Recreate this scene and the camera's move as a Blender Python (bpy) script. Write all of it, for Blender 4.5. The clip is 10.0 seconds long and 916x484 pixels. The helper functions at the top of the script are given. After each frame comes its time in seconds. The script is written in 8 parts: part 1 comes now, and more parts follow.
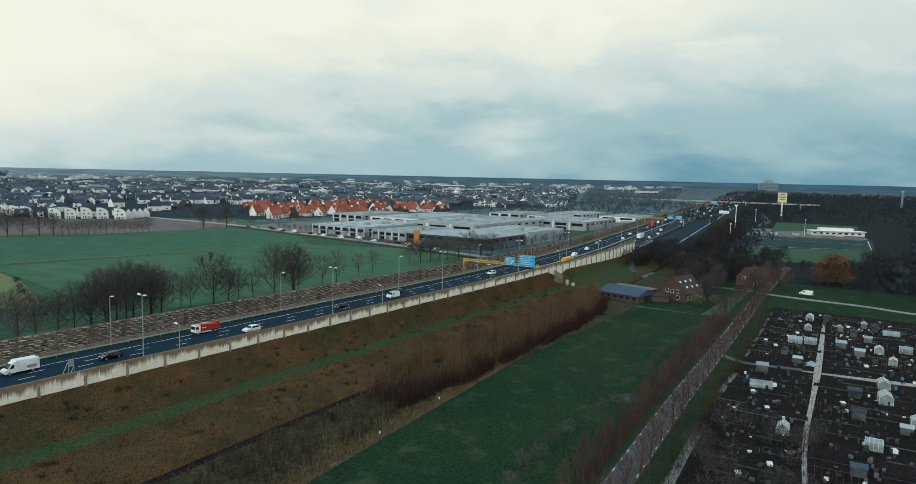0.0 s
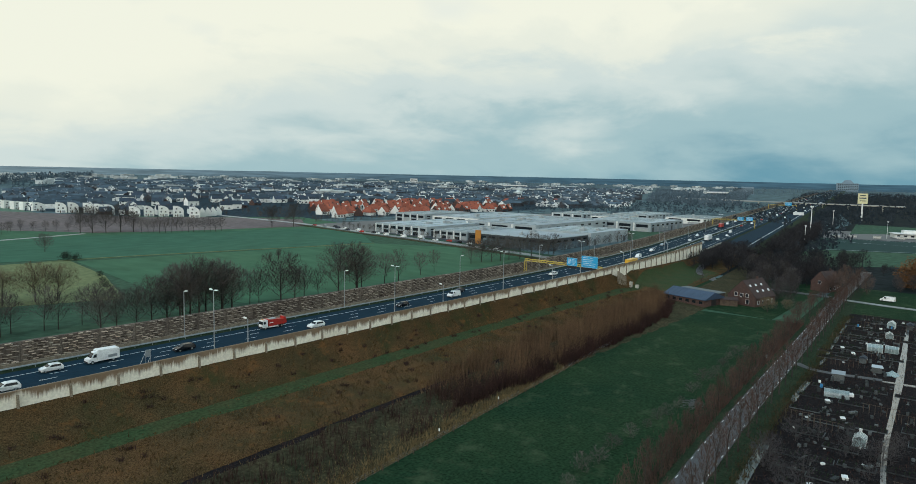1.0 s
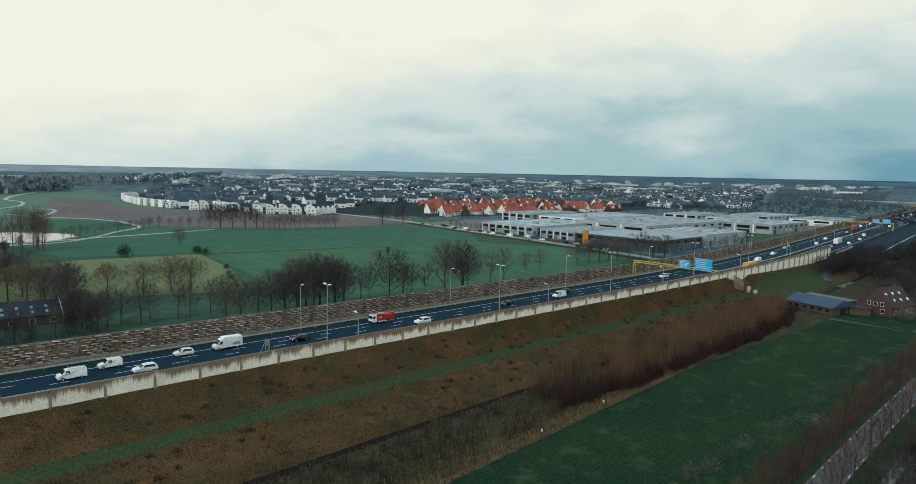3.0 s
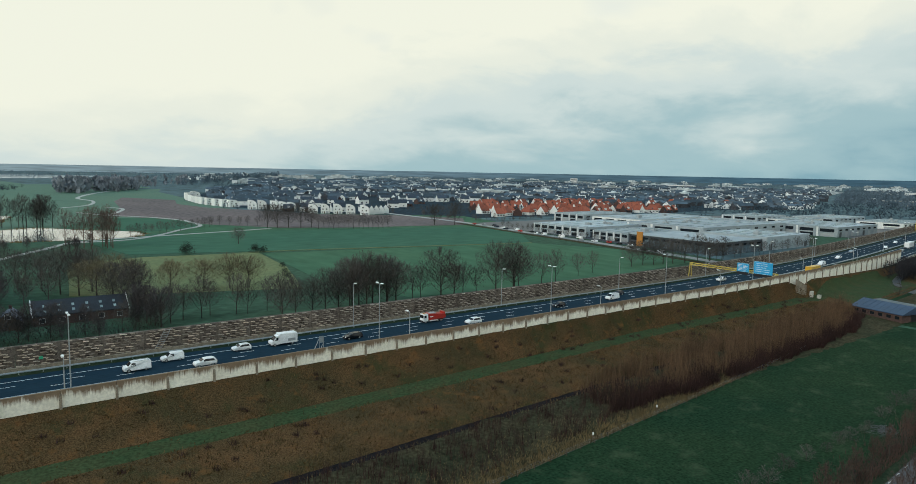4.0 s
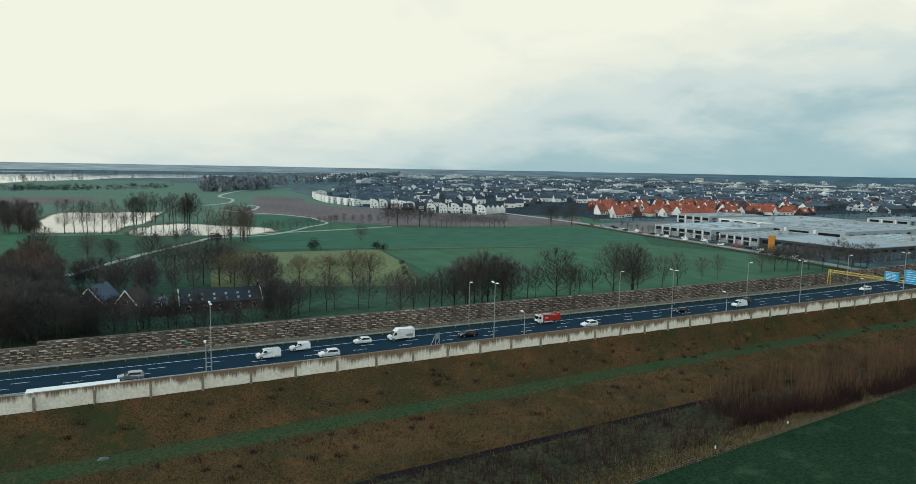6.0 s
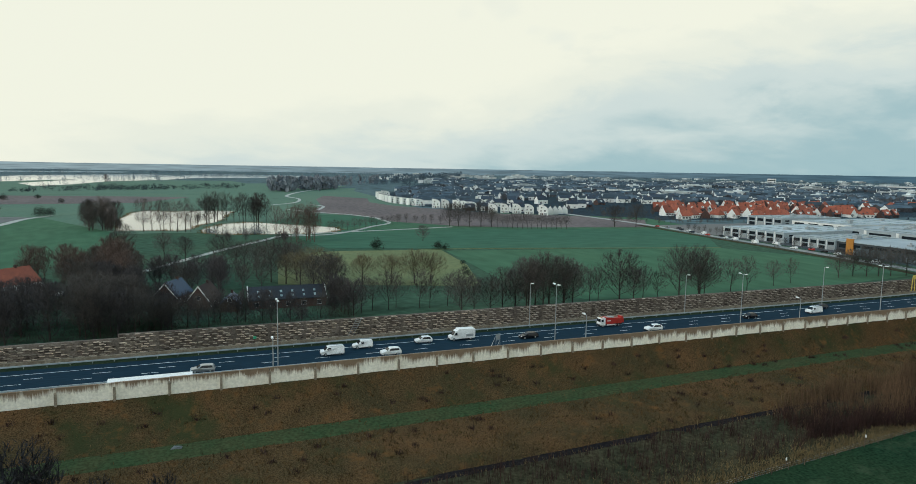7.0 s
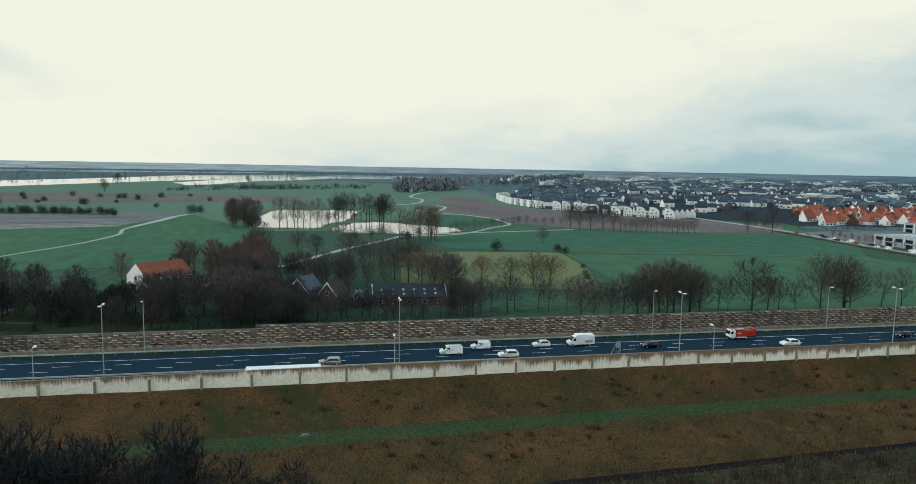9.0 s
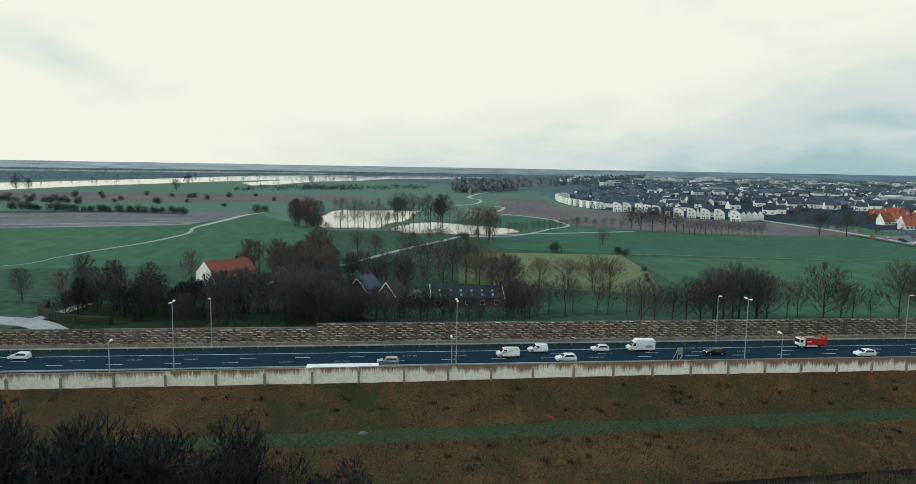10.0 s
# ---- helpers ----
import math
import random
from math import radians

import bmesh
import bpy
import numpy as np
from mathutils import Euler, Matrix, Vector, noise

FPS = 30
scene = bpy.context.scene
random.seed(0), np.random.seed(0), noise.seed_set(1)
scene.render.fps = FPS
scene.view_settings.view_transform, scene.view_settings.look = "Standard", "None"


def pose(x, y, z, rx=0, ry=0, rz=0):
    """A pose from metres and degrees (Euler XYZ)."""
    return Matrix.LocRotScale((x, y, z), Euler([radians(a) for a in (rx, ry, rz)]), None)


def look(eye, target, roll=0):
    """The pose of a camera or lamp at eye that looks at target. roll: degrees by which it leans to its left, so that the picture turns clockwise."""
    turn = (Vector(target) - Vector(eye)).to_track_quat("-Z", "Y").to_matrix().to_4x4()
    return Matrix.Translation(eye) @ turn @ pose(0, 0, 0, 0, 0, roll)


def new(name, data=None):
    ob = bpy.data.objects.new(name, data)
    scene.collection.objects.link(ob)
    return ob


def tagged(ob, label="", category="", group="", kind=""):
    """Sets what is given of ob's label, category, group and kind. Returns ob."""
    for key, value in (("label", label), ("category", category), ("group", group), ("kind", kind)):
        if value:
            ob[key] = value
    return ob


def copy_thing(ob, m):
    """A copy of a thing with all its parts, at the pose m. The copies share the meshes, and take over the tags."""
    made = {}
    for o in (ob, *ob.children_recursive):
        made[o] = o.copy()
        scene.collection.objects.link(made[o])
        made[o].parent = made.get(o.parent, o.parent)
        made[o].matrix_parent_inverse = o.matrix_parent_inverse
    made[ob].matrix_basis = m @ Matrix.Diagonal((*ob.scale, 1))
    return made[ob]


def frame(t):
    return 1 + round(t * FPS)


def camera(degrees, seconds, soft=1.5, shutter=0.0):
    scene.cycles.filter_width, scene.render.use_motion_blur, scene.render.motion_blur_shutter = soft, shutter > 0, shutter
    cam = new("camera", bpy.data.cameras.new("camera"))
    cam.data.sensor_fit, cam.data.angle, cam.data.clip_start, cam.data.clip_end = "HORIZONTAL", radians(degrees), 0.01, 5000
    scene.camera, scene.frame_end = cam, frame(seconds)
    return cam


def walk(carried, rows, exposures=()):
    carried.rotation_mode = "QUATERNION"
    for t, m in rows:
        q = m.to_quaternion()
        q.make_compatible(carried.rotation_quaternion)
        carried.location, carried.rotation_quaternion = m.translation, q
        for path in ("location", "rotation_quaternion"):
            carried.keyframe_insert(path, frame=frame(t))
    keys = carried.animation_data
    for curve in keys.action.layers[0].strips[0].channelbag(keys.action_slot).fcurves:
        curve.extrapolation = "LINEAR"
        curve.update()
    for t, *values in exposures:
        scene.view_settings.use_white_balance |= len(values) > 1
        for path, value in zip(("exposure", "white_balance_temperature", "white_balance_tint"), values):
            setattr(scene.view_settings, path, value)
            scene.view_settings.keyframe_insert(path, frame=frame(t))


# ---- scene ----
cam = camera(69.17, 10.0, soft=0.6)
# seconds, place, then degrees of yaw (left of +y), pitch and roll
ROWS = [
    (0, 0.00, 0.00, 46.00, -56.20, -5.65, 1.23),
    (0.5, 0.01, -0.10, 45.98, -53.49, -5.72, 1.28),
    (1, 0.01, -0.20, 45.96, -50.86, -5.77, 1.24),
    (1.5, 0.00, -0.29, 45.94, -48.38, -5.85, 1.21),
    (2, -0.02, -0.37, 45.93, -46.16, -5.89, 1.18),
    (2.5, -0.05, -0.46, 45.92, -43.92, -5.96, 1.12),
    (4, -0.17, -0.67, 45.93, -37.20, -6.06, 1.10),
    (4.5, -0.21, -0.72, 45.95, -34.98, -6.10, 1.06),
    (5, -0.26, -0.77, 45.97, -32.59, -6.17, 1.07),
    (5.5, -0.31, -0.82, 46.01, -29.88, -6.22, 1.06),
    (7, -0.43, -0.91, 46.17, -21.88, -6.33, 0.96),
    (7.5, -0.46, -0.93, 46.25, -19.21, -6.36, 1.01),
    (8, -0.49, -0.94, 46.34, -16.59, -6.38, 1.04),
    (8.5, -0.50, -0.94, 46.45, -14.04, -6.40, 1.00),
    (9, -0.51, -0.94, 46.57, -11.53, -6.40, 1.04),
    (9.5, -0.50, -0.92, 46.70, -9.04, -6.42, 0.94),
    (10, -0.48, -0.90, 46.86, -6.50, -6.45, 1.00),
]
walk(cam, [(t, pose(x, y, z, 90 + pitch, 0, yaw) @ pose(0, 0, 0, 0, 0, roll)) for t, x, y, z, yaw, pitch, roll in ROWS])

# ---- the place: a motorway on a dike, seen from a hovering height; x runs along the road, y across it ----

# world: a broken cover of cloud, bright over the open fields, blue-grey over the far end of the motorway
world = bpy.data.worlds.new("sky")
scene.world = world
world.use_nodes = True
wn, wl = world.node_tree.nodes, world.node_tree.links
wn.clear()


def wnode(kind, **sets):
    n = wn.new(kind)
    for k, v in sets.items():
        n.inputs[int(k[1:]) if k[0] == "i" and k[1:].isdigit() else k].default_value = v
    return n


def wmath(op, a, b=0.0, c=0.0, clamp=False):
    n = wn.new("ShaderNodeMath")
    n.operation, n.use_clamp = op, clamp
    for i, s in enumerate((a, b, c)):
        if isinstance(s, (int, float)):
            n.inputs[i].default_value = s
        else:
            wl.new(s, n.inputs[i])
    return n.outputs[0]


def wmix(fac, a, b):
    n = wn.new("ShaderNodeMix")
    n.data_type = "RGBA"
    for i, s in ((0, fac), (6, a), (7, b)):
        if isinstance(s, (int, float, tuple)):
            n.inputs[i].default_value = s
        else:
            wl.new(s, n.inputs[i])
    return n.outputs[2]


SUN_AZ, SUN_EL = 100.0, 27.0  # degrees left of +y, and up
coord = wn.new("ShaderNodeTexCoord").outputs["Generated"]
sep = wn.new("ShaderNodeSeparateXYZ")
wl.new(coord, sep.inputs[0])
dx, dy, dz = sep.outputs
lift = wmath("MAXIMUM", dz, 0.0)
flat = wmath("ADD", lift, 0.30)
plane = wn.new("ShaderNodeCombineXYZ")
wl.new(wmath("DIVIDE", dx, flat), plane.inputs[0])
wl.new(wmath("DIVIDE", dy, flat), plane.inputs[1])


def cloud(scale, detail, rough, shift):
    n = wnode("ShaderNodeTexNoise", Scale=scale, Detail=detail, Roughness=rough, Distortion=0.3)
    m = wn.new("ShaderNodeMapping")
    m.inputs["Location"].default_value = shift
    wl.new(plane.outputs[0], m.inputs[0])
    wl.new(m.outputs[0], n.inputs["Vector"])
    return n.outputs["Fac"]


big = cloud(0.85, 5.0, 0.5, (3.1, 1.7, 0.4))
fine = cloud(3.2, 6.0, 0.55, (7.3, 2.2, 0.1))
az = radians(SUN_AZ)
side = wmath("ADD", wmath("MULTIPLY", dx, -math.sin(az)), wmath("MULTIPLY", dy, math.cos(az)))  # 1 towards the sun
# brightness of the cover
k = wmath("ADD", wmath("MULTIPLY", side, 0.72), wmath("MULTIPLY", lift, 3.3))
k = wmath("ADD", k, wmath("MULTIPLY", wmath("SUBTRACT", big, 0.5), 0.8))
k = wmath("ADD", k, wmath("MULTIPLY", wmath("SUBTRACT", fine, 0.5), 0.30))
puff = wn.new("ShaderNodeMapRange")
puff.interpolation_type = "SMOOTHSTEP"
puff.inputs[1].default_value, puff.inputs[2].default_value = 0.43, 0.60
wl.new(cloud(1.9, 7.0, 0.58, (1.4, 8.6, 0.7)), puff.inputs[0])
k = wmath("ADD", k, wmath("MULTIPLY", wmath("SUBTRACT", puff.outputs[0], 0.5), wmath("MULTIPLY", lift, 0.85)))
k = wmath("ADD", k, 0.87)
ramp = wn.new("ShaderNodeValToRGB")
stops = [(0.0, (0.145, 0.33, 0.42, 1)), (0.30, (0.36, 0.53, 0.565, 1)), (0.55, (0.62, 0.72, 0.70, 1)), (0.80, (0.80, 0.84, 0.74, 1)), (1.0, (0.88, 0.90, 0.77, 1))]
ramp.color_ramp.interpolation = "EASE"
while len(ramp.color_ramp.elements) < len(stops):
    ramp.color_ramp.elements.new(0.5)
for e, (p, c) in zip(ramp.color_ramp.elements, stops):
    e.position, e.color = p, c
wl.new(k, ramp.inputs[0])
sky = wn.new("ShaderNodeTexSky")
sky.sky_type, sky.sun_disc = "NISHITA", False
sky.sun_elevation, sky.sun_rotation = radians(SUN_EL), radians(-SUN_AZ)
blue = wn.new("ShaderNodeVectorMath")
blue.operation = "SCALE"
blue.inputs["Scale"].default_value = 0.13
wl.new(sky.outputs[0], blue.inputs[0])
gap = wmath("MULTIPLY", wmath("SUBTRACT", cloud(1.0, 4.0, 0.55, (0.6, 5.2, 2.0)), 0.60), 5.0, clamp=True)
seen = wmix(wmath("MULTIPLY", gap, 0.5), ramp.outputs[0], blue.outputs[0])
# unseen sky overhead tinted blue-grey, added to dim and cool the ground light
over = wn.new("ShaderNodeMapRange")
over.interpolation_type = "SMOOTHSTEP"
over.inputs[1].default_value, over.inputs[2].default_value = 0.28, 0.75
wl.new(dz, over.inputs[0])
cooled_sky = wmix(over.outputs[0], seen, (0.40, 0.66, 0.84, 1))
back = wnode("ShaderNodeBackground", Strength=1.0)
wl.new(cooled_sky, back.inputs["Color"])
out = wn.new("ShaderNodeOutputWorld")
wl.new(back.outputs[0], out.inputs["Surface"])

sun = new("sun", bpy.data.lights.new("sun", "SUN"))
sun.data.energy, sun.data.angle, sun.data.color = 1.2, radians(22), (1.0, 0.97, 0.92)
sun.matrix_world = look((0, 0, 300), Vector((0, 0, 300)) - Vector((-math.sin(az) * math.cos(radians(SUN_EL)), math.cos(az) * math.cos(radians(SUN_EL)), math.sin(radians(SUN_EL)))))

# ---- materials ----


def mat(name, c1, c2=None, scale=1.0, rough=0.8, bump=0.0, metal=0.0, fine=8.0, fine_amt=0.35, where="Object", vary=0.0, spec=0.3, island=0.0, stretch=None):
    """Two colours mixed by a coarse noise, shaded up and down by a fine one."""
    m = bpy.data.materials.new(name)
    m.use_nodes = True
    n, l = m.node_tree.nodes, m.node_tree.links
    b = n["Principled BSDF"]
    b.inputs["Roughness"].default_value, b.inputs["Metallic"].default_value = rough, metal
    b.inputs["Specular IOR Level"].default_value = min(spec, 0.04) if where == "World" and rough > 0.7 else spec
    c2 = c2 or tuple(v * 0.75 for v in c1)
    if where == "World":
        vec = n.new("ShaderNodeNewGeometry").outputs["Position"]
    else:
        vec = n.new("ShaderNodeTexCoord").outputs["Object"]
    if stretch:
        mp = n.new("ShaderNodeMapping")
        mp.inputs["Scale"].default_value = stretch
        l.new(vec, mp.inputs[0])
        vec = mp.outputs[0]
    a, f = n.new("ShaderNodeTexNoise"), n.new("ShaderNodeTexNoise")
    a.inputs["Scale"].default_value, f.inputs["Scale"].default_value = scale, scale * fine
    a.inputs["Detail"].default_value, f.inputs["Detail"].default_value = 5.0, 4.0
    l.new(vec, a.inputs["Vector"]), l.new(vec, f.inputs["Vector"])
    sharp = n.new("ShaderNodeMapRange")
    sharp.inputs[1].default_value, sharp.inputs[2].default_value = 0.32, 0.68
    l.new(a.outputs["Fac"], sharp.inputs[0])
    mx = n.new("ShaderNodeMix")
    mx.data_type = "RGBA"
    mx.inputs[6].default_value, mx.inputs[7].default_value = (*c1, 1), (*c2, 1)
    l.new(sharp.outputs[0], mx.inputs[0])
    val = n.new("ShaderNodeMapRange")
    val.inputs[1].default_value, val.inputs[2].default_value = 0.3, 0.7
    val.inputs[3].default_value, val.inputs[4].default_value = 1 - fine_amt, 1 + fine_amt
    l.new(f.outputs["Fac"], val.inputs[0])
    amount = val.outputs[0]
    for source, strength in ((("ShaderNodeObjectInfo", "Random"), vary), (("ShaderNodeNewGeometry", "Random Per Island"), island)):
        if strength:
            r = n.new("ShaderNodeMapRange")
            r.inputs[3].default_value, r.inputs[4].default_value = 1 - strength, 1 + strength
            l.new(n.new(source[0]).outputs[source[1]], r.inputs[0])
            t = n.new("ShaderNodeMath")
            t.operation = "MULTIPLY"
            l.new(amount, t.inputs[0]), l.new(r.outputs[0], t.inputs[1])
            amount = t.outputs[0]
    sc = n.new("ShaderNodeVectorMath")
    sc.operation = "SCALE"
    l.new(mx.outputs[2], sc.inputs[0]), l.new(amount, sc.inputs["Scale"])
    l.new(sc.outputs[0], b.inputs["Base Color"])
    if bump:
        bp = n.new("ShaderNodeBump")
        bp.inputs["Strength"].default_value, bp.inputs["Distance"].default_value = 0.6, bump
        l.new(f.outputs["Fac"], bp.inputs["Height"]), l.new(bp.outputs[0], b.inputs["Normal"])
    return m


def plain(name, c, rough=0.5, metal=0.0, spec=0.4, vary=0.0):
    return mat(name, c, tuple(v * 0.85 for v in c), 0.6, rough, 0.0, metal, 6.0, 0.12, "Object", vary, spec)


G = "World"
# land shifted to blue-grey: distance haze put into the base colour
M_LAND = mat("hazed_land", (0.105, 0.150, 0.156), (0.072, 0.110, 0.122), 0.006, 0.95, where=G, fine=7, fine_amt=0.5)
M_MEADOW = mat("meadow_grass", (0.011, 0.033, 0.016), (0.021, 0.043, 0.019), 0.035, 0.95, 0.0, where=G, fine=60, fine_amt=0.50)
M_CROP = mat("winter_crop", (0.054, 0.128, 0.075), (0.068, 0.141, 0.079), 0.012, 0.9, where=G, fine=12, fine_amt=0.16, stretch=(1, 0.35, 1))
M_CROP_DARK = mat("dark_winter_crop", (0.045, 0.120, 0.078), (0.055, 0.131, 0.082), 0.012, 0.9, where=G, fine=14, fine_amt=0.16, stretch=(0.4, 1, 1))
M_OLIVE = mat("olive_pasture", (0.175, 0.190, 0.092), (0.140, 0.170, 0.085), 0.03, 0.9, where=G, fine=14, fine_amt=0.2)
# pasture and ploughed earth raised in value for distance haze
M_PASTURE = mat("pasture", (0.104, 0.176, 0.130), (0.122, 0.188, 0.133), 0.015, 0.9, where=G, fine=16, fine_amt=0.13)
M_PLOUGH = mat("ploughed_earth", (0.185, 0.146, 0.140), (0.142, 0.117, 0.116), 0.02, 0.95, where=G, fine=16, fine_amt=0.25, stretch=(1, 0.3, 1))
M_GREYFIELD = mat("wet_stubble", (0.2, 0.19, 0.185), (0.12, 0.125, 0.12), 0.03, 0.8, where=G, fine=10, fine_amt=0.3, stretch=(0.35, 1.2, 1))
M_BERM = mat("dry_winter_bank", (0.112, 0.061, 0.028), (0.059, 0.045, 0.022), 0.12, 0.95, 0.25, where=G, fine=38, fine_amt=0.6)


def overgrown(m, c, scale, lo, hi):
    """Lay patches of another growth, of colour c, over a ground material."""
    n, l = m.node_tree.nodes, m.node_tree.links
    b = n["Principled BSDF"]
    base = b.inputs["Base Color"].links[0].from_socket
    t, rg, mx = n.new("ShaderNodeTexNoise"), n.new("ShaderNodeMapRange"), n.new("ShaderNodeMix")
    t.inputs["Scale"].default_value, t.inputs["Detail"].default_value, t.inputs["Roughness"].default_value = scale, 7.0, 0.65
    l.new(n.new("ShaderNodeNewGeometry").outputs["Position"], t.inputs["Vector"])
    rg.inputs[1].default_value, rg.inputs[2].default_value, rg.inputs[4].default_value = lo, hi, 0.85
    l.new(t.outputs["Fac"], rg.inputs[0])
    mx.data_type = "RGBA"
    mx.inputs[7].default_value = (*c, 1)
    l.new(rg.outputs[0], mx.inputs[0]), l.new(base, mx.inputs[6]), l.new(mx.outputs[2], b.inputs["Base Color"])


overgrown(M_BERM, (0.034, 0.044, 0.018), 0.09, 0.52, 0.66)
overgrown(M_BERM, (0.150, 0.070, 0.026), 0.33, 0.56, 0.70)
overgrown(M_MEADOW, (0.050, 0.072, 0.038), 0.16, 0.53, 0.72)
M_PATHGRASS = mat("mown_path_grass", (0.036, 0.062, 0.027), (0.056, 0.062, 0.028), 0.2, 0.95, 0.08, where=G, fine=10, fine_amt=0.35)
M_ROUGH = mat("rough_grass", (0.066, 0.052, 0.029), (0.036, 0.038, 0.021), 0.12, 0.95, 0.25, where=G, fine=12, fine_amt=0.5)
M_VERGE = mat("verge_grass", (0.030, 0.044, 0.024), (0.020, 0.032, 0.018), 0.3, 0.95, 0.1, where=G, fine=10, fine_amt=0.4)
M_EARTH = mat("dark_garden_soil", (0.020, 0.016, 0.016), (0.012, 0.011, 0.012), 0.15, 0.95, 0.1, where=G, fine=12, fine_amt=0.5)
M_ASPHALT = mat("motorway_asphalt", (0.013, 0.035, 0.053), (0.011, 0.029, 0.046), 0.08, 0.85, 0.01, where=G, fine=30, fine_amt=0.2, stretch=(0.15, 1, 1), spec=0.06)
M_ROAD = mat("lane_asphalt", (0.048, 0.053, 0.060), (0.034, 0.038, 0.044), 0.15, 0.5, 0.01, where=G, fine=20, fine_amt=0.25)
M_PALEROAD = mat("pale_wet_road", (0.20, 0.22, 0.23), (0.14, 0.155, 0.165), 0.08, 0.35, where=G, fine=14, fine_amt=0.2)
M_PALE = mat("pale_path", (0.42, 0.42, 0.39), (0.32, 0.32, 0.30), 0.1, 0.7, where=G, fine=10, fine_amt=0.2)
M_WETPATH = mat("wet_path", (0.16, 0.165, 0.165), (0.050, 0.054, 0.056), 0.45, 0.12, where=G, fine=8, fine_amt=0.4, spec=0.8)
M_PAINT = plain("road_paint", (0.72, 0.74, 0.72), 0.6)
M_CONC = mat("pale_concrete", (0.50, 0.48, 0.42), (0.38, 0.36, 0.31), 0.35, 0.9, 0.03, where=G, fine=9, fine_amt=0.15)


def stained_wall(name, top):
    """Pale concrete whose upper edge is dark with dirt that has run down in streaks."""
    m = mat(name, (0.90, 0.86, 0.75), (0.78, 0.73, 0.62), 0.30, 0.9, 0.02, where=G, fine=9, fine_amt=0.12)
    n, l = m.node_tree.nodes, m.node_tree.links
    b = n["Principled BSDF"]
    clean = b.inputs["Base Color"].links[0].from_socket
    pos = n.new("ShaderNodeNewGeometry").outputs["Position"]
    xyz = n.new("ShaderNodeSeparateXYZ")
    l.new(pos, xyz.inputs[0])

    def streak(scale, detail):
        mp, t = n.new("ShaderNodeMapping"), n.new("ShaderNodeTexNoise")
        mp.inputs["Scale"].default_value = scale
        t.inputs["Scale"].default_value, t.inputs["Detail"].default_value = 1.0, detail
        l.new(pos, mp.inputs[0]), l.new(mp.outputs[0], t.inputs["Vector"])
        return t.outputs["Fac"]

    def op(kind, a, c):
        t = n.new("ShaderNodeMath")
        t.operation = kind
        for i, v in enumerate((a, c)):
            if isinstance(v, float):
                t.inputs[i].default_value = v
            else:
                l.new(v, t.inputs[i])
        return t.outputs[0]

    reach = op("ADD", op("ADD", op("MULTIPLY", streak((4.5, 4.5, 0.15), 5.0), 1.9), op("MULTIPLY", streak((0.42, 0.42, 0.2), 3.0), 2.9)), op("MULTIPLY", streak((15.0, 15.0, 0.5), 4.0), 1.0))
    low = op("SUBTRACT", top + 1.86, reach)
    rg = n.new("ShaderNodeMapRange")
    l.new(op("SUBTRACT", xyz.outputs[2], low), rg.inputs[0])
    rg.inputs[1].default_value, rg.inputs[2].default_value, rg.inputs[4].default_value = -0.28, 0.58, 0.94
    dirt = n.new("ShaderNodeMix")
    dirt.data_type = "RGBA"
    dirt.inputs[6].default_value, dirt.inputs[7].default_value = (0.28, 0.185, 0.115, 1), (0.12, 0.080, 0.053, 1)
    l.new(streak((0.9, 0.9, 0.9), 5.0), dirt.inputs[0])
    mx = n.new("ShaderNodeMix")
    mx.data_type = "RGBA"
    l.new(rg.outputs[0], mx.inputs[0]), l.new(clean, mx.inputs[6]), l.new(dirt.outputs[2], mx.inputs[7])
    l.new(mx.outputs[2], b.inputs["Base Color"])
    return m


M_WALL = stained_wall("streaked_concrete", 11.15)
M_POST = mat("weathered_post", (0.30, 0.26, 0.20), (0.20, 0.16, 0.12), 0.8, 0.9, 0.02, where=G, fine=6, fine_amt=0.3)
M_GABION = mat("brown_wall_block", (0.200, 0.168, 0.144), (0.135, 0.112, 0.096), 0.5, 0.95, 0.05, where=G, fine=7, fine_amt=0.4, vary=0.25)
M_LEDGE = mat("pale_wall_ledge", (0.62, 0.53, 0.43), (0.42, 0.34, 0.27), 0.6, 0.9, 0.02, where=G, fine=6, fine_amt=0.3, vary=0.35)
M_STEEL = mat("galvanised_steel", (0.42, 0.45, 0.46), (0.34, 0.37, 0.38), 0.5, 0.5, 0.0, 0.6, fine_amt=0.15)
M_LAMP = plain("white_lamp_glass", (0.85, 0.87, 0.85), 0.3)
M_YELLOW = mat("yellow_gantry_paint", (0.62, 0.47, 0.10), (0.52, 0.38, 0.07), 0.4, 0.5, fine_amt=0.2)
M_SIGN = plain("blue_sign_sheet", (0.025, 0.36, 0.66), 0.35)
M_WHITE = plain("white_paint", (0.78, 0.79, 0.77), 0.5)
M_BLACK = plain("black_plastic", (0.018, 0.018, 0.02), 0.5)
M_TYRE = plain("tyre_rubber", (0.02, 0.02, 0.02), 0.8)
M_GLASS = mat("dark_window_glass", (0.016, 0.021, 0.027), None, 1.0, 0.12, spec=0.35, fine_amt=0.1)
M_BARK = mat("grey_bark", (0.06, 0.05, 0.042), (0.038, 0.033, 0.029), 0.8, 0.95, 0.02, vary=0.2)
M_TWIG = mat("bare_twigs", (0.094, 0.080, 0.070), (0.062, 0.055, 0.050), 0.25, 0.95, vary=0.3)
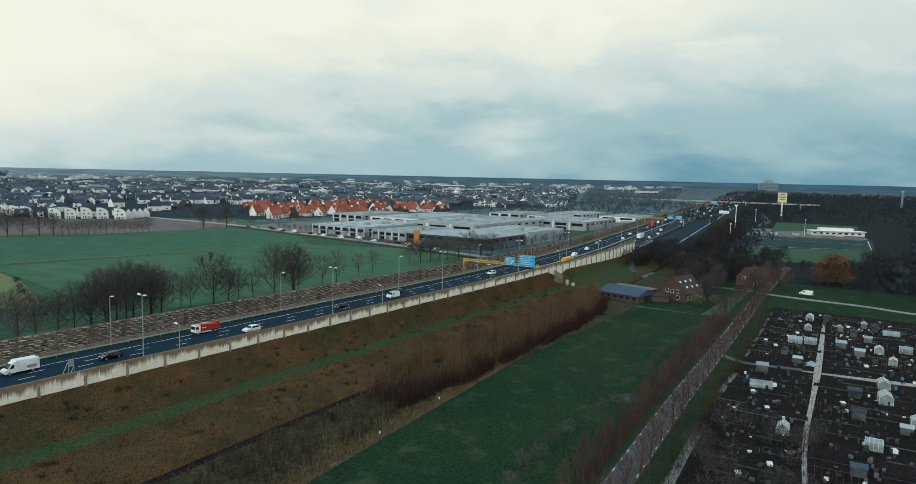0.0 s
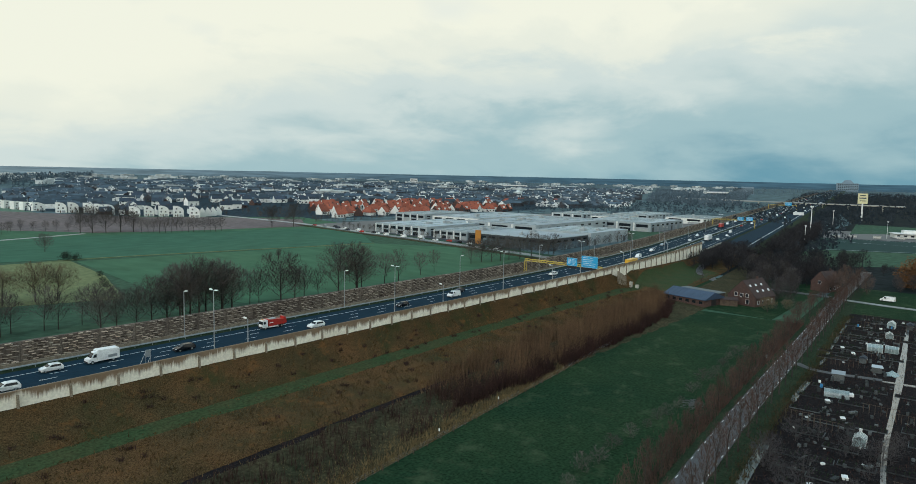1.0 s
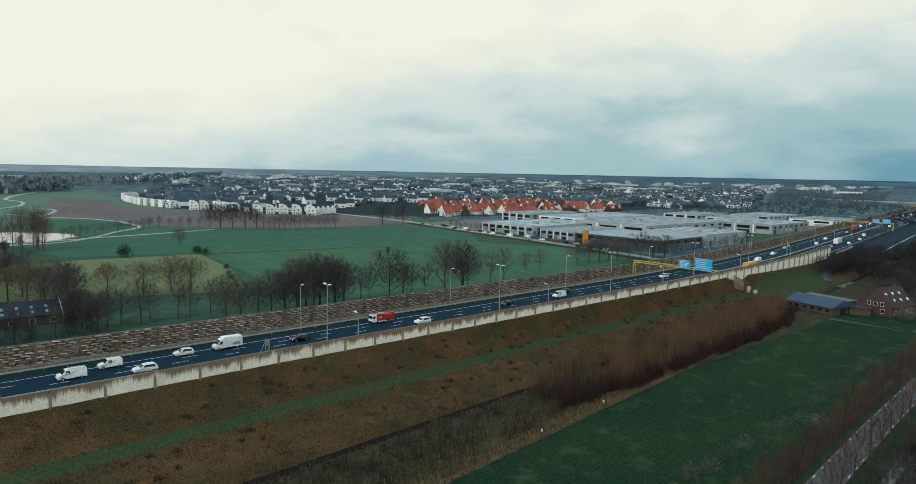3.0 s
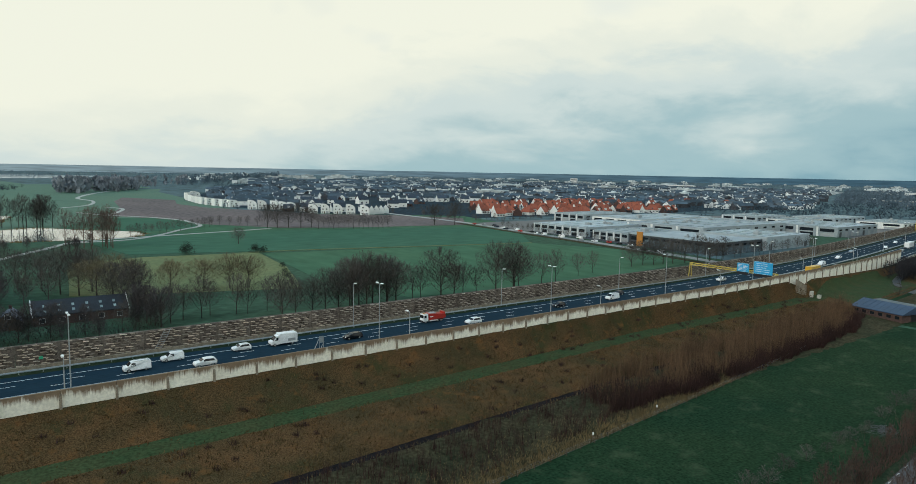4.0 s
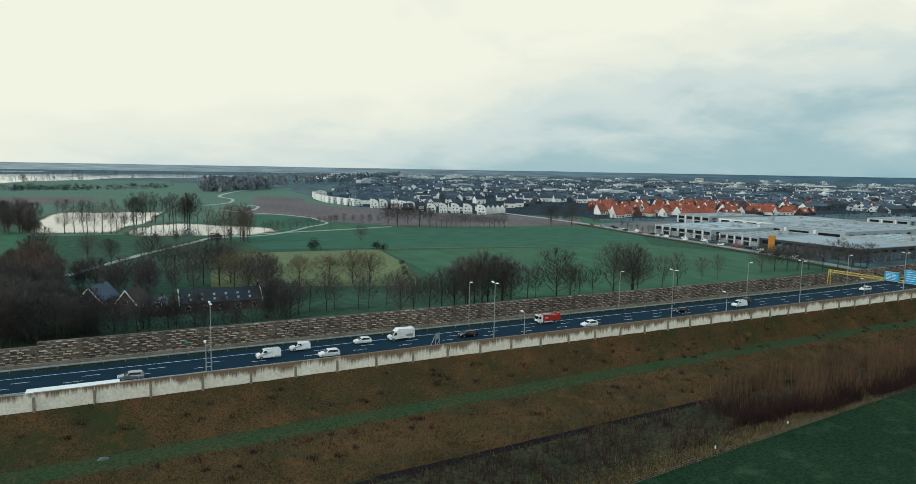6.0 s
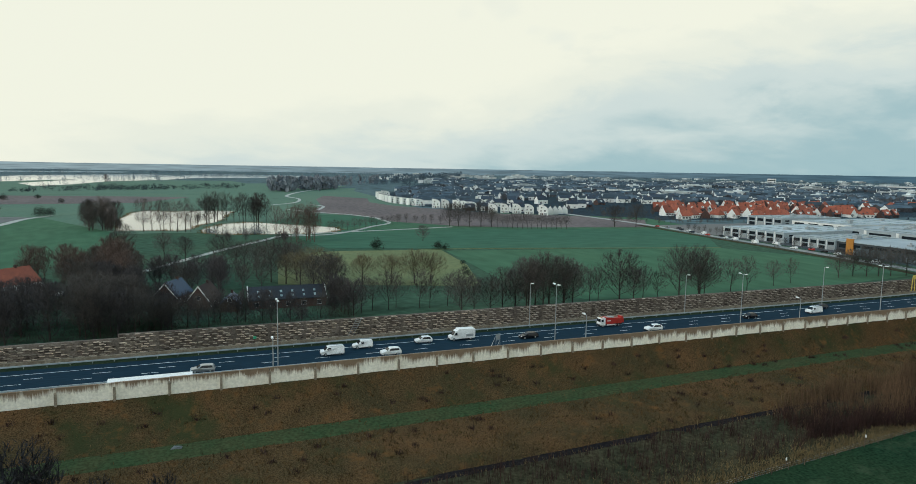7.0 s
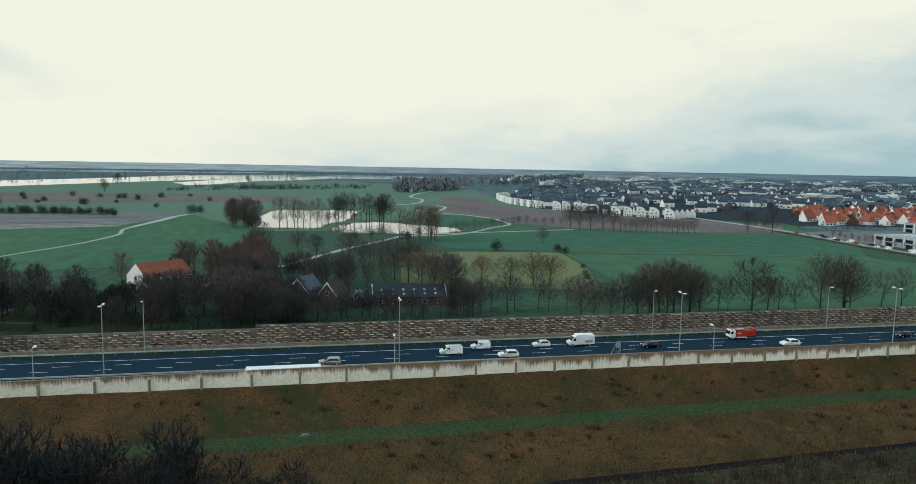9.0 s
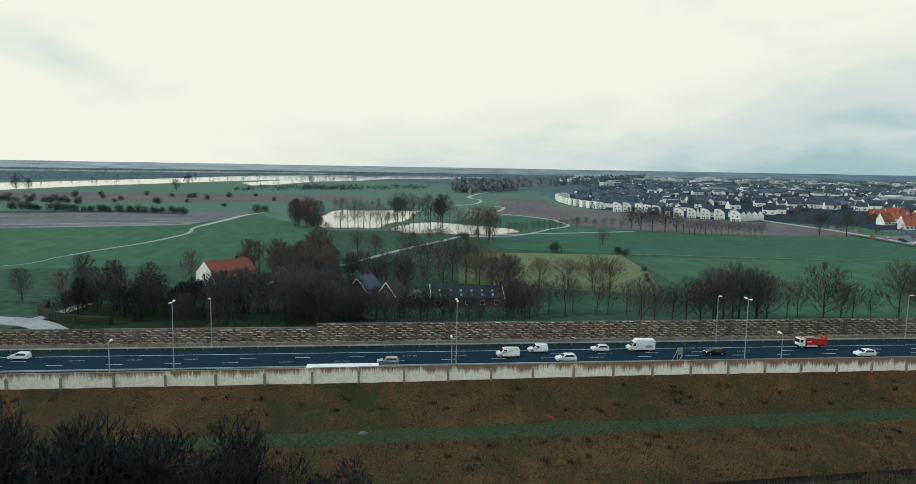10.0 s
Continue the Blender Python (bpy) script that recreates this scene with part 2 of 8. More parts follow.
M_TWIG_RED = mat("reddish_twigs", (0.096, 0.055, 0.043), (0.066, 0.042, 0.035), 0.3, 0.95, vary=0.25)
M_TWIG_OLIVE = mat("budding_twigs", (0.185, 0.150, 0.085), (0.128, 0.104, 0.066), 0.3, 0.95, vary=0.25)
# garden ground tinted blue for the air over the town
M_TOWN = mat("hazed_gardens", (0.026, 0.046, 0.060), (0.018, 0.034, 0.047), 0.02, 0.9, where=G, fine=10, fine_amt=0.5)
M_TWIG_RUSSET = mat("russet_twigs", (0.140, 0.092, 0.074), (0.095, 0.066, 0.055), 0.3, 0.95, vary=0.25)
M_ROOF_BLACK = mat("black_glazed_tiles", (0.026, 0.031, 0.040), (0.018, 0.021, 0.027), 0.5, 0.6, 0.02, fine_amt=0.3)
M_TWIG_PALE = mat("pale_brown_twigs", (0.170, 0.132, 0.118), (0.118, 0.094, 0.086), 0.25, 0.95, vary=0.3)
# darker twig brown for the dense woods
M_TWIG_DARK = mat("dark_twigs", (0.070, 0.061, 0.060), (0.048, 0.043, 0.045), 0.25, 0.95, vary=0.3)
# near-black twigs: lens falloff and wood shade put into the colour
M_TWIG_BLACK = mat("dimmed_twigs", (0.028, 0.026, 0.028), (0.018, 0.017, 0.020), 0.25, 0.95, vary=0.3)
# darker copy of the pasture; shade near the wall put into its green
M_PASTURE_DARK = mat("shaded_pasture", (0.044, 0.092, 0.060), (0.056, 0.100, 0.062), 0.02, 0.95, where=G, fine=14, fine_amt=0.3)
M_DRY = mat("dry_orange_leaves", (0.19, 0.092, 0.034), (0.12, 0.058, 0.026), 0.4, 0.9)
M_REED = mat("pale_brown_stems", (0.150, 0.094, 0.056), (0.092, 0.060, 0.038), 0.10, 0.95, where=G, island=0.35)
M_BRIAR = mat("dark_red_brush", (0.056, 0.031, 0.027), (0.036, 0.023, 0.021), 0.2, 0.95, where=G, island=0.35)
M_STRAW = mat("dry_straw_tufts", (0.20, 0.145, 0.070), (0.12, 0.085, 0.042), 0.15, 0.95, where=G, island=0.35)
M_TUFT = mat("bank_tufts", (0.130, 0.076, 0.034), (0.058, 0.046, 0.021), 0.15, 0.95, where=G, island=0.45)
M_EVER = mat("dark_evergreen", (0.022, 0.034, 0.020), (0.015, 0.024, 0.016), 0.4, 0.9, island=0.3)
# far twigs made paler and bluer: haze put into the wood's colour
M_WOOD_FAR = mat("hazed_bare_wood", (0.108, 0.148, 0.178), (0.080, 0.116, 0.146), 0.004, 0.95, where=G, island=0.2)
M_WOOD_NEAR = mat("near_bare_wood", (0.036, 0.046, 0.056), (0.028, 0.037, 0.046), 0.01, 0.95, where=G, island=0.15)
# copse twigs greyed and lightened for the haze at their distance
M_COPSE = mat("hazed_bare_copse", (0.21, 0.23, 0.26), (0.16, 0.185, 0.21), 0.01, 0.95, where=G, island=0.2)
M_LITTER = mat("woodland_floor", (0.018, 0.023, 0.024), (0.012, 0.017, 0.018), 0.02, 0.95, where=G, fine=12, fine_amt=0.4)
# trees in the town carry the same painted haze tint
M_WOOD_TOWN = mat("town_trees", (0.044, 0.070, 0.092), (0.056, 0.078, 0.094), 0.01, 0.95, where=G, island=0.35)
M_ROOF_RED = mat("red_roof_tiles", (0.34, 0.094, 0.052), (0.24, 0.066, 0.040), 0.4, 0.75, 0.02, vary=0.22)
M_ROOF_DARK = mat("dark_roof_tiles", (0.028, 0.047, 0.074), (0.046, 0.060, 0.080), 0.3, 0.7, 0.02, vary=0.35)
M_ROOF_BROWN = mat("brown_red_tiles", (0.060, 0.036, 0.032), (0.040, 0.027, 0.025), 0.5, 0.8, 0.03)
M_BRICK = mat("red_brown_brick", (0.085, 0.050, 0.042), (0.060, 0.038, 0.034), 1.2, 0.9, 0.02, vary=0.25)
M_RENDER = mat("white_render", (0.80, 0.81, 0.77), (0.70, 0.72, 0.69), 0.3, 0.8, fine_amt=0.1, vary=0.12)
M_METALROOF = mat("pale_flat_roof", (0.40, 0.45, 0.48), (0.26, 0.31, 0.34), 0.05, 0.6, where=G, fine=8, fine_amt=0.12, vary=0.15)
M_CLAD = mat("grey_cladding", (0.37, 0.42, 0.44), (0.29, 0.34, 0.36), 0.1, 0.55, where=G, fine_amt=0.1, vary=0.15)
M_CLAD_DARK = mat("dark_cladding", (0.055, 0.062, 0.070), (0.04, 0.046, 0.052), 0.2, 0.4, where=G, fine_amt=0.2, vary=0.1)
M_BLUEROOF = mat("blue_grey_sheet_roof", (0.044, 0.074, 0.125), (0.034, 0.058, 0.098), 0.3, 0.5, fine_amt=0.15)
M_TIMBER = mat("weathered_timber", (0.11, 0.08, 0.058), (0.07, 0.052, 0.04), 0.8, 0.9, 0.01, vary=0.3)
M_SHED = mat("grey_shed_boards", (0.14, 0.155, 0.155), (0.09, 0.1, 0.1), 0.8, 0.85, vary=0.4)
M_POLY = mat("clouded_greenhouse_sheet", (0.30, 0.38, 0.38), (0.15, 0.20, 0.21), 0.6, 0.35, spec=0.5, vary=0.25)
M_BOARD = mat("grey_bed_boards", (0.085, 0.095, 0.098), (0.035, 0.038, 0.038), 0.5, 0.8, where=G, vary=0.5)
M_CORTEN = plain("orange_panel", (0.48, 0.20, 0.035), 0.6)
M_SIGNYEL = plain("yellow_sign_sheet", (0.74, 0.69, 0.42), 0.5)
M_REDP = plain("red_paint", (0.46, 0.035, 0.025), 0.35)
M_YELP = plain("yellow_truck_paint", (0.72, 0.40, 0.04), 0.35)
M_SILVER = plain("silver_car_paint", (0.40, 0.43, 0.45), 0.25, 0.5)
M_NAVY = plain("dark_blue_car_paint", (0.022, 0.030, 0.045), 0.2)
M_BLACKP = plain("black_car_paint", (0.012, 0.014, 0.018), 0.2)
M_WHITEP = plain("white_car_paint", (0.86, 0.87, 0.86), 0.25)
M_LIGHT = plain("lamp_lens", (0.75, 0.78, 0.80), 0.2)
M_TAIL = plain("red_lens", (0.30, 0.02, 0.02), 0.3)
M_HEDGE = mat("clipped_hedge", (0.030, 0.040, 0.020), (0.020, 0.028, 0.016), 0.6, 0.95, 0.1)
# glowing backdrop: haze painted as a colour ramp, paler to the west
M_HAZE = bpy.data.materials.new("distant_haze")
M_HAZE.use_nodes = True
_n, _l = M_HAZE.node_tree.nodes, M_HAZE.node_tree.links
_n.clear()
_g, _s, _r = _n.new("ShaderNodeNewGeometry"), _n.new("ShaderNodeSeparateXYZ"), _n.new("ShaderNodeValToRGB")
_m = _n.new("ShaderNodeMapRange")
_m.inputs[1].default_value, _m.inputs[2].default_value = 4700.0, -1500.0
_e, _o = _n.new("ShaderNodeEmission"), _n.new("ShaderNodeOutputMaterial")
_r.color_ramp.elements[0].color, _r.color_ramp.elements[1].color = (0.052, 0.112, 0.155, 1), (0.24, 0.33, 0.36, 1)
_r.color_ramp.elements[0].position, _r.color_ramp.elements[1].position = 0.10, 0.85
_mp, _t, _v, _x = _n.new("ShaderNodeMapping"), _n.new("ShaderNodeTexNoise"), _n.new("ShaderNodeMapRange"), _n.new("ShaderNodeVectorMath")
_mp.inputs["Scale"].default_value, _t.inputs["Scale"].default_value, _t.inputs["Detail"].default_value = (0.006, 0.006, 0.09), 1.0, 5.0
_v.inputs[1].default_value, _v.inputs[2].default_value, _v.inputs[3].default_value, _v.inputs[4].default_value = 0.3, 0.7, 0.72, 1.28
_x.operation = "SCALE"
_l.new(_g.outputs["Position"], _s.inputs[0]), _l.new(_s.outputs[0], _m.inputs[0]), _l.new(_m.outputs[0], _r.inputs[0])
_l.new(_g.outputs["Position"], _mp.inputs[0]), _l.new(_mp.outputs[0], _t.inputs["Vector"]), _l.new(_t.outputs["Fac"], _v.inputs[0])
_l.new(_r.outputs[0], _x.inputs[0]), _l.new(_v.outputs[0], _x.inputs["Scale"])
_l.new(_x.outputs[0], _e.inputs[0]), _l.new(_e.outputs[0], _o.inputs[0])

M_WATER = bpy.data.materials.new("still_water")
M_WATER.use_nodes = True
_n, _l = M_WATER.node_tree.nodes, M_WATER.node_tree.links
_b = _n["Principled BSDF"]
_b.inputs["Base Color"].default_value, _b.inputs["Roughness"].default_value, _b.inputs["IOR"].default_value = (0.10, 0.13, 0.13, 1), 0.05, 1.75
_w, _bp = _n.new("ShaderNodeTexNoise"), _n.new("ShaderNodeBump")
_w.inputs["Scale"].default_value, _bp.inputs["Strength"].default_value, _bp.inputs["Distance"].default_value = 0.5, 0.08, 0.05
_g = _n.new("ShaderNodeNewGeometry")
_l.new(_g.outputs["Position"], _w.inputs["Vector"]), _l.new(_w.outputs["Fac"], _bp.inputs["Height"]), _l.new(_bp.outputs[0], _b.inputs["Normal"])

# ---- mesh tools ----


class Shape:
    """Vertices and faces of one part."""

    def __init__(self):
        self.v, self.f = [], []

    def add(self, verts, faces):
        n = len(self.v)
        self.v += [tuple(p) for p in verts]
        self.f += [tuple(i + n for i in f) for f in faces]
        return self

    def box(self, x0, y0, z0, x1, y1, z1):
        return self.add([(x0, y0, z0), (x1, y0, z0), (x1, y1, z0), (x0, y1, z0), (x0, y0, z1), (x1, y0, z1), (x1, y1, z1), (x0, y1, z1)],
                        [(0, 3, 2, 1), (4, 5, 6, 7), (0, 1, 5, 4), (1, 2, 6, 5), (2, 3, 7, 6), (3, 0, 4, 7)])

    def loft(self, low, high):
        """Walls and caps between two rings of as many points."""
        n = len(low)
        return self.add(list(low) + list(high), [tuple(range(n - 1, -1, -1)), tuple(range(n, 2 * n))] + [(i, (i + 1) % n, n + (i + 1) % n, n + i) for i in range(n)])

    def prism(self, poly, z0, z1):
        return self.loft([(x, y, z0) for x, y in poly], [(x, y, z1) for x, y in poly])

    def tube(self, a, b, r0, r1=None, n=6):
        a, b = Vector(a), Vector(b)
        r1 = r0 if r1 is None else r1
        d = (b - a).normalized()
        u = d.orthogonal().normalized()
        w = d.cross(u)
        ring = [(math.cos(2 * math.pi * i / n), math.sin(2 * math.pi * i / n)) for i in range(n)]
        return self.loft([a + r0 * (c * u + s * w) for c, s in ring], [b + r1 * (c * u + s * w) for c, s in ring])

    def gable(self, x0, y0, x1, y1, z, h, over=0.4, thick=0.25, hip=0.0):
        """A pitched roof with its ridge along x; hip: how far the ridge's ends are drawn in."""
        x0, x1, y0, y1 = x0 - over, x1 + over, y0 - over, y1 + over
        ym = (y0 + y1) / 2
        return self.add([(x0, y0, z), (x1, y0, z), (x1, y1, z), (x0, y1, z), (x0, y0, z + thick), (x1, y0, z + thick), (x1, y1, z + thick), (x0, y1, z + thick), (x0 + hip, ym, z + h + thick), (x1 - hip, ym, z + h + thick)],
                        [(0, 3, 2, 1), (0, 1, 5, 4), (2, 3, 7, 6), (1, 2, 6, 5), (3, 0, 4, 7), (4, 5, 9, 8), (6, 7, 8, 9), (5, 6, 9), (7, 4, 8)])

    def blade(self, p, d, w, r):
        """A thin upright triangle from p along d, w wide at its foot."""
        a = r.uniform(0, math.pi)
        s = Vector((math.cos(a), math.sin(a), 0)) * w / 2
        p = Vector(p)
        return self.add([p - s, p + s, p + Vector(d)], [(0, 1, 2)])


def part(name, shape, material, parent=None, label="", at=None):
    me = bpy.data.meshes.new(name)
    me.from_pydata(shape.v, [], shape.f)
    me.materials.append(material)
    me.validate()
    ob = new(name, me)
    ob.parent = parent
    if at is not None:
        ob.matrix_basis = at
    if label:
        tagged(ob, label)
    return ob


def thing(name, label, category, group="", kind="", at=None):
    ob = new(name)
    if at is not None:
        ob.matrix_basis = at
    return tagged(ob, label, category, group, kind)


def smooth(ob):
    for p in ob.data.polygons:
        p.use_smooth = True
    return ob


# ---- the run of the road ----
ROAD_Z = 5.5


def yc(x):
    """How far the motorway has swung to the north of its straight line at x."""
    if x < 190:
        return 0.0
    d = min(x, 390) - 190
    return 0.000375 * d * d + max(0.0, x - 390) * 0.15


def sweep(xs, profile, wave=None):
    """A strip whose profile of (y, z) runs along the road at the stations xs. wave: a lift (x, y, z) -> z."""
    s = Shape()
    k = len(profile)
    for x in xs:
        for y, z in profile:
            yy = y + yc(x)
            s.v.append((x, yy, wave(x, y, z) if wave else z))
    for i in range(len(xs) - 1):
        for j in range(k - 1):
            a = i * k + j
            s.f.append((a, a + k, a + k + 1, a + 1))
    return s


def stations(a, b, step):
    n = max(1, round((b - a) / step))
    return [a + (b - a) * i / n for i in range(n + 1)]


ALONG = stations(-420, 700, 10) + stations(740, 4300, 60)

# ---- ground ----
disc = Shape()
rings, segs = [0, 60, 150, 300, 600, 1200, 2400, 4900], 96
disc.v.append((0, 0, 0))
for r in rings[1:]:
    disc.v += [(r * math.cos(2 * math.pi * i / segs), r * math.sin(2 * math.pi * i / segs), 0) for i in range(segs)]
for i in range(segs):
    disc.f.append((0, 1 + i, 1 + (i + 1) % segs))
    for q in range(len(rings) - 2):
        a, b = 1 + q * segs, 1 + (q + 1) * segs
        disc.f.append((a + i, b + i, b + (i + 1) % segs, a + (i + 1) % segs))
tagged(part("ground", disc, M_LAND), "wide flat land of hazed blue-green reaching the horizon", "ground", kind="structure")

# ring that carries the painted haze along the horizon
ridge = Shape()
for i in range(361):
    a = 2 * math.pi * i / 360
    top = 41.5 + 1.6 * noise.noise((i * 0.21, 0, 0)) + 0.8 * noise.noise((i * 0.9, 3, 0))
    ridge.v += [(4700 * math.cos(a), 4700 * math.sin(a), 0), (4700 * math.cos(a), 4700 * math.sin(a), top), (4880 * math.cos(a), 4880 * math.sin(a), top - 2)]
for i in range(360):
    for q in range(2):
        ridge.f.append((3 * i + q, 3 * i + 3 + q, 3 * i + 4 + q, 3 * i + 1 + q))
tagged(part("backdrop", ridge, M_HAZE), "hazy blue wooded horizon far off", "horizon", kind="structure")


def field(name, pts, material, label, z=0.06, category="field"):
    s = Shape()
    s.prism(pts, z - 0.3, z)
    return tagged(part(name, s, material), label, category, kind="structure")


# fields north of the motorway
field("field_north", [(-1000, 170), (60, 170), (70, 400), (240, 680), (300, 1420), (-1000, 1420)], M_PASTURE, "wide winter pasture round the ponds", 0.02)
field("field_pasture", [(-420, 160), (330, 160), (345, 240), (375, 470), (60, 480), (-60, 480), (-420, 900)], M_PASTURE_DARK, "shade-darkened green winter pasture behind the noise wall", 0.04)
field("field_crop", [(118, 240), (131, 345), (300, 318), (340, 232), (320, 205), (200, 190), (130, 200)], M_CROP, "green winter crop field with faint drilling lines", 0.10)
field("field_dark_crop", [(70, 372), (150, 352), (302, 318), (352, 385), (345, 432), (165, 476), (80, 484), (60, 440)], M_CROP_DARK, "darker green winter crop field", 0.12)
field("field_olive", [(30, 262), (105, 236), (122, 292), (130, 350), (74, 358), (40, 350)], M_OLIVE, "small olive pasture edged with trees", 0.14)
field("field_plough", [(158, 545), (152, 595), (110, 672), (140, 780), (160, 930), (190, 1040), (238, 950), (215, 850), (225, 770), (300, 620), (352, 588), (400, 520), (352, 452), (243, 472), (200, 490)], M_PLOUGH, "ploughed purple-brown field below the houses", 0.10)
field("field_green_far", [(-20, 1100), (130, 930), (140, 1040), (260, 1420), (330, 1500), (300, 1800), (60, 1700)], M_PASTURE, "pale green rise behind the ploughed field", 0.14)
field("field_lakeside", [(60, 440), (100, 490), (150, 528), (150, 596), (135, 632), (100, 640), (60, 560)], M_CROP_DARK, "green bank between the pond and the ploughed field", 0.13)
field("field_west", [(-420, 260), (-150, 300), (-60, 320), (-40, 470), (-120, 640), (-150, 520), (-420, 430)], M_CROP, "green pasture west of the farm", 0.12)
field("field_grey", [(-460, 490), (-258, 478), (-146, 514), (-122, 634), (-180, 657), (-330, 612), (-520, 640)], M_GREYFIELD, "wet grey stubble field with standing water lines", 0.15)
field("field_mid", [(-800, 700), (-340, 640), (-215, 680), (-120, 640), (-70, 700), (40, 760), (60, 1000), (-300, 1000), (-800, 950)], M_PASTURE, "green meadows behind the grey field", 0.10)
field("field_brown_far", [(-700, 860), (-400, 800), (-60, 850), (0, 1000), (-300, 1060), (-700, 1000)], M_PLOUGH, "far brown arable field", 0.16)
field("field_flood_meadow", [(-1500, 1250), (-500, 1080), (0, 1080), (140, 1600), (100, 2000), (-300, 2000), (-1200, 1500)], M_PASTURE, "flood meadows along the river", 0.07)


def ribbon(name, pts, widths, material, label, z=0.2, category="path"):
    """A strip of ground along a line of points, smoothed."""
    pts = [Vector((*p, 0)) for p in pts]
    w = widths if isinstance(widths, (list, tuple)) else [widths] * len(pts)
    line = []
    for i in range(len(pts) - 1):
        p0, p1, p2, p3 = pts[max(i - 1, 0)], pts[i], pts[i + 1], pts[min(i + 2, len(pts) - 1)]
        for q in range(6):
            t = q / 6
            line.append((0.5 * (2 * p1 + (p2 - p0) * t + (2 * p0 - 5 * p1 + 4 * p2 - p3) * t * t + (3 * p1 - p0 - 3 * p2 + p3) * t ** 3), w[i] + (w[i + 1] - w[i]) * t))
    line.append((pts[-1], w[-1]))
    s = Shape()
    for i, (p, wd) in enumerate(line):
        d = (line[min(i + 1, len(line) - 1)][0] - line[max(i - 1, 0)][0]).normalized()
        o = Vector((-d.y, d.x, 0)) * wd / 2
        s.v += [(p.x + o.x, p.y + o.y, z), (p.x - o.x, p.y - o.y, z), (p.x + o.x, p.y + o.y, z - 0.3), (p.x - o.x, p.y - o.y, z - 0.3)]
    for i in range(len(line) - 1):
        a, b = 4 * i, 4 * i + 4
        s.f += [(a, a + 1, b + 1, b), (a + 2, a, b, b + 2), (a + 1, a + 3, b + 3, b + 1)]
    return tagged(part(name, s, material), label, category, kind="structure")


def pond(name, pts, label, z=0.18):
    s = Shape()
    area = sum(a[0] * b[1] - b[0] * a[1] for a, b in zip(pts, pts[1:] + pts[:1]))
    pts = pts if area > 0 else pts[::-1]
    s.add([(x, y, z) for x, y in pts], [tuple(range(len(pts)))])
    return tagged(part(name, s, M_WATER), label, "water", kind="structure")


pond("water_pond", [(-49, 500), (-53, 540), (-56, 610), (-54, 680), (-40, 712), (-18, 694), (10, 704), (38, 690), (30, 640), (24, 590), (16, 560), (4, 535), (-2, 500), (-10, 495), (-28, 498)], "still pond with a white sheen among bare trees")
pond("water_pool", [(5, 474), (6, 500), (12, 524), (24, 545), (40, 556), (52, 548), (68, 530), (84, 515), (100, 498), (101, 478), (93, 464), (70, 455), (44, 457), (18, 460)], "second still pool beside the footpath", 0.22)
pond("water_river", [(-1400, 900), (-720, 1020), (-577, 1080), (-540, 1300), (-400, 1750), (-240, 2150), (-60, 2800), (-160, 3100), (-500, 2600), (-620, 1900), (-740, 1420), (-1400, 1250)], "broad pale river bending through flood meadows", 0.24)
pond("water_flood_meadow", [(-340, 1640), (-300, 1900), (-250, 2250), (-37, 2675), (60, 2539), (-20, 2240), (-60, 2061), (-190, 1830), (-230, 1560), (-271, 1440)], "sheet of flood water between river and meadow", 0.27)
pond("water_flood", [(-150, 2300), (200, 2450), (420, 2700), (500, 3100), (100, 3300), (-40, 2800)], "flooded meadow shining white", 0.24)
pond("water_flood_far", [(-2600, 2600), (-1200, 3000), (-300, 3500), (-300, 3900), (-1600, 3500), (-2800, 3000)], "far sheet of flood water", 0.24)

ribbon("path_pool", [(52, 442), (84, 446), (108, 470), (128, 500), (151, 530), (154, 570), (152, 596), (138, 634), (110, 674), (92, 720)], 3.2, M_PALE, "pale curved footpath round the pool", 0.30)
ribbon("path_fields", [(86, 798), (120, 850), (138, 942), (133, 1033), (180, 1200), (266, 1404)], [3.5, 4, 4, 5, 6, 7], M_PALE, "pale path climbing the green rise", 0.30)
ribbon("path_fork", [(110, 675), (128, 720), (140, 770), (130, 800)], 3.5, M_PALE, "pale path fork on the ploughed field", 0.32)
ribbon("lane_farm", [(-60, 236), (-30, 290), (-5, 340), (14, 377), (38, 417), (53, 442), (80, 456), (150, 474), (190, 486)], 3.4, M_PALE, "narrow pale lane from the farm to the pool", 0.28, "lane")
ribbon("track_west", [(-240, 290), (-167, 307), (-156, 338), (-149, 363), (-136, 401), (-128.5, 452), (-134.4, 485), (-134, 508), (-128, 570), (-124, 616), (-112, 655)], [0.5, 0.6, 0.9, 1.6, 1.9, 2.4, 2.4, 3.8, 6.5, 5, 2], M_PALE, "pale muddy farm track", 0.30, "track")
ribbon("lane_corner", [(-170, 216), (-125, 205), (-104, 200), (-92, 191), (-84, 180)], [9, 9, 8, 7, 7], M_PALE, "wet concrete lane bend beside the hedge", 0.30, "lane")
ribbon("lane_corner_fork", [(-104, 198), (-100, 208), (-98, 216), (-97, 226)], 4.0, M_PALE, "drive entering the farm", 0.31, "lane")
ribbon("road_industrial", [(366, 640), (366, 480), (351, 378), (343, 306), (331, 230), (322, 190)], 7.0, M_PALEROAD, "pale wet road in front of the warehouses", 0.32, "road")
ribbon("verge_industrial", [(357, 470), (343, 378), (335, 306), (322, 230), (312, 190)], 5.0, M_ROUGH, "rough grass ditch bank along the road", 0.28, "verge")
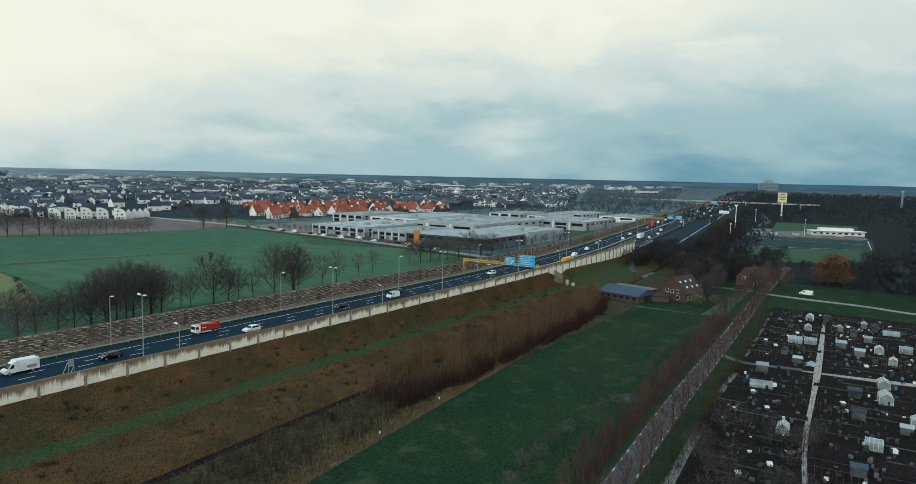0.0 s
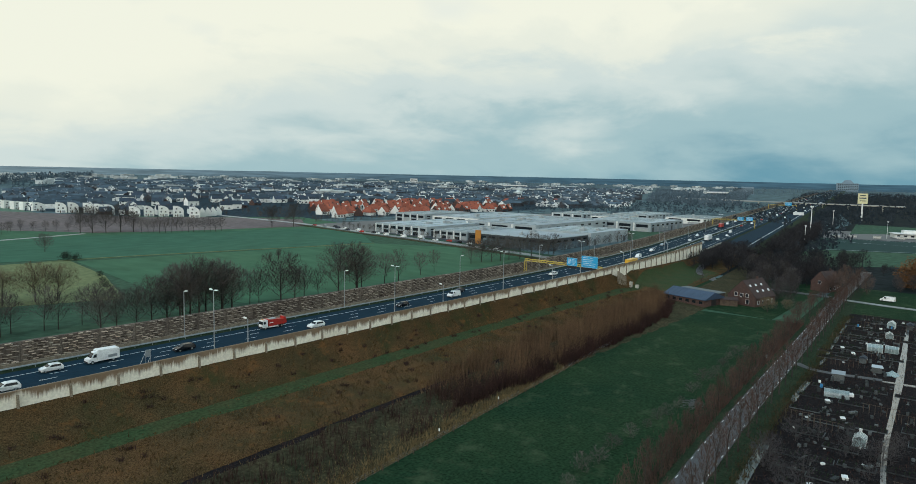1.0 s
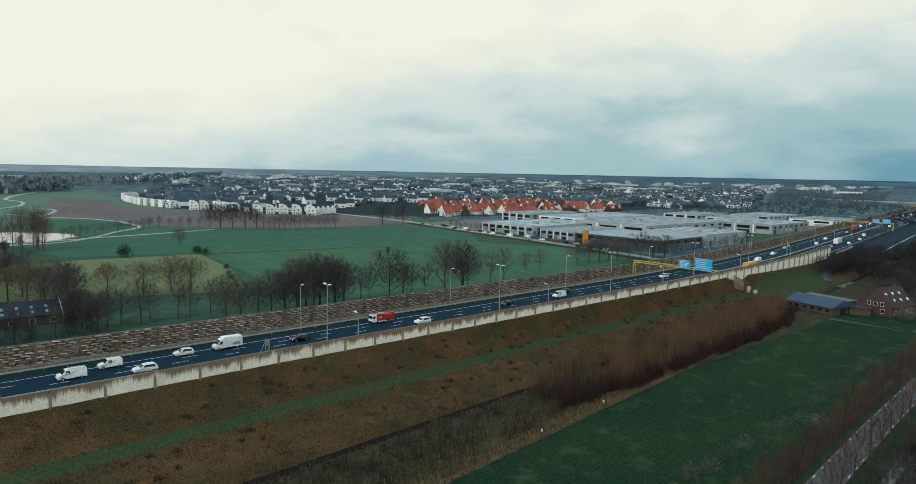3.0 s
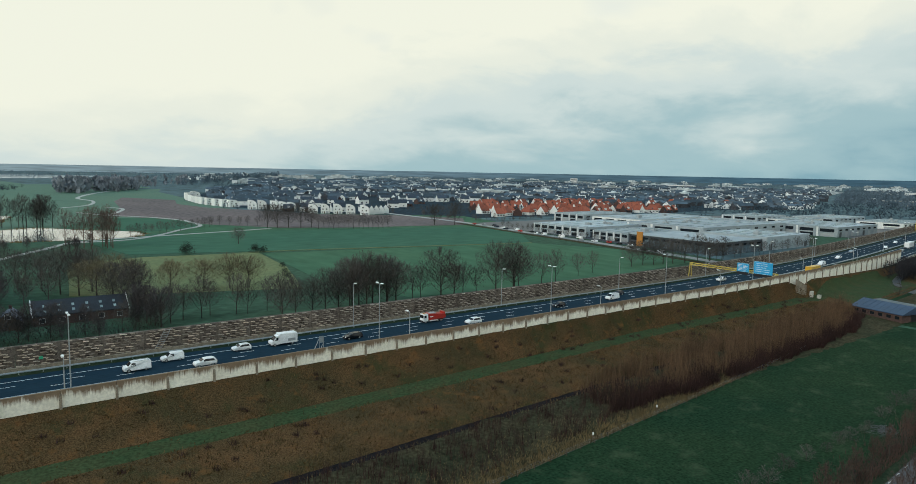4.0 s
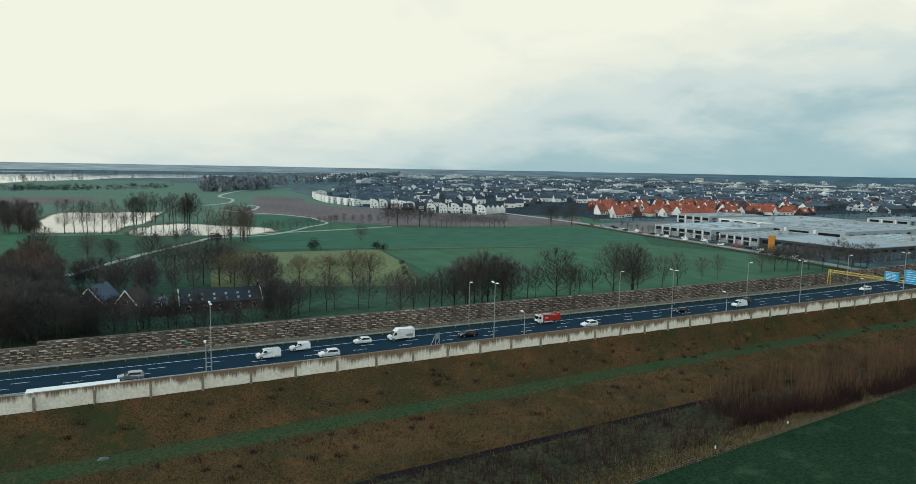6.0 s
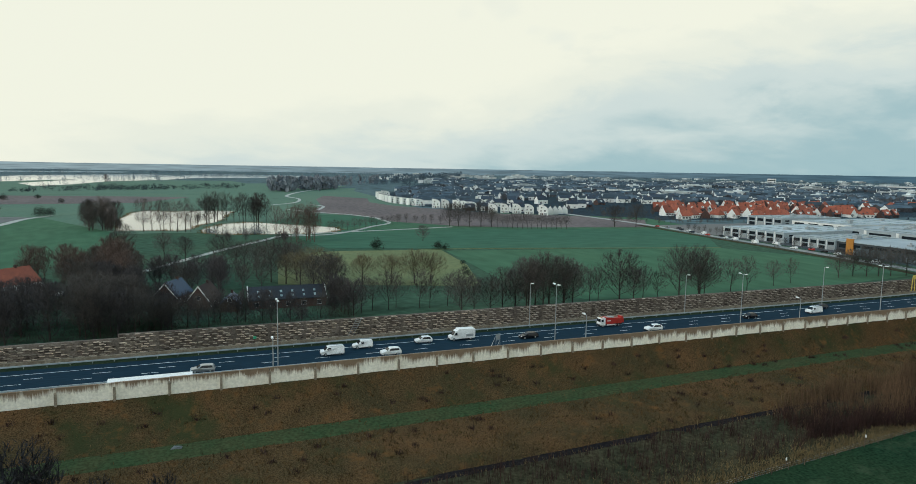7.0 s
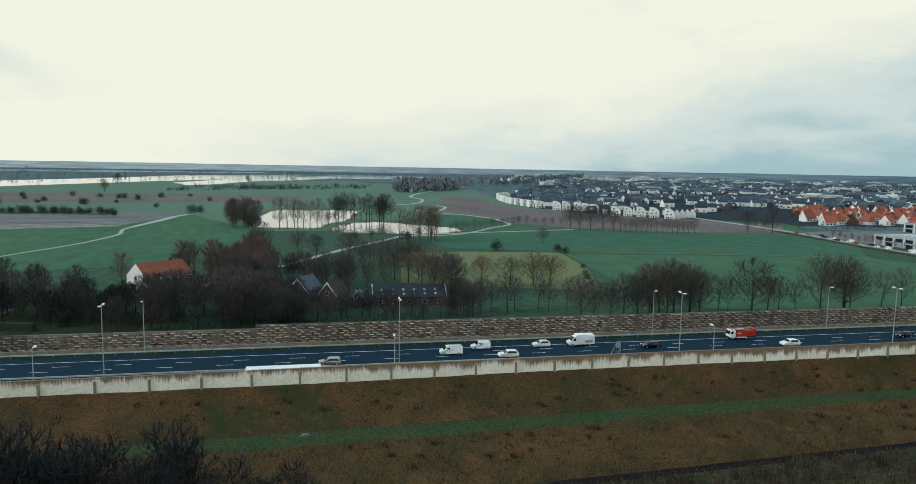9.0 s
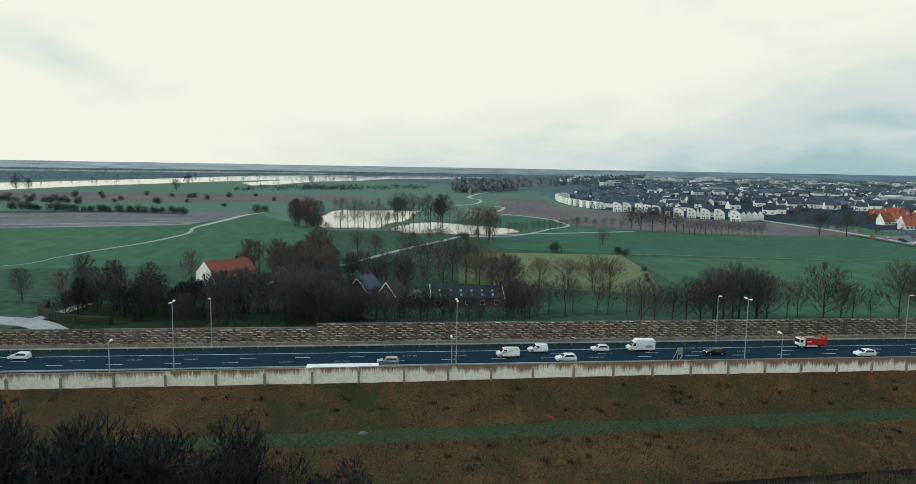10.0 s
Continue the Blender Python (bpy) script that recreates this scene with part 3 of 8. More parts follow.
field("yard_industrial", [(350, 215), (700, 215), (790, 400), (620, 470), (372, 466), (360, 400)], M_ROAD, "grey paved yards round the warehouses", 0.2, "yard")

field("field_rise", [(30, 706), (112, 676), (140, 780), (162, 930), (200, 1010), (245, 1090), (330, 1420), (150, 1420), (-20, 1105), (-10, 900), (10, 760)], M_PASTURE, "pale grass between the pond and the ploughed field", 0.05)
field("field_strip", [(60, 430), (380, 380), (420, 545), (290, 640), (150, 600), (60, 520)], M_CROP, "green strip between the crop and the ploughed field", 0.05)
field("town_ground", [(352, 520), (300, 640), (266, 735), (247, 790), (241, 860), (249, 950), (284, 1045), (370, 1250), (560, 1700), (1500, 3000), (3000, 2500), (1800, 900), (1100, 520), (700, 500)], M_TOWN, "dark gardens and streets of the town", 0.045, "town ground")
for pts in ([(-262, 484), (-225, 492), (-190, 502), (-150, 516)], [(-250, 492), (-220, 499), (-180, 512), (-146, 524)], [(-240, 506), (-190, 522), (-144, 536)], [(-300, 500), (-262, 506), (-200, 532), (-142, 552)]):
    ribbon("water_furrow", pts, [0.3, 1.3, 0.9, 1.6][:len(pts)], M_WATER, "thin furrow of standing water in the stubble", 0.2, "water")

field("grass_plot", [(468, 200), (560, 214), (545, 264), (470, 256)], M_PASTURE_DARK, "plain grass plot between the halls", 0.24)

ribbon("field_margin", [(118, 352), (150, 350.5), (226, 334), (302, 317)], 1.8, M_OLIVE, "pale grass margin between two crops", 0.24, "verge")
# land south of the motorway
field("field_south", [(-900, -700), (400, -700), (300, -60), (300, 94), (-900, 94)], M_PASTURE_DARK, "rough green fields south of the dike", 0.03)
field("meadow_near", [(-60, 32), (60, 32), (95, 36), (140, 40), (236, 46), (233, 92), (193, 84), (149, 78.5), (106, 74.5), (60, 70), (-60, 60)], M_MEADOW, "dark green meadow below the dike", 0.12)
field("rough_strip", [(-400, 30), (-60, 60), (60, 70), (106, 74.5), (149, 78.5), (193, 84), (240, 92), (300, 92), (-400, 92)], M_ROUGH, "rough strip of dead grass beside the ditch", 0.10, "verge")
field("farm_yard", [(236, 56), (330, 56), (330, 96), (300, 108), (240, 97)], M_MEADOW, "farm grounds of worn grass", 0.14, "yard")
field("allotment_soil", [(60, -60), (270, -60), (272, 41), (170, 36), (128, 33), (90, 30), (60, 27)], M_EARTH, "dark bare soil of the allotment gardens", 0.09)
field("verge_alley", [(20, 23), (102, 27.6), (122, 29.1), (154, 31.2), (185, 32.5), (218, 34.6), (256, 37.1), (330, 42), (330, 53), (244, 49), (195, 46), (135, 42.5), (96, 39), (20, 33)], M_VERGE, "grass verges of the tree-lined lane", 0.14, "verge")
field("verge_cross", [(268, -90), (336, -90), (336, 45), (268, 41)], M_MEADOW, "dark grass round the crossing lane", 0.10, "verge")
ribbon("lane_alley", [(20, 27), (60, 30.3), (96, 33.1), (135, 36.2), (162, 37.9), (195, 39.9), (244, 43.0), (289, 46.0), (322, 47.5), (400, 51)], 4.4, M_ROAD, "wet grey lane between two rows of trees", 0.26, "lane")
ribbon("lane_cross", [(297, 46), (294, 30), (292, 10), (286, -10), (280, -60)], 3.2, M_PALEROAD, "lane crossing behind the allotments", 0.28, "lane")
ribbon("lane_farm_south", [(300, 50), (302, 70), (306, 90), (318, 104), (370, 112), (437, 118), (640, 130)], 4.5, M_ROAD, "curved farm lane below the motorway", 0.28, "lane")
for pts, wide in (([(98, 26.6), (110, 27.6), (121.6, 28.4)], 1.6), ([(150, 30.4), (158, 30.8), (167.7, 30.9)], 1.2), ([(186, 31.9), (218.5, 34.0), (256, 36.4)], 0.8)):
    ribbon("water_ditch", pts, wide, M_WATER, "narrow ditch reflecting the sky", 0.18, "water")
ribbon("path_entry", [(183, 37), (180, 33.5), (179, 29), (181, 18)], 2.0, M_ROAD, "short track from the lane into the allotments", 0.24, "track")
ribbon("water_meadow_ditch", [(150, 42.4), (157, 42.8), (172.5, 43.6), (196, 45.0)], 0.8, M_WATER, "thin ditch beside the lane", 0.22, "water")
ribbon("path_allotment", [(100, 8), (118, 10.4), (136, 12.1), (160, 13.4), (180, 14.6), (210, 16.6), (241, 18.8), (262, 20)], [0.8, 0.8, 0.9, 1.0, 1.6, 1.4, 1.0, 0.8], M_WETPATH, "wet pale path through the allotments", 0.24)
ribbon("path_allotment_cross", [(180, 18), (180.6, 12), (182, 2), (183.3, -5), (186, -30)], [0.8, 1.6, 2.8, 2.8, 2.4], M_WETPATH, "wet wide cross path in the allotments", 0.22)

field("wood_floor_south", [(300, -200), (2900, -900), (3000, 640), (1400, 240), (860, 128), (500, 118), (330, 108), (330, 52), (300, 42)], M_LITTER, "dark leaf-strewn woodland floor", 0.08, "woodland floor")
# the dike: steep bank, mown path, lower bank and ditch
PROFILE = [(78.0, 0.12), (86.4, 0.9), (87.8, 0.10), (89.8, 0.10), (91.2, 1.0), (97.0, 1.9), (103.5, 2.7), (108.2, 3.1), (110.5, 4.6), (112.5, 6.1), (113.9, 7.3), (115.2, 8.7)]


def drift(x, y):
    """How far the foot of the dike, its ditch and its path have swung from the wall at x."""
    x = max(-60.0, min(160.0, x)) - 48
    return x * float(np.interp(y, [78, 83, 92, 104, 108.2, 115.2], [0.0, 0.055, 0.055, 0.036, 0.036, 0.0]))


DENSE = []
for (y0, z0), (y1, z1) in zip(PROFILE, PROFILE[1:]):
    DENSE += [(y0 + (y1 - y0) * q / 2, z0 + (z1 - z0) * q / 2) for q in range(2)]
DENSE.append(PROFILE[-1])


def gapped(x):
    """1 on the full dike, less where the underpass cuts it and where the bank is lower behind it."""
    if x < 238:
        return 1.0
    if x < 247:
        return 1 - 0.32 * ((x - 238) / 9)
    if x < 250:
        return 0.68
    if x < 258:
        return 0.68 + 0.22 * ((x - 250) / 8)
    return 0.90 - 0.42 * min(1, (x - 258) / 110)


def bank_wave(x, y, z):
    if z > 0.4:
        z = 0.4 + (z - 0.4) * gapped(x)
    z -= 0.42 * max(0.0, min(1.0, (y - 108) / 6)) * max(0.0, min(1.0, (40 - x) / 40))
    return z + 0.10 * noise.noise((x * 0.35, y * 0.5, 0)) + 0.05 * noise.noise((x * 1.3, y * 1.3, 4))


def dike_sweep(xs, prof):
    k, s = len(prof), Shape()
    for x in xs:
        s.v += [(x, y + drift(x, y) + yc(x), bank_wave(x, y, z)) for y, z in prof]
    for i in range(len(xs) - 1):
        for j in range(k - 1):
            a = i * k + j
            s.f.append((a, a + k, a + k + 1, a + 1))
    return s


def dike_part(name, lo, hi, material, label):
    prof = [p for p in DENSE if lo - 1e-6 <= p[0] <= hi + 1e-6]
    return tagged(smooth(part(name, dike_sweep(stations(-260, 320, 2.0) + stations(330, 700, 10), prof), material)), label, "bank", kind="structure")


dike_part("bank_rough_foot", 78.0, 87.8, M_ROUGH, "rough foot of the dike with dead grass")
dike_part("bank_lower", 89.8, 103.5, M_BERM, "lower bank of dry brown growth")
dike_part("bank_path", 103.5, 108.2, M_PATHGRASS, "mown green path half way up the dike")
dike_part("bank_upper", 108.2, 115.2, M_BERM, "steep brown bank below the concrete wall")
tagged(part("ditch_bed", dike_sweep(stations(-260, 240, 4), [(87.6, 0.12), (90.0, 0.12)]), M_EARTH), "dark muddy ditch at the foot of the dike", "ditch", kind="structure")
tagged(part("dike_core", sweep(ALONG, [(115.0, -0.5), (115.0, ROAD_Z - 0.3), (152.6, ROAD_Z - 0.3), (168, -0.2)]), M_VERGE), "grassed body of the dike under the motorway", "dike", kind="structure")

# ---- motorway ----
for nm, a, b, label in (("road_eastbound", 116.2, 130.6, "dark blue-grey asphalt of the hidden carriageway"), ("road_westbound", 133.0, 147.6, "dark blue-grey asphalt carriageway with three lanes")):
    tagged(part(nm, sweep(ALONG, [(a, ROAD_Z - 0.2), (a, ROAD_Z), (b, ROAD_Z), (b, ROAD_Z - 0.2)]), M_ASPHALT), label, "road", kind="structure")
tagged(part("median", sweep(ALONG, [(130.6, ROAD_Z - 0.02), (131.8, ROAD_Z + 0.1), (133.0, ROAD_Z - 0.02)]), M_VERGE), "narrow grass median of the motorway", "median", kind="structure")
tagged(part("verge", sweep(ALONG, [(147.6, ROAD_Z - 0.02), (149.5, ROAD_Z + 0.15), (151.2, ROAD_Z + 0.3), (152.6, ROAD_Z + 0.3)]), M_VERGE), "grass verge before the noise wall", "verge", kind="structure")
for nm, y, w in (("edge_line", 134.8, 0.2), ("edge_line", 144.4, 0.2), ("edge_line", 119.6, 0.2), ("edge_line", 130.1, 0.2)):
    tagged(part(nm, sweep(ALONG, [(y - w / 2, ROAD_Z + 0.006), (y + w / 2, ROAD_Z + 0.006)]), M_PAINT), "white continuous edge line on the asphalt", "road marking", kind="structure")
dashes = Shape()
for y, ph in ((138.1, 1.0), (141.2, 3.9), (123.1, 2.0), (126.6, 7.0)):
    for q in range(-34, 110):
        x0 = ph + (11.05 if q >= 0 else 11.5) * q
        dashes.add([(x0, y - 0.09 + yc(x0), ROAD_Z + 0.006), (x0 + 3.2, y - 0.09 + yc(x0 + 3.2), ROAD_Z + 0.006), (x0 + 3.2, y + 0.09 + yc(x0 + 3.2), ROAD_Z + 0.006), (x0, y + 0.09 + yc(x0), ROAD_Z + 0.006)], [(0, 1, 2, 3)])
tagged(part("lane_dashes", dashes, M_PAINT), "white dashed lane lines on the asphalt", "road marking", kind="stuff")


def guard_rail(y, z, label):
    rail = thing("guard_rail", label, "guard rail", "motorway guard rails")
    xs = stations(-420, 700, 10) + stations(760, 2400, 60)
    part("beam", sweep(xs, [(y - 0.05, z + 0.42), (y - 0.11, z + 0.50), (y - 0.05, z + 0.58), (y - 0.11, z + 0.66), (y - 0.05, z + 0.74), (y + 0.05, z + 0.74), (y + 0.05, z + 0.42)]), M_STEEL, rail)
    first = None
    for q in range(-20, 64):
        x = q * 4.0
        if first is None:
            s = Shape().box(-0.06, -0.04, -0.3, 0.06, 0.05, 0.7)
            first = part("post", s, M_STEEL, rail, at=Matrix.Translation((x, y + 0.1 + yc(x), z)))
        else:
            o = new("post", first.data)
            o.parent, o.matrix_basis = rail, Matrix.Translation((x, y + 0.1 + yc(x), z))


guard_rail(148.3, ROAD_Z + 0.05, "galvanised steel guard rail along the verge")
guard_rail(132.6, ROAD_Z, "galvanised steel guard rail on the median")
tagged(part("kerb_wall", sweep(ALONG, [(150.3, ROAD_Z), (150.3, ROAD_Z + 0.95), (150.7, ROAD_Z + 0.95), (150.7, ROAD_Z)]), M_POST), "low grey concrete kerb wall before the noise wall", "kerb", kind="structure")

# ---- walls along the motorway ----
NEAR_Y, FAR_Y = 115.3, 152.7


def shared(name, data, parent, at):
    o = new(name, data)
    o.parent, o.matrix_basis = parent, at
    return o


near_wall = thing("wall_near", "stained pale concrete noise wall with ribs on the dike", "noise wall", kind="structure")
TOP, SHELF = 11.15, 10.25


def next_post(x):
    """The bays grow shorter eastwards."""
    return x + (7.2 + 0.77 * math.exp(-(x - 3.4) / 50) if x > 3.4 else 7.97 - 0.0105 * (x - 3.4))


posts = [3.4]
while posts[-1] < 372:
    posts.append(next_post(posts[-1]))
while posts[0] > -134:
    posts.insert(0, posts[0] - (8.0 - 0.0105 * (posts[0] - 7.4)))
panels, ribs = {}, {}
for x, x1 in zip(posts, posts[1:]):
    low = 4.0 if x > 225 else 7.4
    turn = math.atan2(yc(x1) - yc(x), x1 - x)
    lift_z = float(np.interp(x, [-50, 0, 60], [-0.25, 0.05, 0.25]))
    at = Matrix.Translation((x, NEAR_Y + yc(x), lift_z)) @ Matrix.Rotation(turn, 4, "Z")
    wide = at @ Matrix.Diagonal((x1 - x, 1, 1, 1))
    if low not in panels:
        body = Shape().box(0.004, 0.0, low, 0.996, 0.28, SHELF).box(0.004, -0.05, SHELF, 0.996, 0.28, TOP - 0.10).box(0.002, -0.09, TOP - 0.10, 0.998, 0.33, TOP)
        panels[low] = part("wall_panel", body, M_WALL, near_wall, at=wide).data
        rib = Shape().loft([(-0.19, -0.34, low - 0.6), (0.19, -0.34, low - 0.6), (0.19, 0.02, low - 0.6), (-0.19, 0.02, low - 0.6)], [(-0.19, -0.24, SHELF - 0.03), (0.19, -0.24, SHELF - 0.03), (0.19, 0.02, SHELF - 0.03), (-0.19, 0.02, SHELF - 0.03)])
        rib.loft([(-0.19, -0.24, SHELF - 0.03), (0.19, -0.24, SHELF - 0.03), (0.19, 0.02, SHELF - 0.03), (-0.19, 0.02, SHELF - 0.03)], [(-0.19, -0.10, SHELF + 0.22), (0.19, -0.10, SHELF + 0.22), (0.19, 0.02, SHELF + 0.22), (-0.19, 0.02, SHELF + 0.22)])
        ribs[low] = part("wall_post", rib, M_POST, near_wall, at=at).data
    else:
        shared("wall_panel", panels[low], near_wall, wide)
        shared("wall_post", ribs[low], near_wall, at)
tagged(part("wall_near_far_run", sweep(stations(posts[-1], 440, 20), [(115.3, 0), (115.3, ROAD_Z + 0.9), (115.6, ROAD_Z + 0.9), (115.6, ROAD_Z)]), M_CONC), "low concrete barrier running on beside the motorway", "barrier", kind="structure")
# wing wall of the underpass
wing = thing("underpass_wing_wall", "sloping concrete wing wall of the underpass", "wing wall", kind="structure")
part("wing", Shape().loft([(242, 114.5, 2), (249, 114.2, 2), (249, 115.0, 2), (242, 115.1, 2)], [(242, 114.7, 9.4), (249, 114.4, 6.6), (249, 115.0, 6.6), (242, 115.1, 9.4)]), M_POST, wing)
part("block", Shape().box(249.2, 112.2, 2.4, 250.3, 113.2, 4.6), M_CONC, wing)
part("block", Shape().box(250.6, 110.2, 1.6, 252.0, 111.2, 3.4), M_CONC, wing)

# far wall: brown stacked blocks with pale stepped ledges
far_wall = thing("wall_far", "brown stacked-block noise wall with pale stepped ledges", "noise wall", kind="structure")
PANEL = 7.8


def far_top(x):
    return 9.35 if x < -16 else 10.2


body_low = Shape().box(0.03, 0, ROAD_Z - 0.4, PANEL - 0.03, 0.5, 9.35).box(0, -0.06, ROAD_Z - 0.4, 0.10, 0.06, 9.40)
body_high = Shape().box(0.03, 0, ROAD_Z - 0.4, PANEL - 0.03, 0.5, 10.2).box(0, -0.06, ROAD_Z - 0.4, 0.10, 0.06, 10.25)
lowd = highd = None
rng = random.Random(5)


def ledge_shape(seed):
    """One ledge: two or three slabs stepped along the wall, proud of it by a hand."""
    r = random.Random(seed)
    s = Shape()
    w = r.uniform(0.75, 1.15)
    h = r.uniform(0.12, 0.17)
    s.box(0, -0.30, 0, w, 0.06, h)
    if r.random() < 0.7:
        s.box(w, -0.30, -0.13, w + r.uniform(0.3, 0.5), 0.06, -0.13 + h)
    return s


ledge_data = []
far_stuff = Shape()
shade_stuff = Shape()
picked = 0
for q in range(-28, 110):
    x = -15.6 + PANEL * q
    turn = math.atan2(yc(x + PANEL) - yc(x), PANEL)
    at = Matrix.Translation((x, FAR_Y + yc(x), 0)) @ Matrix.Rotation(turn, 4, "Z")
    high = far_top(x + 1) > 10
    data = highd if high else lowd
    if data is None:
        data = part("wall_panel", body_high if high else body_low, M_GABION, far_wall, at=at).data
        if high:
            highd = data
        else:
            lowd = data
    else:
        shared("wall_panel", data, far_wall, at)
    rows = 8 if high else 6
    for row in range(rows):
        z = ROAD_Z + 0.60 + row * 0.545
        n = 4
        for k in range(n):
            xx = (k + (0.5 if row % 2 else 0.0) + rng.uniform(-0.12, 0.12)) * PANEL / n + 0.2
            if xx > PANEL - 1.6:
                continue
            zz = z + rng.uniform(-0.06, 0.06)
            seed = rng.randrange(6)
            local = at @ Matrix.Translation((xx, 0, zz))
            if -60 < x < 75 and picked < 300 and rng.random() < 0.75:
                while len(ledge_data) <= seed:
                    ledge_data.append(None)
                if ledge_data[seed] is None:
                    ledge_data[seed] = part("ledge", ledge_shape(seed), M_LEDGE, far_wall, at=local).data
                else:
                    shared("ledge", ledge_data[seed], far_wall, local)
                picked += 1
            else:
                sh = ledge_shape(seed)
                far_stuff.add([local @ Vector(p) for p in sh.v], sh.f)
    # dark boxes between the ledges: the shade of a recess put into their colour
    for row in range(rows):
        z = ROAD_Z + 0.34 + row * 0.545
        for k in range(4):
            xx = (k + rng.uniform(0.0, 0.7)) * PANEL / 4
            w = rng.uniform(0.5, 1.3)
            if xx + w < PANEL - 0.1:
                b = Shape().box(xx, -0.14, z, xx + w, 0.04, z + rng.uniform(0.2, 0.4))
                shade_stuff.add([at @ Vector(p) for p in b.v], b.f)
M_LEDGE_STUFF = mat("pale_wall_ledges_run", (0.44, 0.39, 0.33), (0.28, 0.24, 0.20), 0.5, 0.9, 0.02, where=G, fine=6, fine_amt=0.3, island=0.4)
M_BLOCK_STUFF = mat("brown_shade_blocks_run", (0.140, 0.112, 0.096), (0.082, 0.068, 0.060), 0.5, 0.95, 0.03, where=G, fine=6, fine_amt=0.4, island=0.45)
tagged(part("ledge_run", far_stuff, M_LEDGE_STUFF, far_wall), kind="stuff")
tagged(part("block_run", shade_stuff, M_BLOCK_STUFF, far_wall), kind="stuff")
tagged(part("wall_far_run", sweep(stations(-15.6 + PANEL * 110, 2600, 30), [(152.7, 2), (152.7, 9.9), (153.1, 9.9), (153.1, 2)]), M_GABION), "brown noise wall running on beside the motorway", "noise wall", kind="structure")

# ---- street lamps ----


def lamp_post(label, height, heads, group, at):
    """A tapered steel mast with one or two flat heads on short arms; the heads reach along +y and -y."""
    t = thing("street_lamp", label, "street lamp", group, at=at)
    part("mast", Shape().tube((0, 0, 0), (0, 0, height * 0.5), 0.13, 0.105, 8).tube((0, 0, height * 0.5), (0, 0, height), 0.105, 0.07, 8), M_STEEL, t)
    part("base_sleeve", Shape().tube((0, 0, 0), (0, 0, 0.9), 0.19, 0.17, 8), M_STEEL, t)
    for s in heads:
        part("arm", Shape().tube((0, 0, height - 0.05), (0, s * 0.75, height + 0.12), 0.045, 0.04, 6), M_STEEL, t)
        h = Shape().loft([(-0.20, s * 0.55, height + 0.0), (0.20, s * 0.55, height + 0.0), (0.24, s * 1.45, height + 0.10), (-0.24, s * 1.45, height + 0.10)][:: s], [(-0.14, s * 0.6, height + 0.24), (0.14, s * 0.6, height + 0.24), (0.17, s * 1.40, height + 0.30), (-0.17, s * 1.40, height + 0.30)][:: s])
        part("lamp_head", h, M_LAMP, t, "white lamp head")
    return t


tall = lamp_post("tall galvanised double-headed lamp on the median", 14.1, (1, -1), "double-headed median lamps", Matrix.Translation((-41.3, 131.9, ROAD_Z)))
for x in (-98.0, 14.7, 77.8, 134.2, 187.8, 245.0, 300.0, 356.0, 415.0, 470.0, 530.0, 590.0, 650.0):
    copy_thing(tall, Matrix.Translation((x, 131.9 + yc(x), ROAD_Z)))
side_lamp = lamp_post("slim galvanised lamp beside the far noise wall", 11.4, (-1,), "single verge lamps", Matrix.Translation((-38.4, 149.3, ROAD_Z)))
for x in (80.3, 130.6, 185.2, 240.0, 296.0, 352.0, 410.0):
    copy_thing(side_lamp, Matrix.Translation((x, 149.3 + yc(x), ROAD_Z)))
wall_lamp = lamp_post("slim galvanised lamp behind the near concrete wall", 10.1, (1,), "single wall lamps", Matrix.Translation((-47.6, 117.4, ROAD_Z)))
for x in (12.2, 76.8, 138.5, 196.5, 255.0, 312.0):
    copy_thing(wall_lamp, Matrix.Translation((x, 117.4 + yc(x), ROAD_Z)))

# traffic sensor frame on the median
sensor = thing("sensor_frame", "thin galvanised lattice sensor frame on the median", "sensor frame", at=Matrix.Translation((62.6, 132.0, ROAD_Z)))
for a, b in (((0, 0, 0), (0, 0, 3.6)), ((1.0, 0, 0), (1.0, 0, 3.6)), ((0, 0, 3.6), (1.0, 0, 3.6)), ((0, 0, 2.2), (1.0, 0, 2.2)), ((0, 0, 0), (1.0, 0, 2.2)), ((-1.6, 0, 0), (0, 0, 3.3)), ((0, 0, 2.2), (1.0, 0, 3.6))):
    part("strut", Shape().tube(a, b, 0.05, n=5), M_STEEL, sensor)
part("panel", Shape().box(0.05, -0.03, 2.25, 0.95, 0.03, 3.55), M_STEEL, sensor, "grey mesh panel")

# ---- sign gantries ----


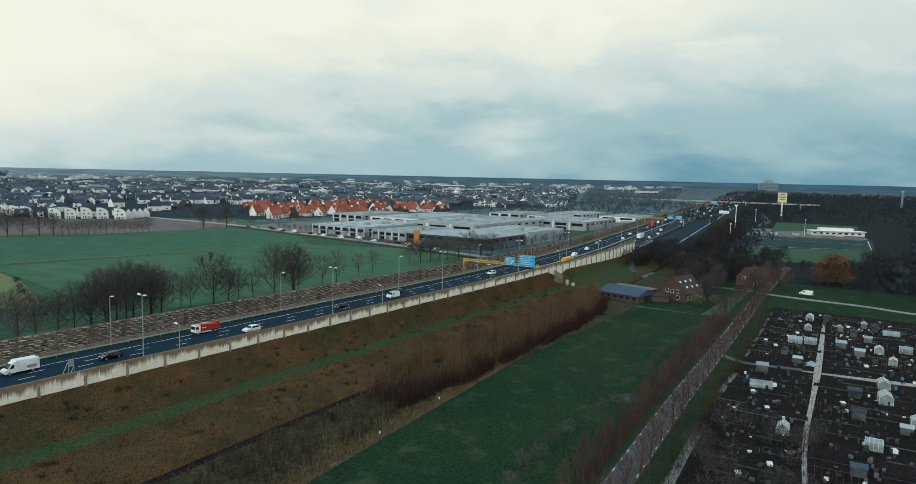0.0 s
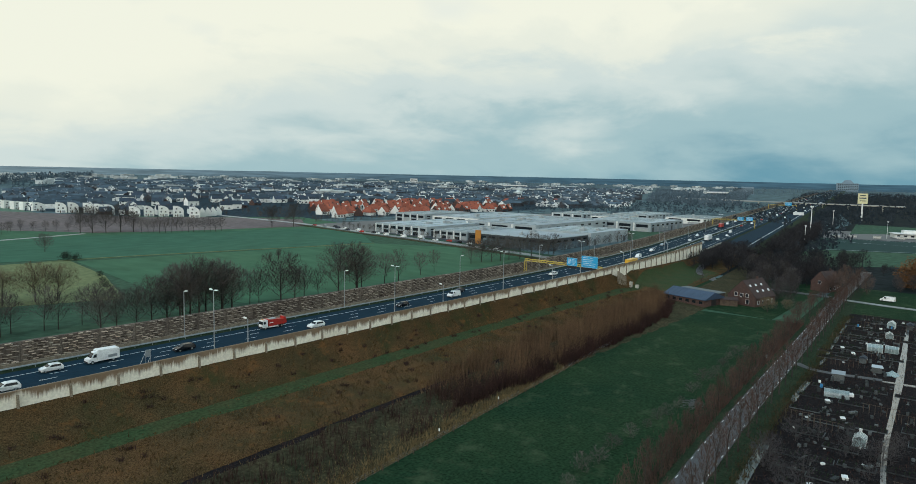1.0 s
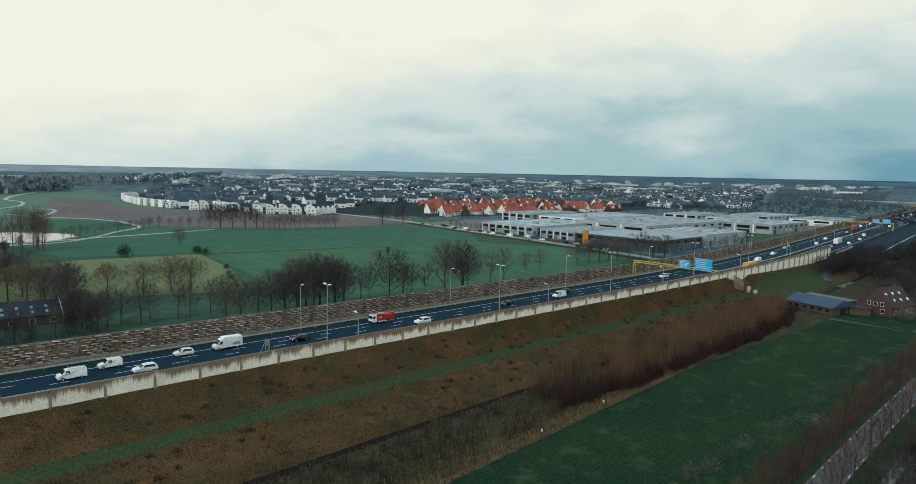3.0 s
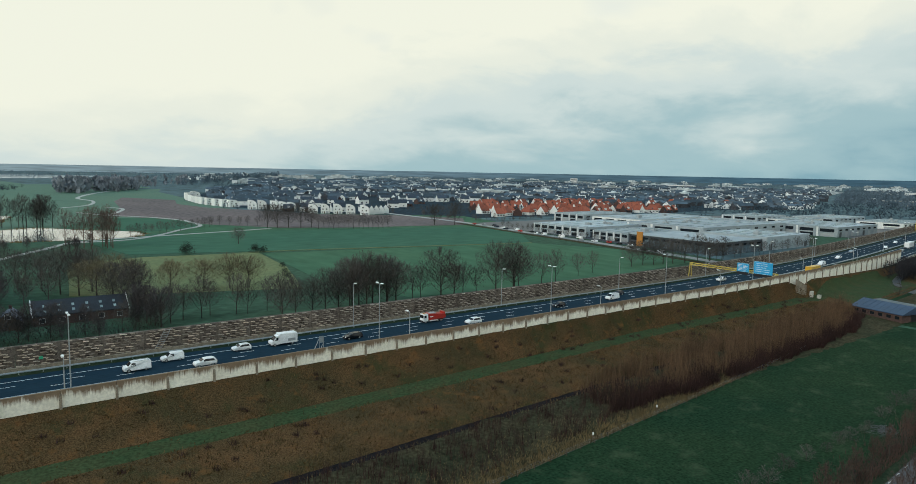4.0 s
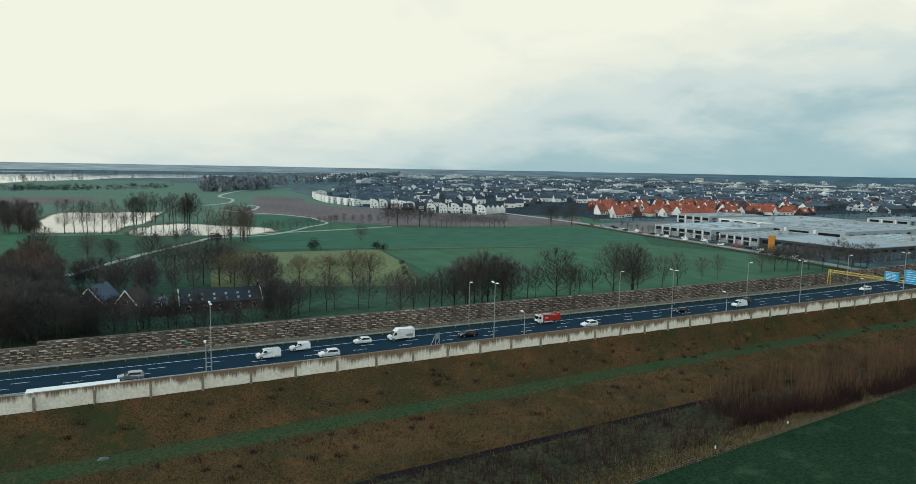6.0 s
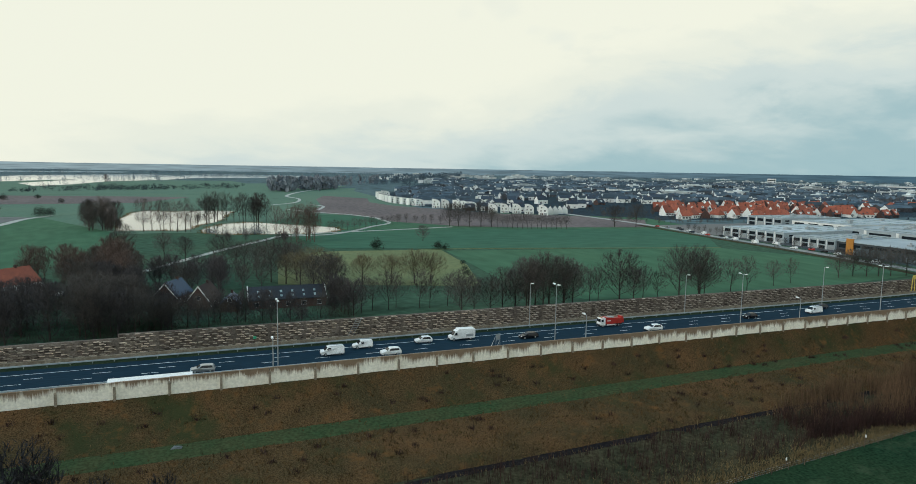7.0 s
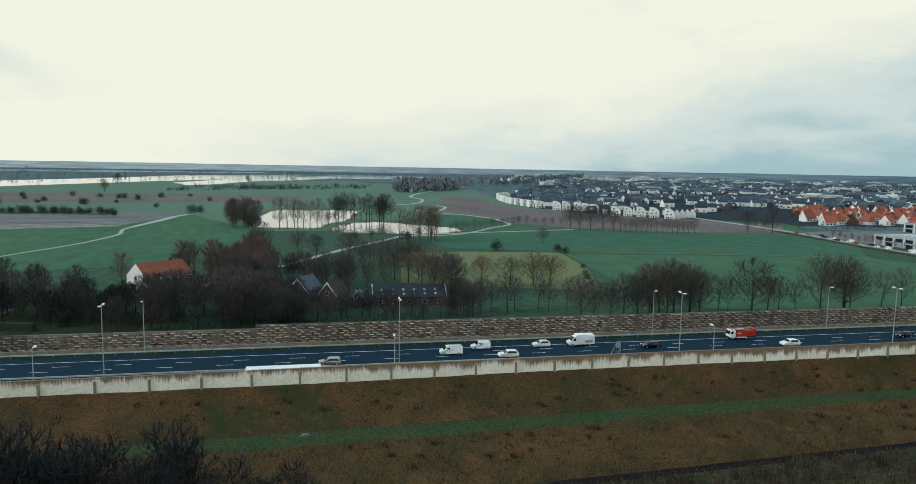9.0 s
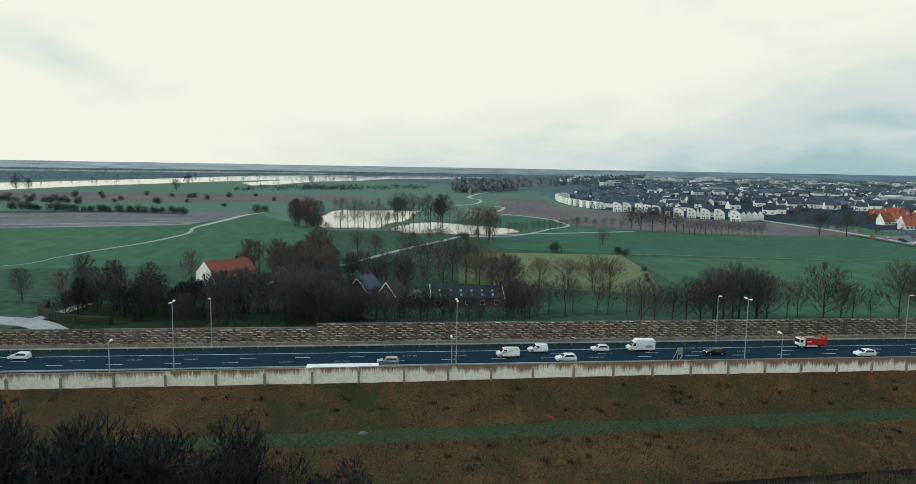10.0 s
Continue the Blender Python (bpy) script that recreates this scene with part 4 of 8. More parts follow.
def gantry(x, y0, y1, z, boards, label):
    """A yellow lattice beam across the road on splayed legs, with boards (y, width, height) facing the eastbound traffic."""
    g = thing("sign_gantry", label, "sign gantry", "motorway sign gantries", at=Matrix.Translation((x, 0, 0)))
    c = 0.75
    for dx0 in (-c / 2, c / 2):
        for dz in (0, 0.8):
            part("chord", Shape().tube((dx0, y0, z + dz), (dx0, y1, z + dz), 0.09, n=6), M_YELLOW, g)
    n = max(4, round((y1 - y0) / 1.4))
    web = Shape()
    for i in range(n):
        a, b = y0 + (y1 - y0) * i / n, y0 + (y1 - y0) * (i + 1) / n
        for dx0 in (-c / 2, c / 2):
            web.tube((dx0, a, z + 0.8 * (i % 2)), (dx0, b, z + 0.8 * ((i + 1) % 2)), 0.06, n=5)
        web.tube((-c / 2, a, z + 0.8), (c / 2, b, z + 0.8), 0.05, n=5)
    part("lattice_web", web, M_YELLOW, g)
    for y in (y0, y1):
        for dx0 in (-1.0, 1.0):
            part("leg", Shape().tube((dx0, y, ROAD_Z - 0.2), (dx0 * 0.35, y, z + 0.8), 0.16, n=8), M_YELLOW, g)
        part("leg_brace", Shape().tube((-0.8, y, ROAD_Z + 2), (0.8, y, ROAD_Z + 2), 0.07, n=6), M_YELLOW, g)
    for y, w, h in boards:
        z0 = z - 0.1
        b = part("sign_board", Shape().box(-0.75, y - w / 2, z0 + 0.2, -0.55, y + w / 2, z0 + 0.2 + h), M_SIGN, g, "blue direction sign with white lettering bars")
        part("sign_border", Shape().box(-0.757, y - w / 2 + 0.08, z + 0.1 + h - 0.16, -0.752, y + w / 2 - 0.08, z + 0.1 + h - 0.10).box(-0.757, y - w / 2 + 0.08, z + 0.20, -0.752, y + w / 2 - 0.08, z + 0.26), M_WHITE, b)
        rr = random.Random(int(y * 10))
        for row in range(5 if w > 4 else 3):
            zz = z + 0.1 + h - 0.75 - row * (h - 0.9) / (5 if w > 4 else 3)
            a = y + w / 2 - 0.5
            for k in range(2):
                ln = rr.uniform(0.25, 0.42) * w
                part("text_bar", Shape().box(-0.757, a - ln, zz, -0.752, a, zz + 0.15), M_WHITE, b)
                a -= ln + 0.3
                if a < y - w / 2 + 1.0:
                    break
        part("signal_box", Shape().box(-0.85, y - w / 2 + 0.2, z - 0.9, -0.5, y + w / 2 - 0.2, z + 0.1), M_BLACK, b, "black matrix signal box")
    return g


gantry(231.5, 116.0 + yc(231), 151.0 + yc(231), 11.0, ((129.3, 4.6, 3.2), (121.6, 6.9, 4.5)), "yellow lattice gantry with blue signs across the motorway")
gantry(610, 116 + yc(610), 152 + yc(610), 11.2, ((133 + yc(610) - 5, 5.0, 3.2), (120.5 + yc(610), 5.6, 3.4)), "far yellow gantry with blue signs")
gantry(1060, 114 + yc(1060), 152 + yc(1060), 11.5, ((125 + yc(1060), 9.0, 4.5),), "distant gantry with a blue sign")

# ---- trees and growth ----


def tree(seed, h, wide, low, trunk, counts, twig, bark, twigs, label, name="tree", category="tree", group=""):
    """A bare tree: a tapered trunk, limbs that arch up into an oval crown, branches and fine twigs.

    wide is the crown's width and low its foot, as shares of the height."""
    r = random.Random(seed)
    T, C = Shape(), Shape()
    centre = Vector((0, 0, h * (low + 1) / 2))
    half = Vector((h * wide / 2 * r.uniform(0.92, 1.08), h * wide / 2 * r.uniform(0.92, 1.08), h * (1 - low) / 2))
    lump = [(Vector((r.gauss(0, 1), r.gauss(0, 1), r.gauss(0, 1))).normalized(), r.uniform(-0.22, 0.12)) for _ in range(7)]

    def depth(p):
        """0 in the middle of the crown, 1 at its uneven outline."""
        q = Vector(((p.x - centre.x) / half.x, (p.y - centre.y) / half.y, (p.z - centre.z) / half.z))
        ln = q.length
        if ln < 1e-4:
            return 0.0
        return ln / (1 + sum(a * max(0, q.normalized().dot(d)) ** 3 for d, a in lump))

    def clipped(p, d):
        for _ in range(7):
            if depth(p + d) <= 1.0:
                break
            d = d * 0.8
        return d

    pts = [Vector((0, 0, -0.2))]
    for i in range(4):
        pts.append(Vector((r.uniform(-0.022, 0.022) * h * i, r.uniform(-0.022, 0.022) * h * i, h * 0.86 * (i + 1) / 4)))
    for i in range(4):
        T.tube(pts[i], pts[i + 1], trunk * (1 - 0.23 * i), trunk * (1 - 0.23 * (i + 1)), 6)

    def stem(z):
        f = min(3.999, max(0, z / (h * 0.86) * 4))
        i = int(f)
        return pts[i].lerp(pts[i + 1], f - i)

    n1, n2, n3, n4, fill = counts
    for i in range(n1):
        f = (i + r.random() * 0.7) / n1
        z0 = h * (low * 0.75 + (0.80 - low * 0.75) * f)
        p0 = stem(z0)
        a = 2.4 * i + r.uniform(-0.4, 0.4)
        el = -0.55 + 1.85 * f + r.uniform(-0.15, 0.15)
        tip = centre + Vector((half.x * math.cos(a) * math.cos(el), half.y * math.sin(a) * math.cos(el), half.z * math.sin(el))) * r.uniform(0.66, 0.84)
        if tip.z < p0.z + 0.06 * h:
            tip.z = p0.z + 0.06 * h
        out = Vector((tip.x - p0.x, tip.y - p0.y, 0))
        ctl = p0 + out * 0.6 + Vector((0, 0, (tip.z - p0.z) * 0.30)) + Vector((r.uniform(-1, 1), r.uniform(-1, 1), r.uniform(-0.5, 0.5))) * 0.03 * h

        def along(s):
            return p0 * (1 - s) ** 2 + ctl * (2 * s * (1 - s)) + tip * s * s

        rad = trunk * (0.34 - 0.16 * f)
        for s in range(3):
            T.tube(along(s / 3), along((s + 1) / 3), rad * (1 - 0.26 * s), rad * (1 - 0.26 * (s + 1)), 4)
        for j in range(n2):
            s = 0.28 + 0.72 * (j + r.random()) / n2
            b0 = along(min(1, s))
            t = (along(min(1, s + 0.05)) - along(s - 0.05)).normalized()
            away = (b0 - centre) * 0.55 / (0.5 * h * wide + 0.1)
            d = (t * 0.8 + away + Vector((r.gauss(0, 0.55), r.gauss(0, 0.55), r.gauss(0.18, 0.45)))).normalized()
            d = clipped(b0, d * h * r.uniform(0.13, 0.24))
            C.blade(b0, d, max(twig * 2.6, rad * 0.5), r)
            for k in range(n3):
                c0 = b0 + d * (0.15 + 0.85 * (k + r.random()) / n3)
                e = (d.normalized() + Vector((r.gauss(0, 0.6), r.gauss(0, 0.6), r.gauss(0.12, 0.5)))).normalized()
                e = clipped(c0, e * h * r.uniform(0.055, 0.115))
                C.blade(c0, e, twig * 1.5, r)
                for _ in range(n4):
                    g = (e.normalized() + Vector((r.gauss(0, 0.55), r.gauss(0, 0.55), r.gauss(0.05, 0.5)))).normalized()
                    C.blade(c0 + e * r.uniform(0.2, 0.95), g * h * r.uniform(0.03, 0.06), twig, r)
    for _ in range(fill):  # the haze of fine twigs that rounds the crown
        d = Vector((r.gauss(0, 1), r.gauss(0, 1), r.gauss(0, 1))).normalized()
        u = r.random() ** 0.42 * (1 + sum(a * max(0, d.dot(v)) ** 3 for v, a in lump))
        p = centre + Vector((half.x * d.x, half.y * d.y, half.z * d.z)) * u
        if p.z < 0.06 * h:
            continue
        g = Vector((p.x * 0.8, p.y * 0.8, (p.z - centre.z) * 0.5 + 0.14 * h)).normalized() + Vector((r.gauss(0, 0.45), r.gauss(0, 0.45), r.gauss(0, 0.35)))
        g = g.normalized() * h * r.uniform(0.045, 0.10)
        C.blade(p - g * 0.8, g, twig * r.uniform(1.1, 2.1), r)
    t = thing(name, label, category, group, at=Matrix.Translation((0, -900, 0)))
    part("trunk", T, bark, t)
    part("crown", C, twigs, t, "fine bare twigs")
    return t


def plant(kinds, spots, seed=1, base=None):
    """Copies of the kinds at spots of (x, y, height), turned and scaled by chance."""
    r = random.Random(seed)
    for x, y, h in spots:
        k, h0 = r.choice(kinds)
        s = h / h0
        t = copy_thing(k, Matrix.Translation((x, y, 0.0 if base is None else base)) @ Matrix.Rotation(r.uniform(0, 6.3), 4, "Z"))
        w = s * r.uniform(0.9, 1.12)
        t.scale = (w, w, s)


def mass(name, label, kinds, spots, seed=1, material=None):
    """Trees that stand too thick to count, joined: one mass of trunks and twigs."""
    r = random.Random(seed)
    s = Shape()
    for x, y, h in spots:
        k, h0 = r.choice(kinds)
        m = Matrix.Translation((x, y, 0)) @ Matrix.Rotation(r.uniform(0, 6.3), 4, "Z") @ Matrix.Scale(h / h0, 4)
        for ch in k.children:
            me = ch.data
            s.add([m @ v.co for v in me.vertices], [tuple(p.vertices) for p in me.polygons])
    return tagged(part(name, s, material or M_TWIG), label, "woodland", kind="stuff")


ROW = "row of trees behind the noise wall"
limes = [(tree(s, 16, w, 0.15, 0.25, (20, 7, 6, 1, 2700), 0.050, M_BARK, M_TWIG, "tall bare deciduous tree with a broad crown", group=ROW), 16) for s, w in ((11, 0.90), (12, 0.78), (13, 0.96))]
rounds = [(tree(s, 12, 1.12, 0.16, 0.20, (22, 6, 5, 1, 3000), 0.054, M_BARK, M_TWIG_OLIVE, "rounded bare tree with olive-brown twigs", group="round trees by the pasture"), 12) for s in (21, 22)]
slims = [(tree(s, 11, 0.36, 0.26, 0.17, (12, 5, 5, 1, 380), 0.044, M_BARK, M_TWIG_RED, "slender bare lane tree with reddish twigs", group="trees along the lane"), 11) for s in (31, 32, 33)]
poplars = [(tree(s, 22, 0.56, 0.14, 0.26, (14, 5, 5, 1, 420), 0.066, M_BARK, M_TWIG_PALE, "tall upright bare poplar", group="poplars round the pond"), 22) for s in (41, 42)]
youngs = [(tree(s, 9, 0.70, 0.22, 0.11, (12, 5, 4, 1, 900), 0.040, M_BARK, M_TWIG, "young thin bare tree", group="young trees"), 9) for s in (51, 52)]
light = [(tree(s, 14, 0.70, 0.10, 0.2, (12, 5, 4, 1, 620), 0.115, M_BARK, M_TWIG, "dark bare woodland tree", group="farm wood"), 14) for s in (64, 65)]
thick = [(tree(s, 14, 0.74, 0.06, 0.24, (16, 6, 5, 1, 1500), 0.092, M_BARK, M_TWIG_DARK, "dense dark bare woodland tree", group="farm wood"), 14) for s in (61, 62, 63)]
bushes = [(tree(s, 3.2, 1.3, 0.0, 0.06, (10, 5, 4, 1, 420), 0.040, M_BARK, M_TWIG, "low tangled bare bush", "bush", "bush", "field bushes"), 3.2) for s in (71, 72)]
russets = [(tree(s, 14, 0.70, 0.08, 0.2, (14, 6, 5, 1, 1200), 0.080, M_BARK, M_TWIG_RUSSET, "bare tree with russet twigs beside the farm", group="farm wood"), 14) for s in (81, 82)]


def evergreen(seed, h, w, label, name="conifer", category="tree", group="", material=None, n=3000):
    """A dense crown of many small leafy flakes round a trunk, uneven outline."""
    r = random.Random(seed)
    s = Shape()
    lobes = [(Vector((r.uniform(-0.3, 0.3) * w, r.uniform(-0.3, 0.3) * w, h * r.uniform(0.12, 0.74))), r.uniform(0.24, 0.40) * w) for _ in range(16)]
    for _ in range(n):
        c, q = r.choice(lobes)
        d = Vector((r.gauss(0, 1), r.gauss(0, 1), r.gauss(0, 1))).normalized()
        p = c + Vector((d.x * q, d.y * q, d.z * q * 0.9)) * r.uniform(0.45, 1.05)
        if p.z < 0.1:
            continue
        u = Vector((r.uniform(-1, 1), r.uniform(-1, 1), r.uniform(-0.4, 0.9))) * w * 0.074
        v = Vector((r.uniform(-1, 1), r.uniform(-1, 1), r.uniform(-0.6, 0.6))) * w * 0.058
        s.add([p, p + u, p + v], [(0, 1, 2)])
    t = thing(name, label, category, group, at=Matrix.Translation((0, -900, 0)))
    part("trunk", Shape().tube((0, 0, -0.2), (0, 0, h * 0.6), 0.03 * h, 0.012 * h, 6), M_BARK, t)
    part("crown", s, material or M_EVER, t, "dense foliage")
    return t


darks = [(evergreen(s, 8, 7, "dark dense evergreen tree in the farm garden", group="farm garden evergreens"), 8) for s in (91, 92)]
shrub = [(evergreen(s, 2.6, 3.2, "dark rounded shrub in the field", "shrub", "shrub", "field shrubs", M_EVER, 1200), 2.6) for s in (95, 96)]

R = random.Random(77)


def jit(a):
    return R.uniform(-a, a)



def closer(spots, k=0.968):
    """Trees drawn in towards the noise wall, that keep their bearing and the line of their tops."""
    return [(x * k, y * k, 46 - (46 - h) * k) for x, y, h in spots]


# row behind the far noise wall, from west to east
plant(limes, closer([(96, 198, 14), (104, 196, 17), (107, 200, 18), (111, 197, 19), (115, 200, 18), (119, 197, 18), (124, 199, 16), (142.5, 197.2, 18.5), (150, 199, 13), (168.5, 196.3, 19.5), (176, 194.4, 19.5), (179, 197, 18)]), 2)
plant(youngs, closer([(131, 199, 13), (136, 201, 12), (155, 200, 12), (160, 198, 10), (183, 199, 13), (198.3, 201.2, 13), (207.4, 201.8, 14), (229.4, 208.9, 10), (242.8, 212.1, 10), ]), 3)
plant(limes, closer([(277.9, 216.7, 13), (289, 218, 13), (295, 215.6, 14), (301, 214, 13), (308, 213, 14), (316, 211, 13), (325, 209, 14), (335, 208, 13), (346, 207, 13)]), 33)
plant(limes, closer([(80.3, 196, 14), (86, 199, 12), (91, 197, 12)]), 4)
plant(youngs, closer([(44 + 5.2 * i + jit(1.5), 211 + jit(3), R.uniform(10, 13)) for i in range(9)]), 5)
plant(rounds, [(61, 252, 14), (71.8, 249, 14), (81.7, 250, 14.5), (87.9, 248, 13.5), (42.6, 256, 16), (37, 252, 16), (50, 262, 12)], 6)
plant(limes, [(43, 221, 17), (38, 228, 16), (46, 240, 17), (33, 262, 17), (28, 268, 18)], 7)
plant(thick, closer([(101 + 5 * i + jit(1), 199 + jit(3), R.uniform(11.5, 15)) for i in range(0, 5, 2)]), 73)
# the farm wood
wood = [(R.uniform(-48, -6), R.uniform(192, 216), R.uniform(13, 17.5)) for _ in range(30)] + [(R.uniform(40, 46), R.uniform(192, 212), R.uniform(9, 13)) for _ in range(4)]
plant(limes + thick, [(x, y, h if not -15 < x * 228 / y < 14 else min(h, 9.5)) for x, y, h in wood], 8)
plant(thick + youngs, [(-17 + 3.5 * i + jit(1.2), 198 + jit(5), R.uniform(9.5, 12)) for i in range(12)] + [(26 + 4.6 * i + jit(1.2), 198 + jit(3), R.uniform(7, 9.5)) for i in range(5)], 48)
field("wood_floor_farm", [(-104, 186), (-52, 186), (-50, 210), (-60, 220), (-100, 226)], M_VERGE, "dark grass under the farm trees", 0.16, "woodland floor")
mass("farm_wood", "dense dark bare wood before the farm", thick[:2], [(R.uniform(-60, -8), R.uniform(190, 224), R.uniform(11, 15)) for _ in range(15)] + [(R.uniform(-8, 46), R.uniform(191, 204), R.uniform(6, 8)) for _ in range(5)], 45, M_TWIG_DARK)
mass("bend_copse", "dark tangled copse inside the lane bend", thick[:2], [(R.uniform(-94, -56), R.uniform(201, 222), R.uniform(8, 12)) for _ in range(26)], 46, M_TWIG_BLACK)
back = [(R.uniform(-52, -20), R.uniform(236, 306), R.uniform(10, 14)) for _ in range(26)] + [(R.uniform(-20, 34), R.uniform(252, 290), R.uniform(8, 12)) for _ in range(12)]
mass("farm_thicket", "bare thicket behind the farm houses", light, [w for w in back if not (-76 < w[0] < -44 and 238 < w[1] < 272)], 8, M_TWIG)
mass("russet_copse", "russet bare copse behind the farm", russets, [(R.uniform(-60, -22), R.uniform(276, 316), R.uniform(12, 17)) for _ in range(18)], 9, M_TWIG_RUSSET)
plant(limes + youngs, [(-32.3, 366.8, 17), (-13.7, 352.4, 13), (-4, 340.8, 13), (11.6, 311.8, 17), (16.8, 302.9, 13), (25.6, 308, 14), (30.5, 302.8, 13), (35.2, 280.3, 16), (38.2, 269.8, 17), (-38, 372, 13), (21, 312, 12)], 84)
mass("garden_wood", "dark bare wood behind the cottages", thick[:2], [(R.uniform(-32, 10), R.uniform(248, 272), R.uniform(11, 14)) for _ in range(16)], 85, M_TWIG_DARK)
plant(darks, [(-81, 243, 8), (-60, 203, 5), (-72, 200, 5)], 11)
plant(russets, [(-24, 262, 16), (-28, 290, 17), (-104, 225, 12), (-76, 270, 13), (-40, 276, 16), (-30, 268, 17), (-46, 284, 16)], 47)
plant(thick, [(-88, 212, 13), (-80, 208, 14), (-72, 206, 13), (-66, 204, 11), (-76, 218, 13), (-95, 226, 13), (-92, 236, 13), (-44, 236, 11), (-84, 246, 12), (-98, 250, 12), (-106, 243, 11), (-120, 232, 12), (-112, 260, 13)], 12)
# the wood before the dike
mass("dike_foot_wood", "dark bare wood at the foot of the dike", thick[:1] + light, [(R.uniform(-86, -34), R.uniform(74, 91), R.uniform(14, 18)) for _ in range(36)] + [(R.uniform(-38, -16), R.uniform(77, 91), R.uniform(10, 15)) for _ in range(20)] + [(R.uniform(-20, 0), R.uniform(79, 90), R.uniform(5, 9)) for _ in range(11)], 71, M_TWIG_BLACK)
# round the pond
plant(poplars, [(-31 + 4.4 * i + jit(1.5), 494 + jit(4) - 0.8 * i, R.uniform(20, 25)) for i in range(8)] + [(-56, 508, 24), (-60, 530, 25), (-51, 500, 19)], 13)
mass("pond_clump", "dense dark clump of trees and scrub at the pond's corner", thick[:2], [(-62 + R.uniform(-9, 9), 516 + R.uniform(-12, 34), R.uniform(13, 22)) for _ in range(13)] + [(-50 + R.uniform(-4, 4), 506 + R.uniform(-5, 6), R.uniform(6, 11)) for _ in range(5)], 83, M_TWIG)
mass("pond_grove", "grove of tall bare trees between the pools", poplars + thick[:1], [(10 + 3.4 * i + R.uniform(-2, 2), 566 - 0.6 * i + R.uniform(-4, 8), R.uniform(20, 27)) for i in range(14)] + [(R.uniform(0, 12), R.uniform(496, 540), R.uniform(8, 14)) for _ in range(5)], 14, M_TWIG)
mass("pool_copse", "russet bare copse beside the pool path", poplars, [(R.uniform(47, 70), R.uniform(404, 428), R.uniform(20, 26)) for _ in range(11)], 15, M_TWIG_RUSSET)
plant(thick, [(R.uniform(15, 70), R.uniform(400, 450), R.uniform(5, 8)) for _ in range(6)], 15)
plant(youngs, [(88 + 5.5 * i, 462 + 4.6 * i + jit(2), R.uniform(7, 9.5)) for i in range(13)] + [(160 + 6 * i, 532 - 3.5 * i + jit(2), R.uniform(7, 9)) for i in range(6)], 16)
reeds = []
for pts in (((-49, 500), (-53, 540), (-56, 610), (-54, 680), (-40, 712), (-18, 694), (10, 704), (38, 690), (30, 640), (24, 590), (16, 560), (4, 535), (-2, 500), (-10, 495), (-28, 498)), ((5, 474), (6, 500), (12, 524), (24, 545), (40, 556), (52, 548), (68, 530), (84, 515), (100, 498), (101, 478), (93, 464), (70, 455), (44, 457), (18, 460))):
    for a, b in zip(pts, pts[1:] + pts[:1]):
        for _ in range(int(math.dist(a, b) * 5)):
            f = R.random()
            x, y = a[0] + (b[0] - a[0]) * f, a[1] + (b[1] - a[1]) * f
            n = noise.noise((x * 0.09, y * 0.09, 3))
            if n > -0.15:
                reeds.append((x + R.gauss(0, 1.4), y + R.gauss(0, 1.4), 0.0, R.uniform(0.3, 1.4) * (0.7 + 1.6 * max(0, n))))
POND_EDGE = reeds
plant(youngs, [(-50 + 9 * i + jit(3), 716 + jit(6), R.uniform(9, 14)) for i in range(11)], 61)
# edge of the ploughed field
plant(limes, [(190, 492, 20), (197, 489.7, 21), (205, 487, 20), (213.6, 483.4, 21), (222, 482, 17), (324.7, 461, 20), (341.8, 455, 21)], 17)
plant(youngs, [(222 + 3.6 * i, 470 - 1.4 * i + jit(1), R.uniform(11, 13)) for i in range(15)], 18)
plant(limes, [(134.6, 395, 11)], 19)
plant(shrub, [(95.6, 360.5, 6.5), (129, 352, 5), (132, 348, 4), (110, 262, 3), (114, 275, 2.5), (120, 292, 2.6), (-118, 640, 9), (-112, 648, 8)], 20)
plant(shrub, [(-350 + 5.6 * i + jit(2), 666 - 1.45 * i + jit(3), R.uniform(5, 8)) for i in range(32)] + [(-440 + 8 * i + jit(3), 786 - 1.2 * i + jit(8), R.uniform(5, 9)) for i in range(14)] + [(R.uniform(-600, -120), R.uniform(690, 960), R.uniform(5, 8)) for _ in range(34)], 21)
plant(thick, [(-700, 1180, 26), (-690, 1190, 22), (-560, 1090, 24), (-545, 1096, 20), (-330, 1110, 22), (-420, 1500, 24), (-180, 1700, 22)], 22)
# lane trees, both sides
LANE_X, LANE_Y = [20, 60, 96, 135, 162, 195, 244, 289, 322], [27, 30.3, 33.1, 36.2, 37.9, 39.9, 43.0, 46.0, 47.5]
lane = []
for i in range(37):
    x = 44 + 7.6 * i
    yl = float(np.interp(x, LANE_X, LANE_Y))
    lane += [(x + jit(0.6), yl + 4.4 + jit(0.5), R.uniform(6.5, 9.5)), (x + 3 + jit(0.6), yl - 3.3 + jit(0.2), R.uniform(8.5, 11))]
plant(slims, lane, 23)
plant(bushes, [(60 + 5 * i + jit(2), 45 + 0.045 * (5 * i) + jit(1), R.uniform(1.6, 3.6)) for i in range(26)], 24)
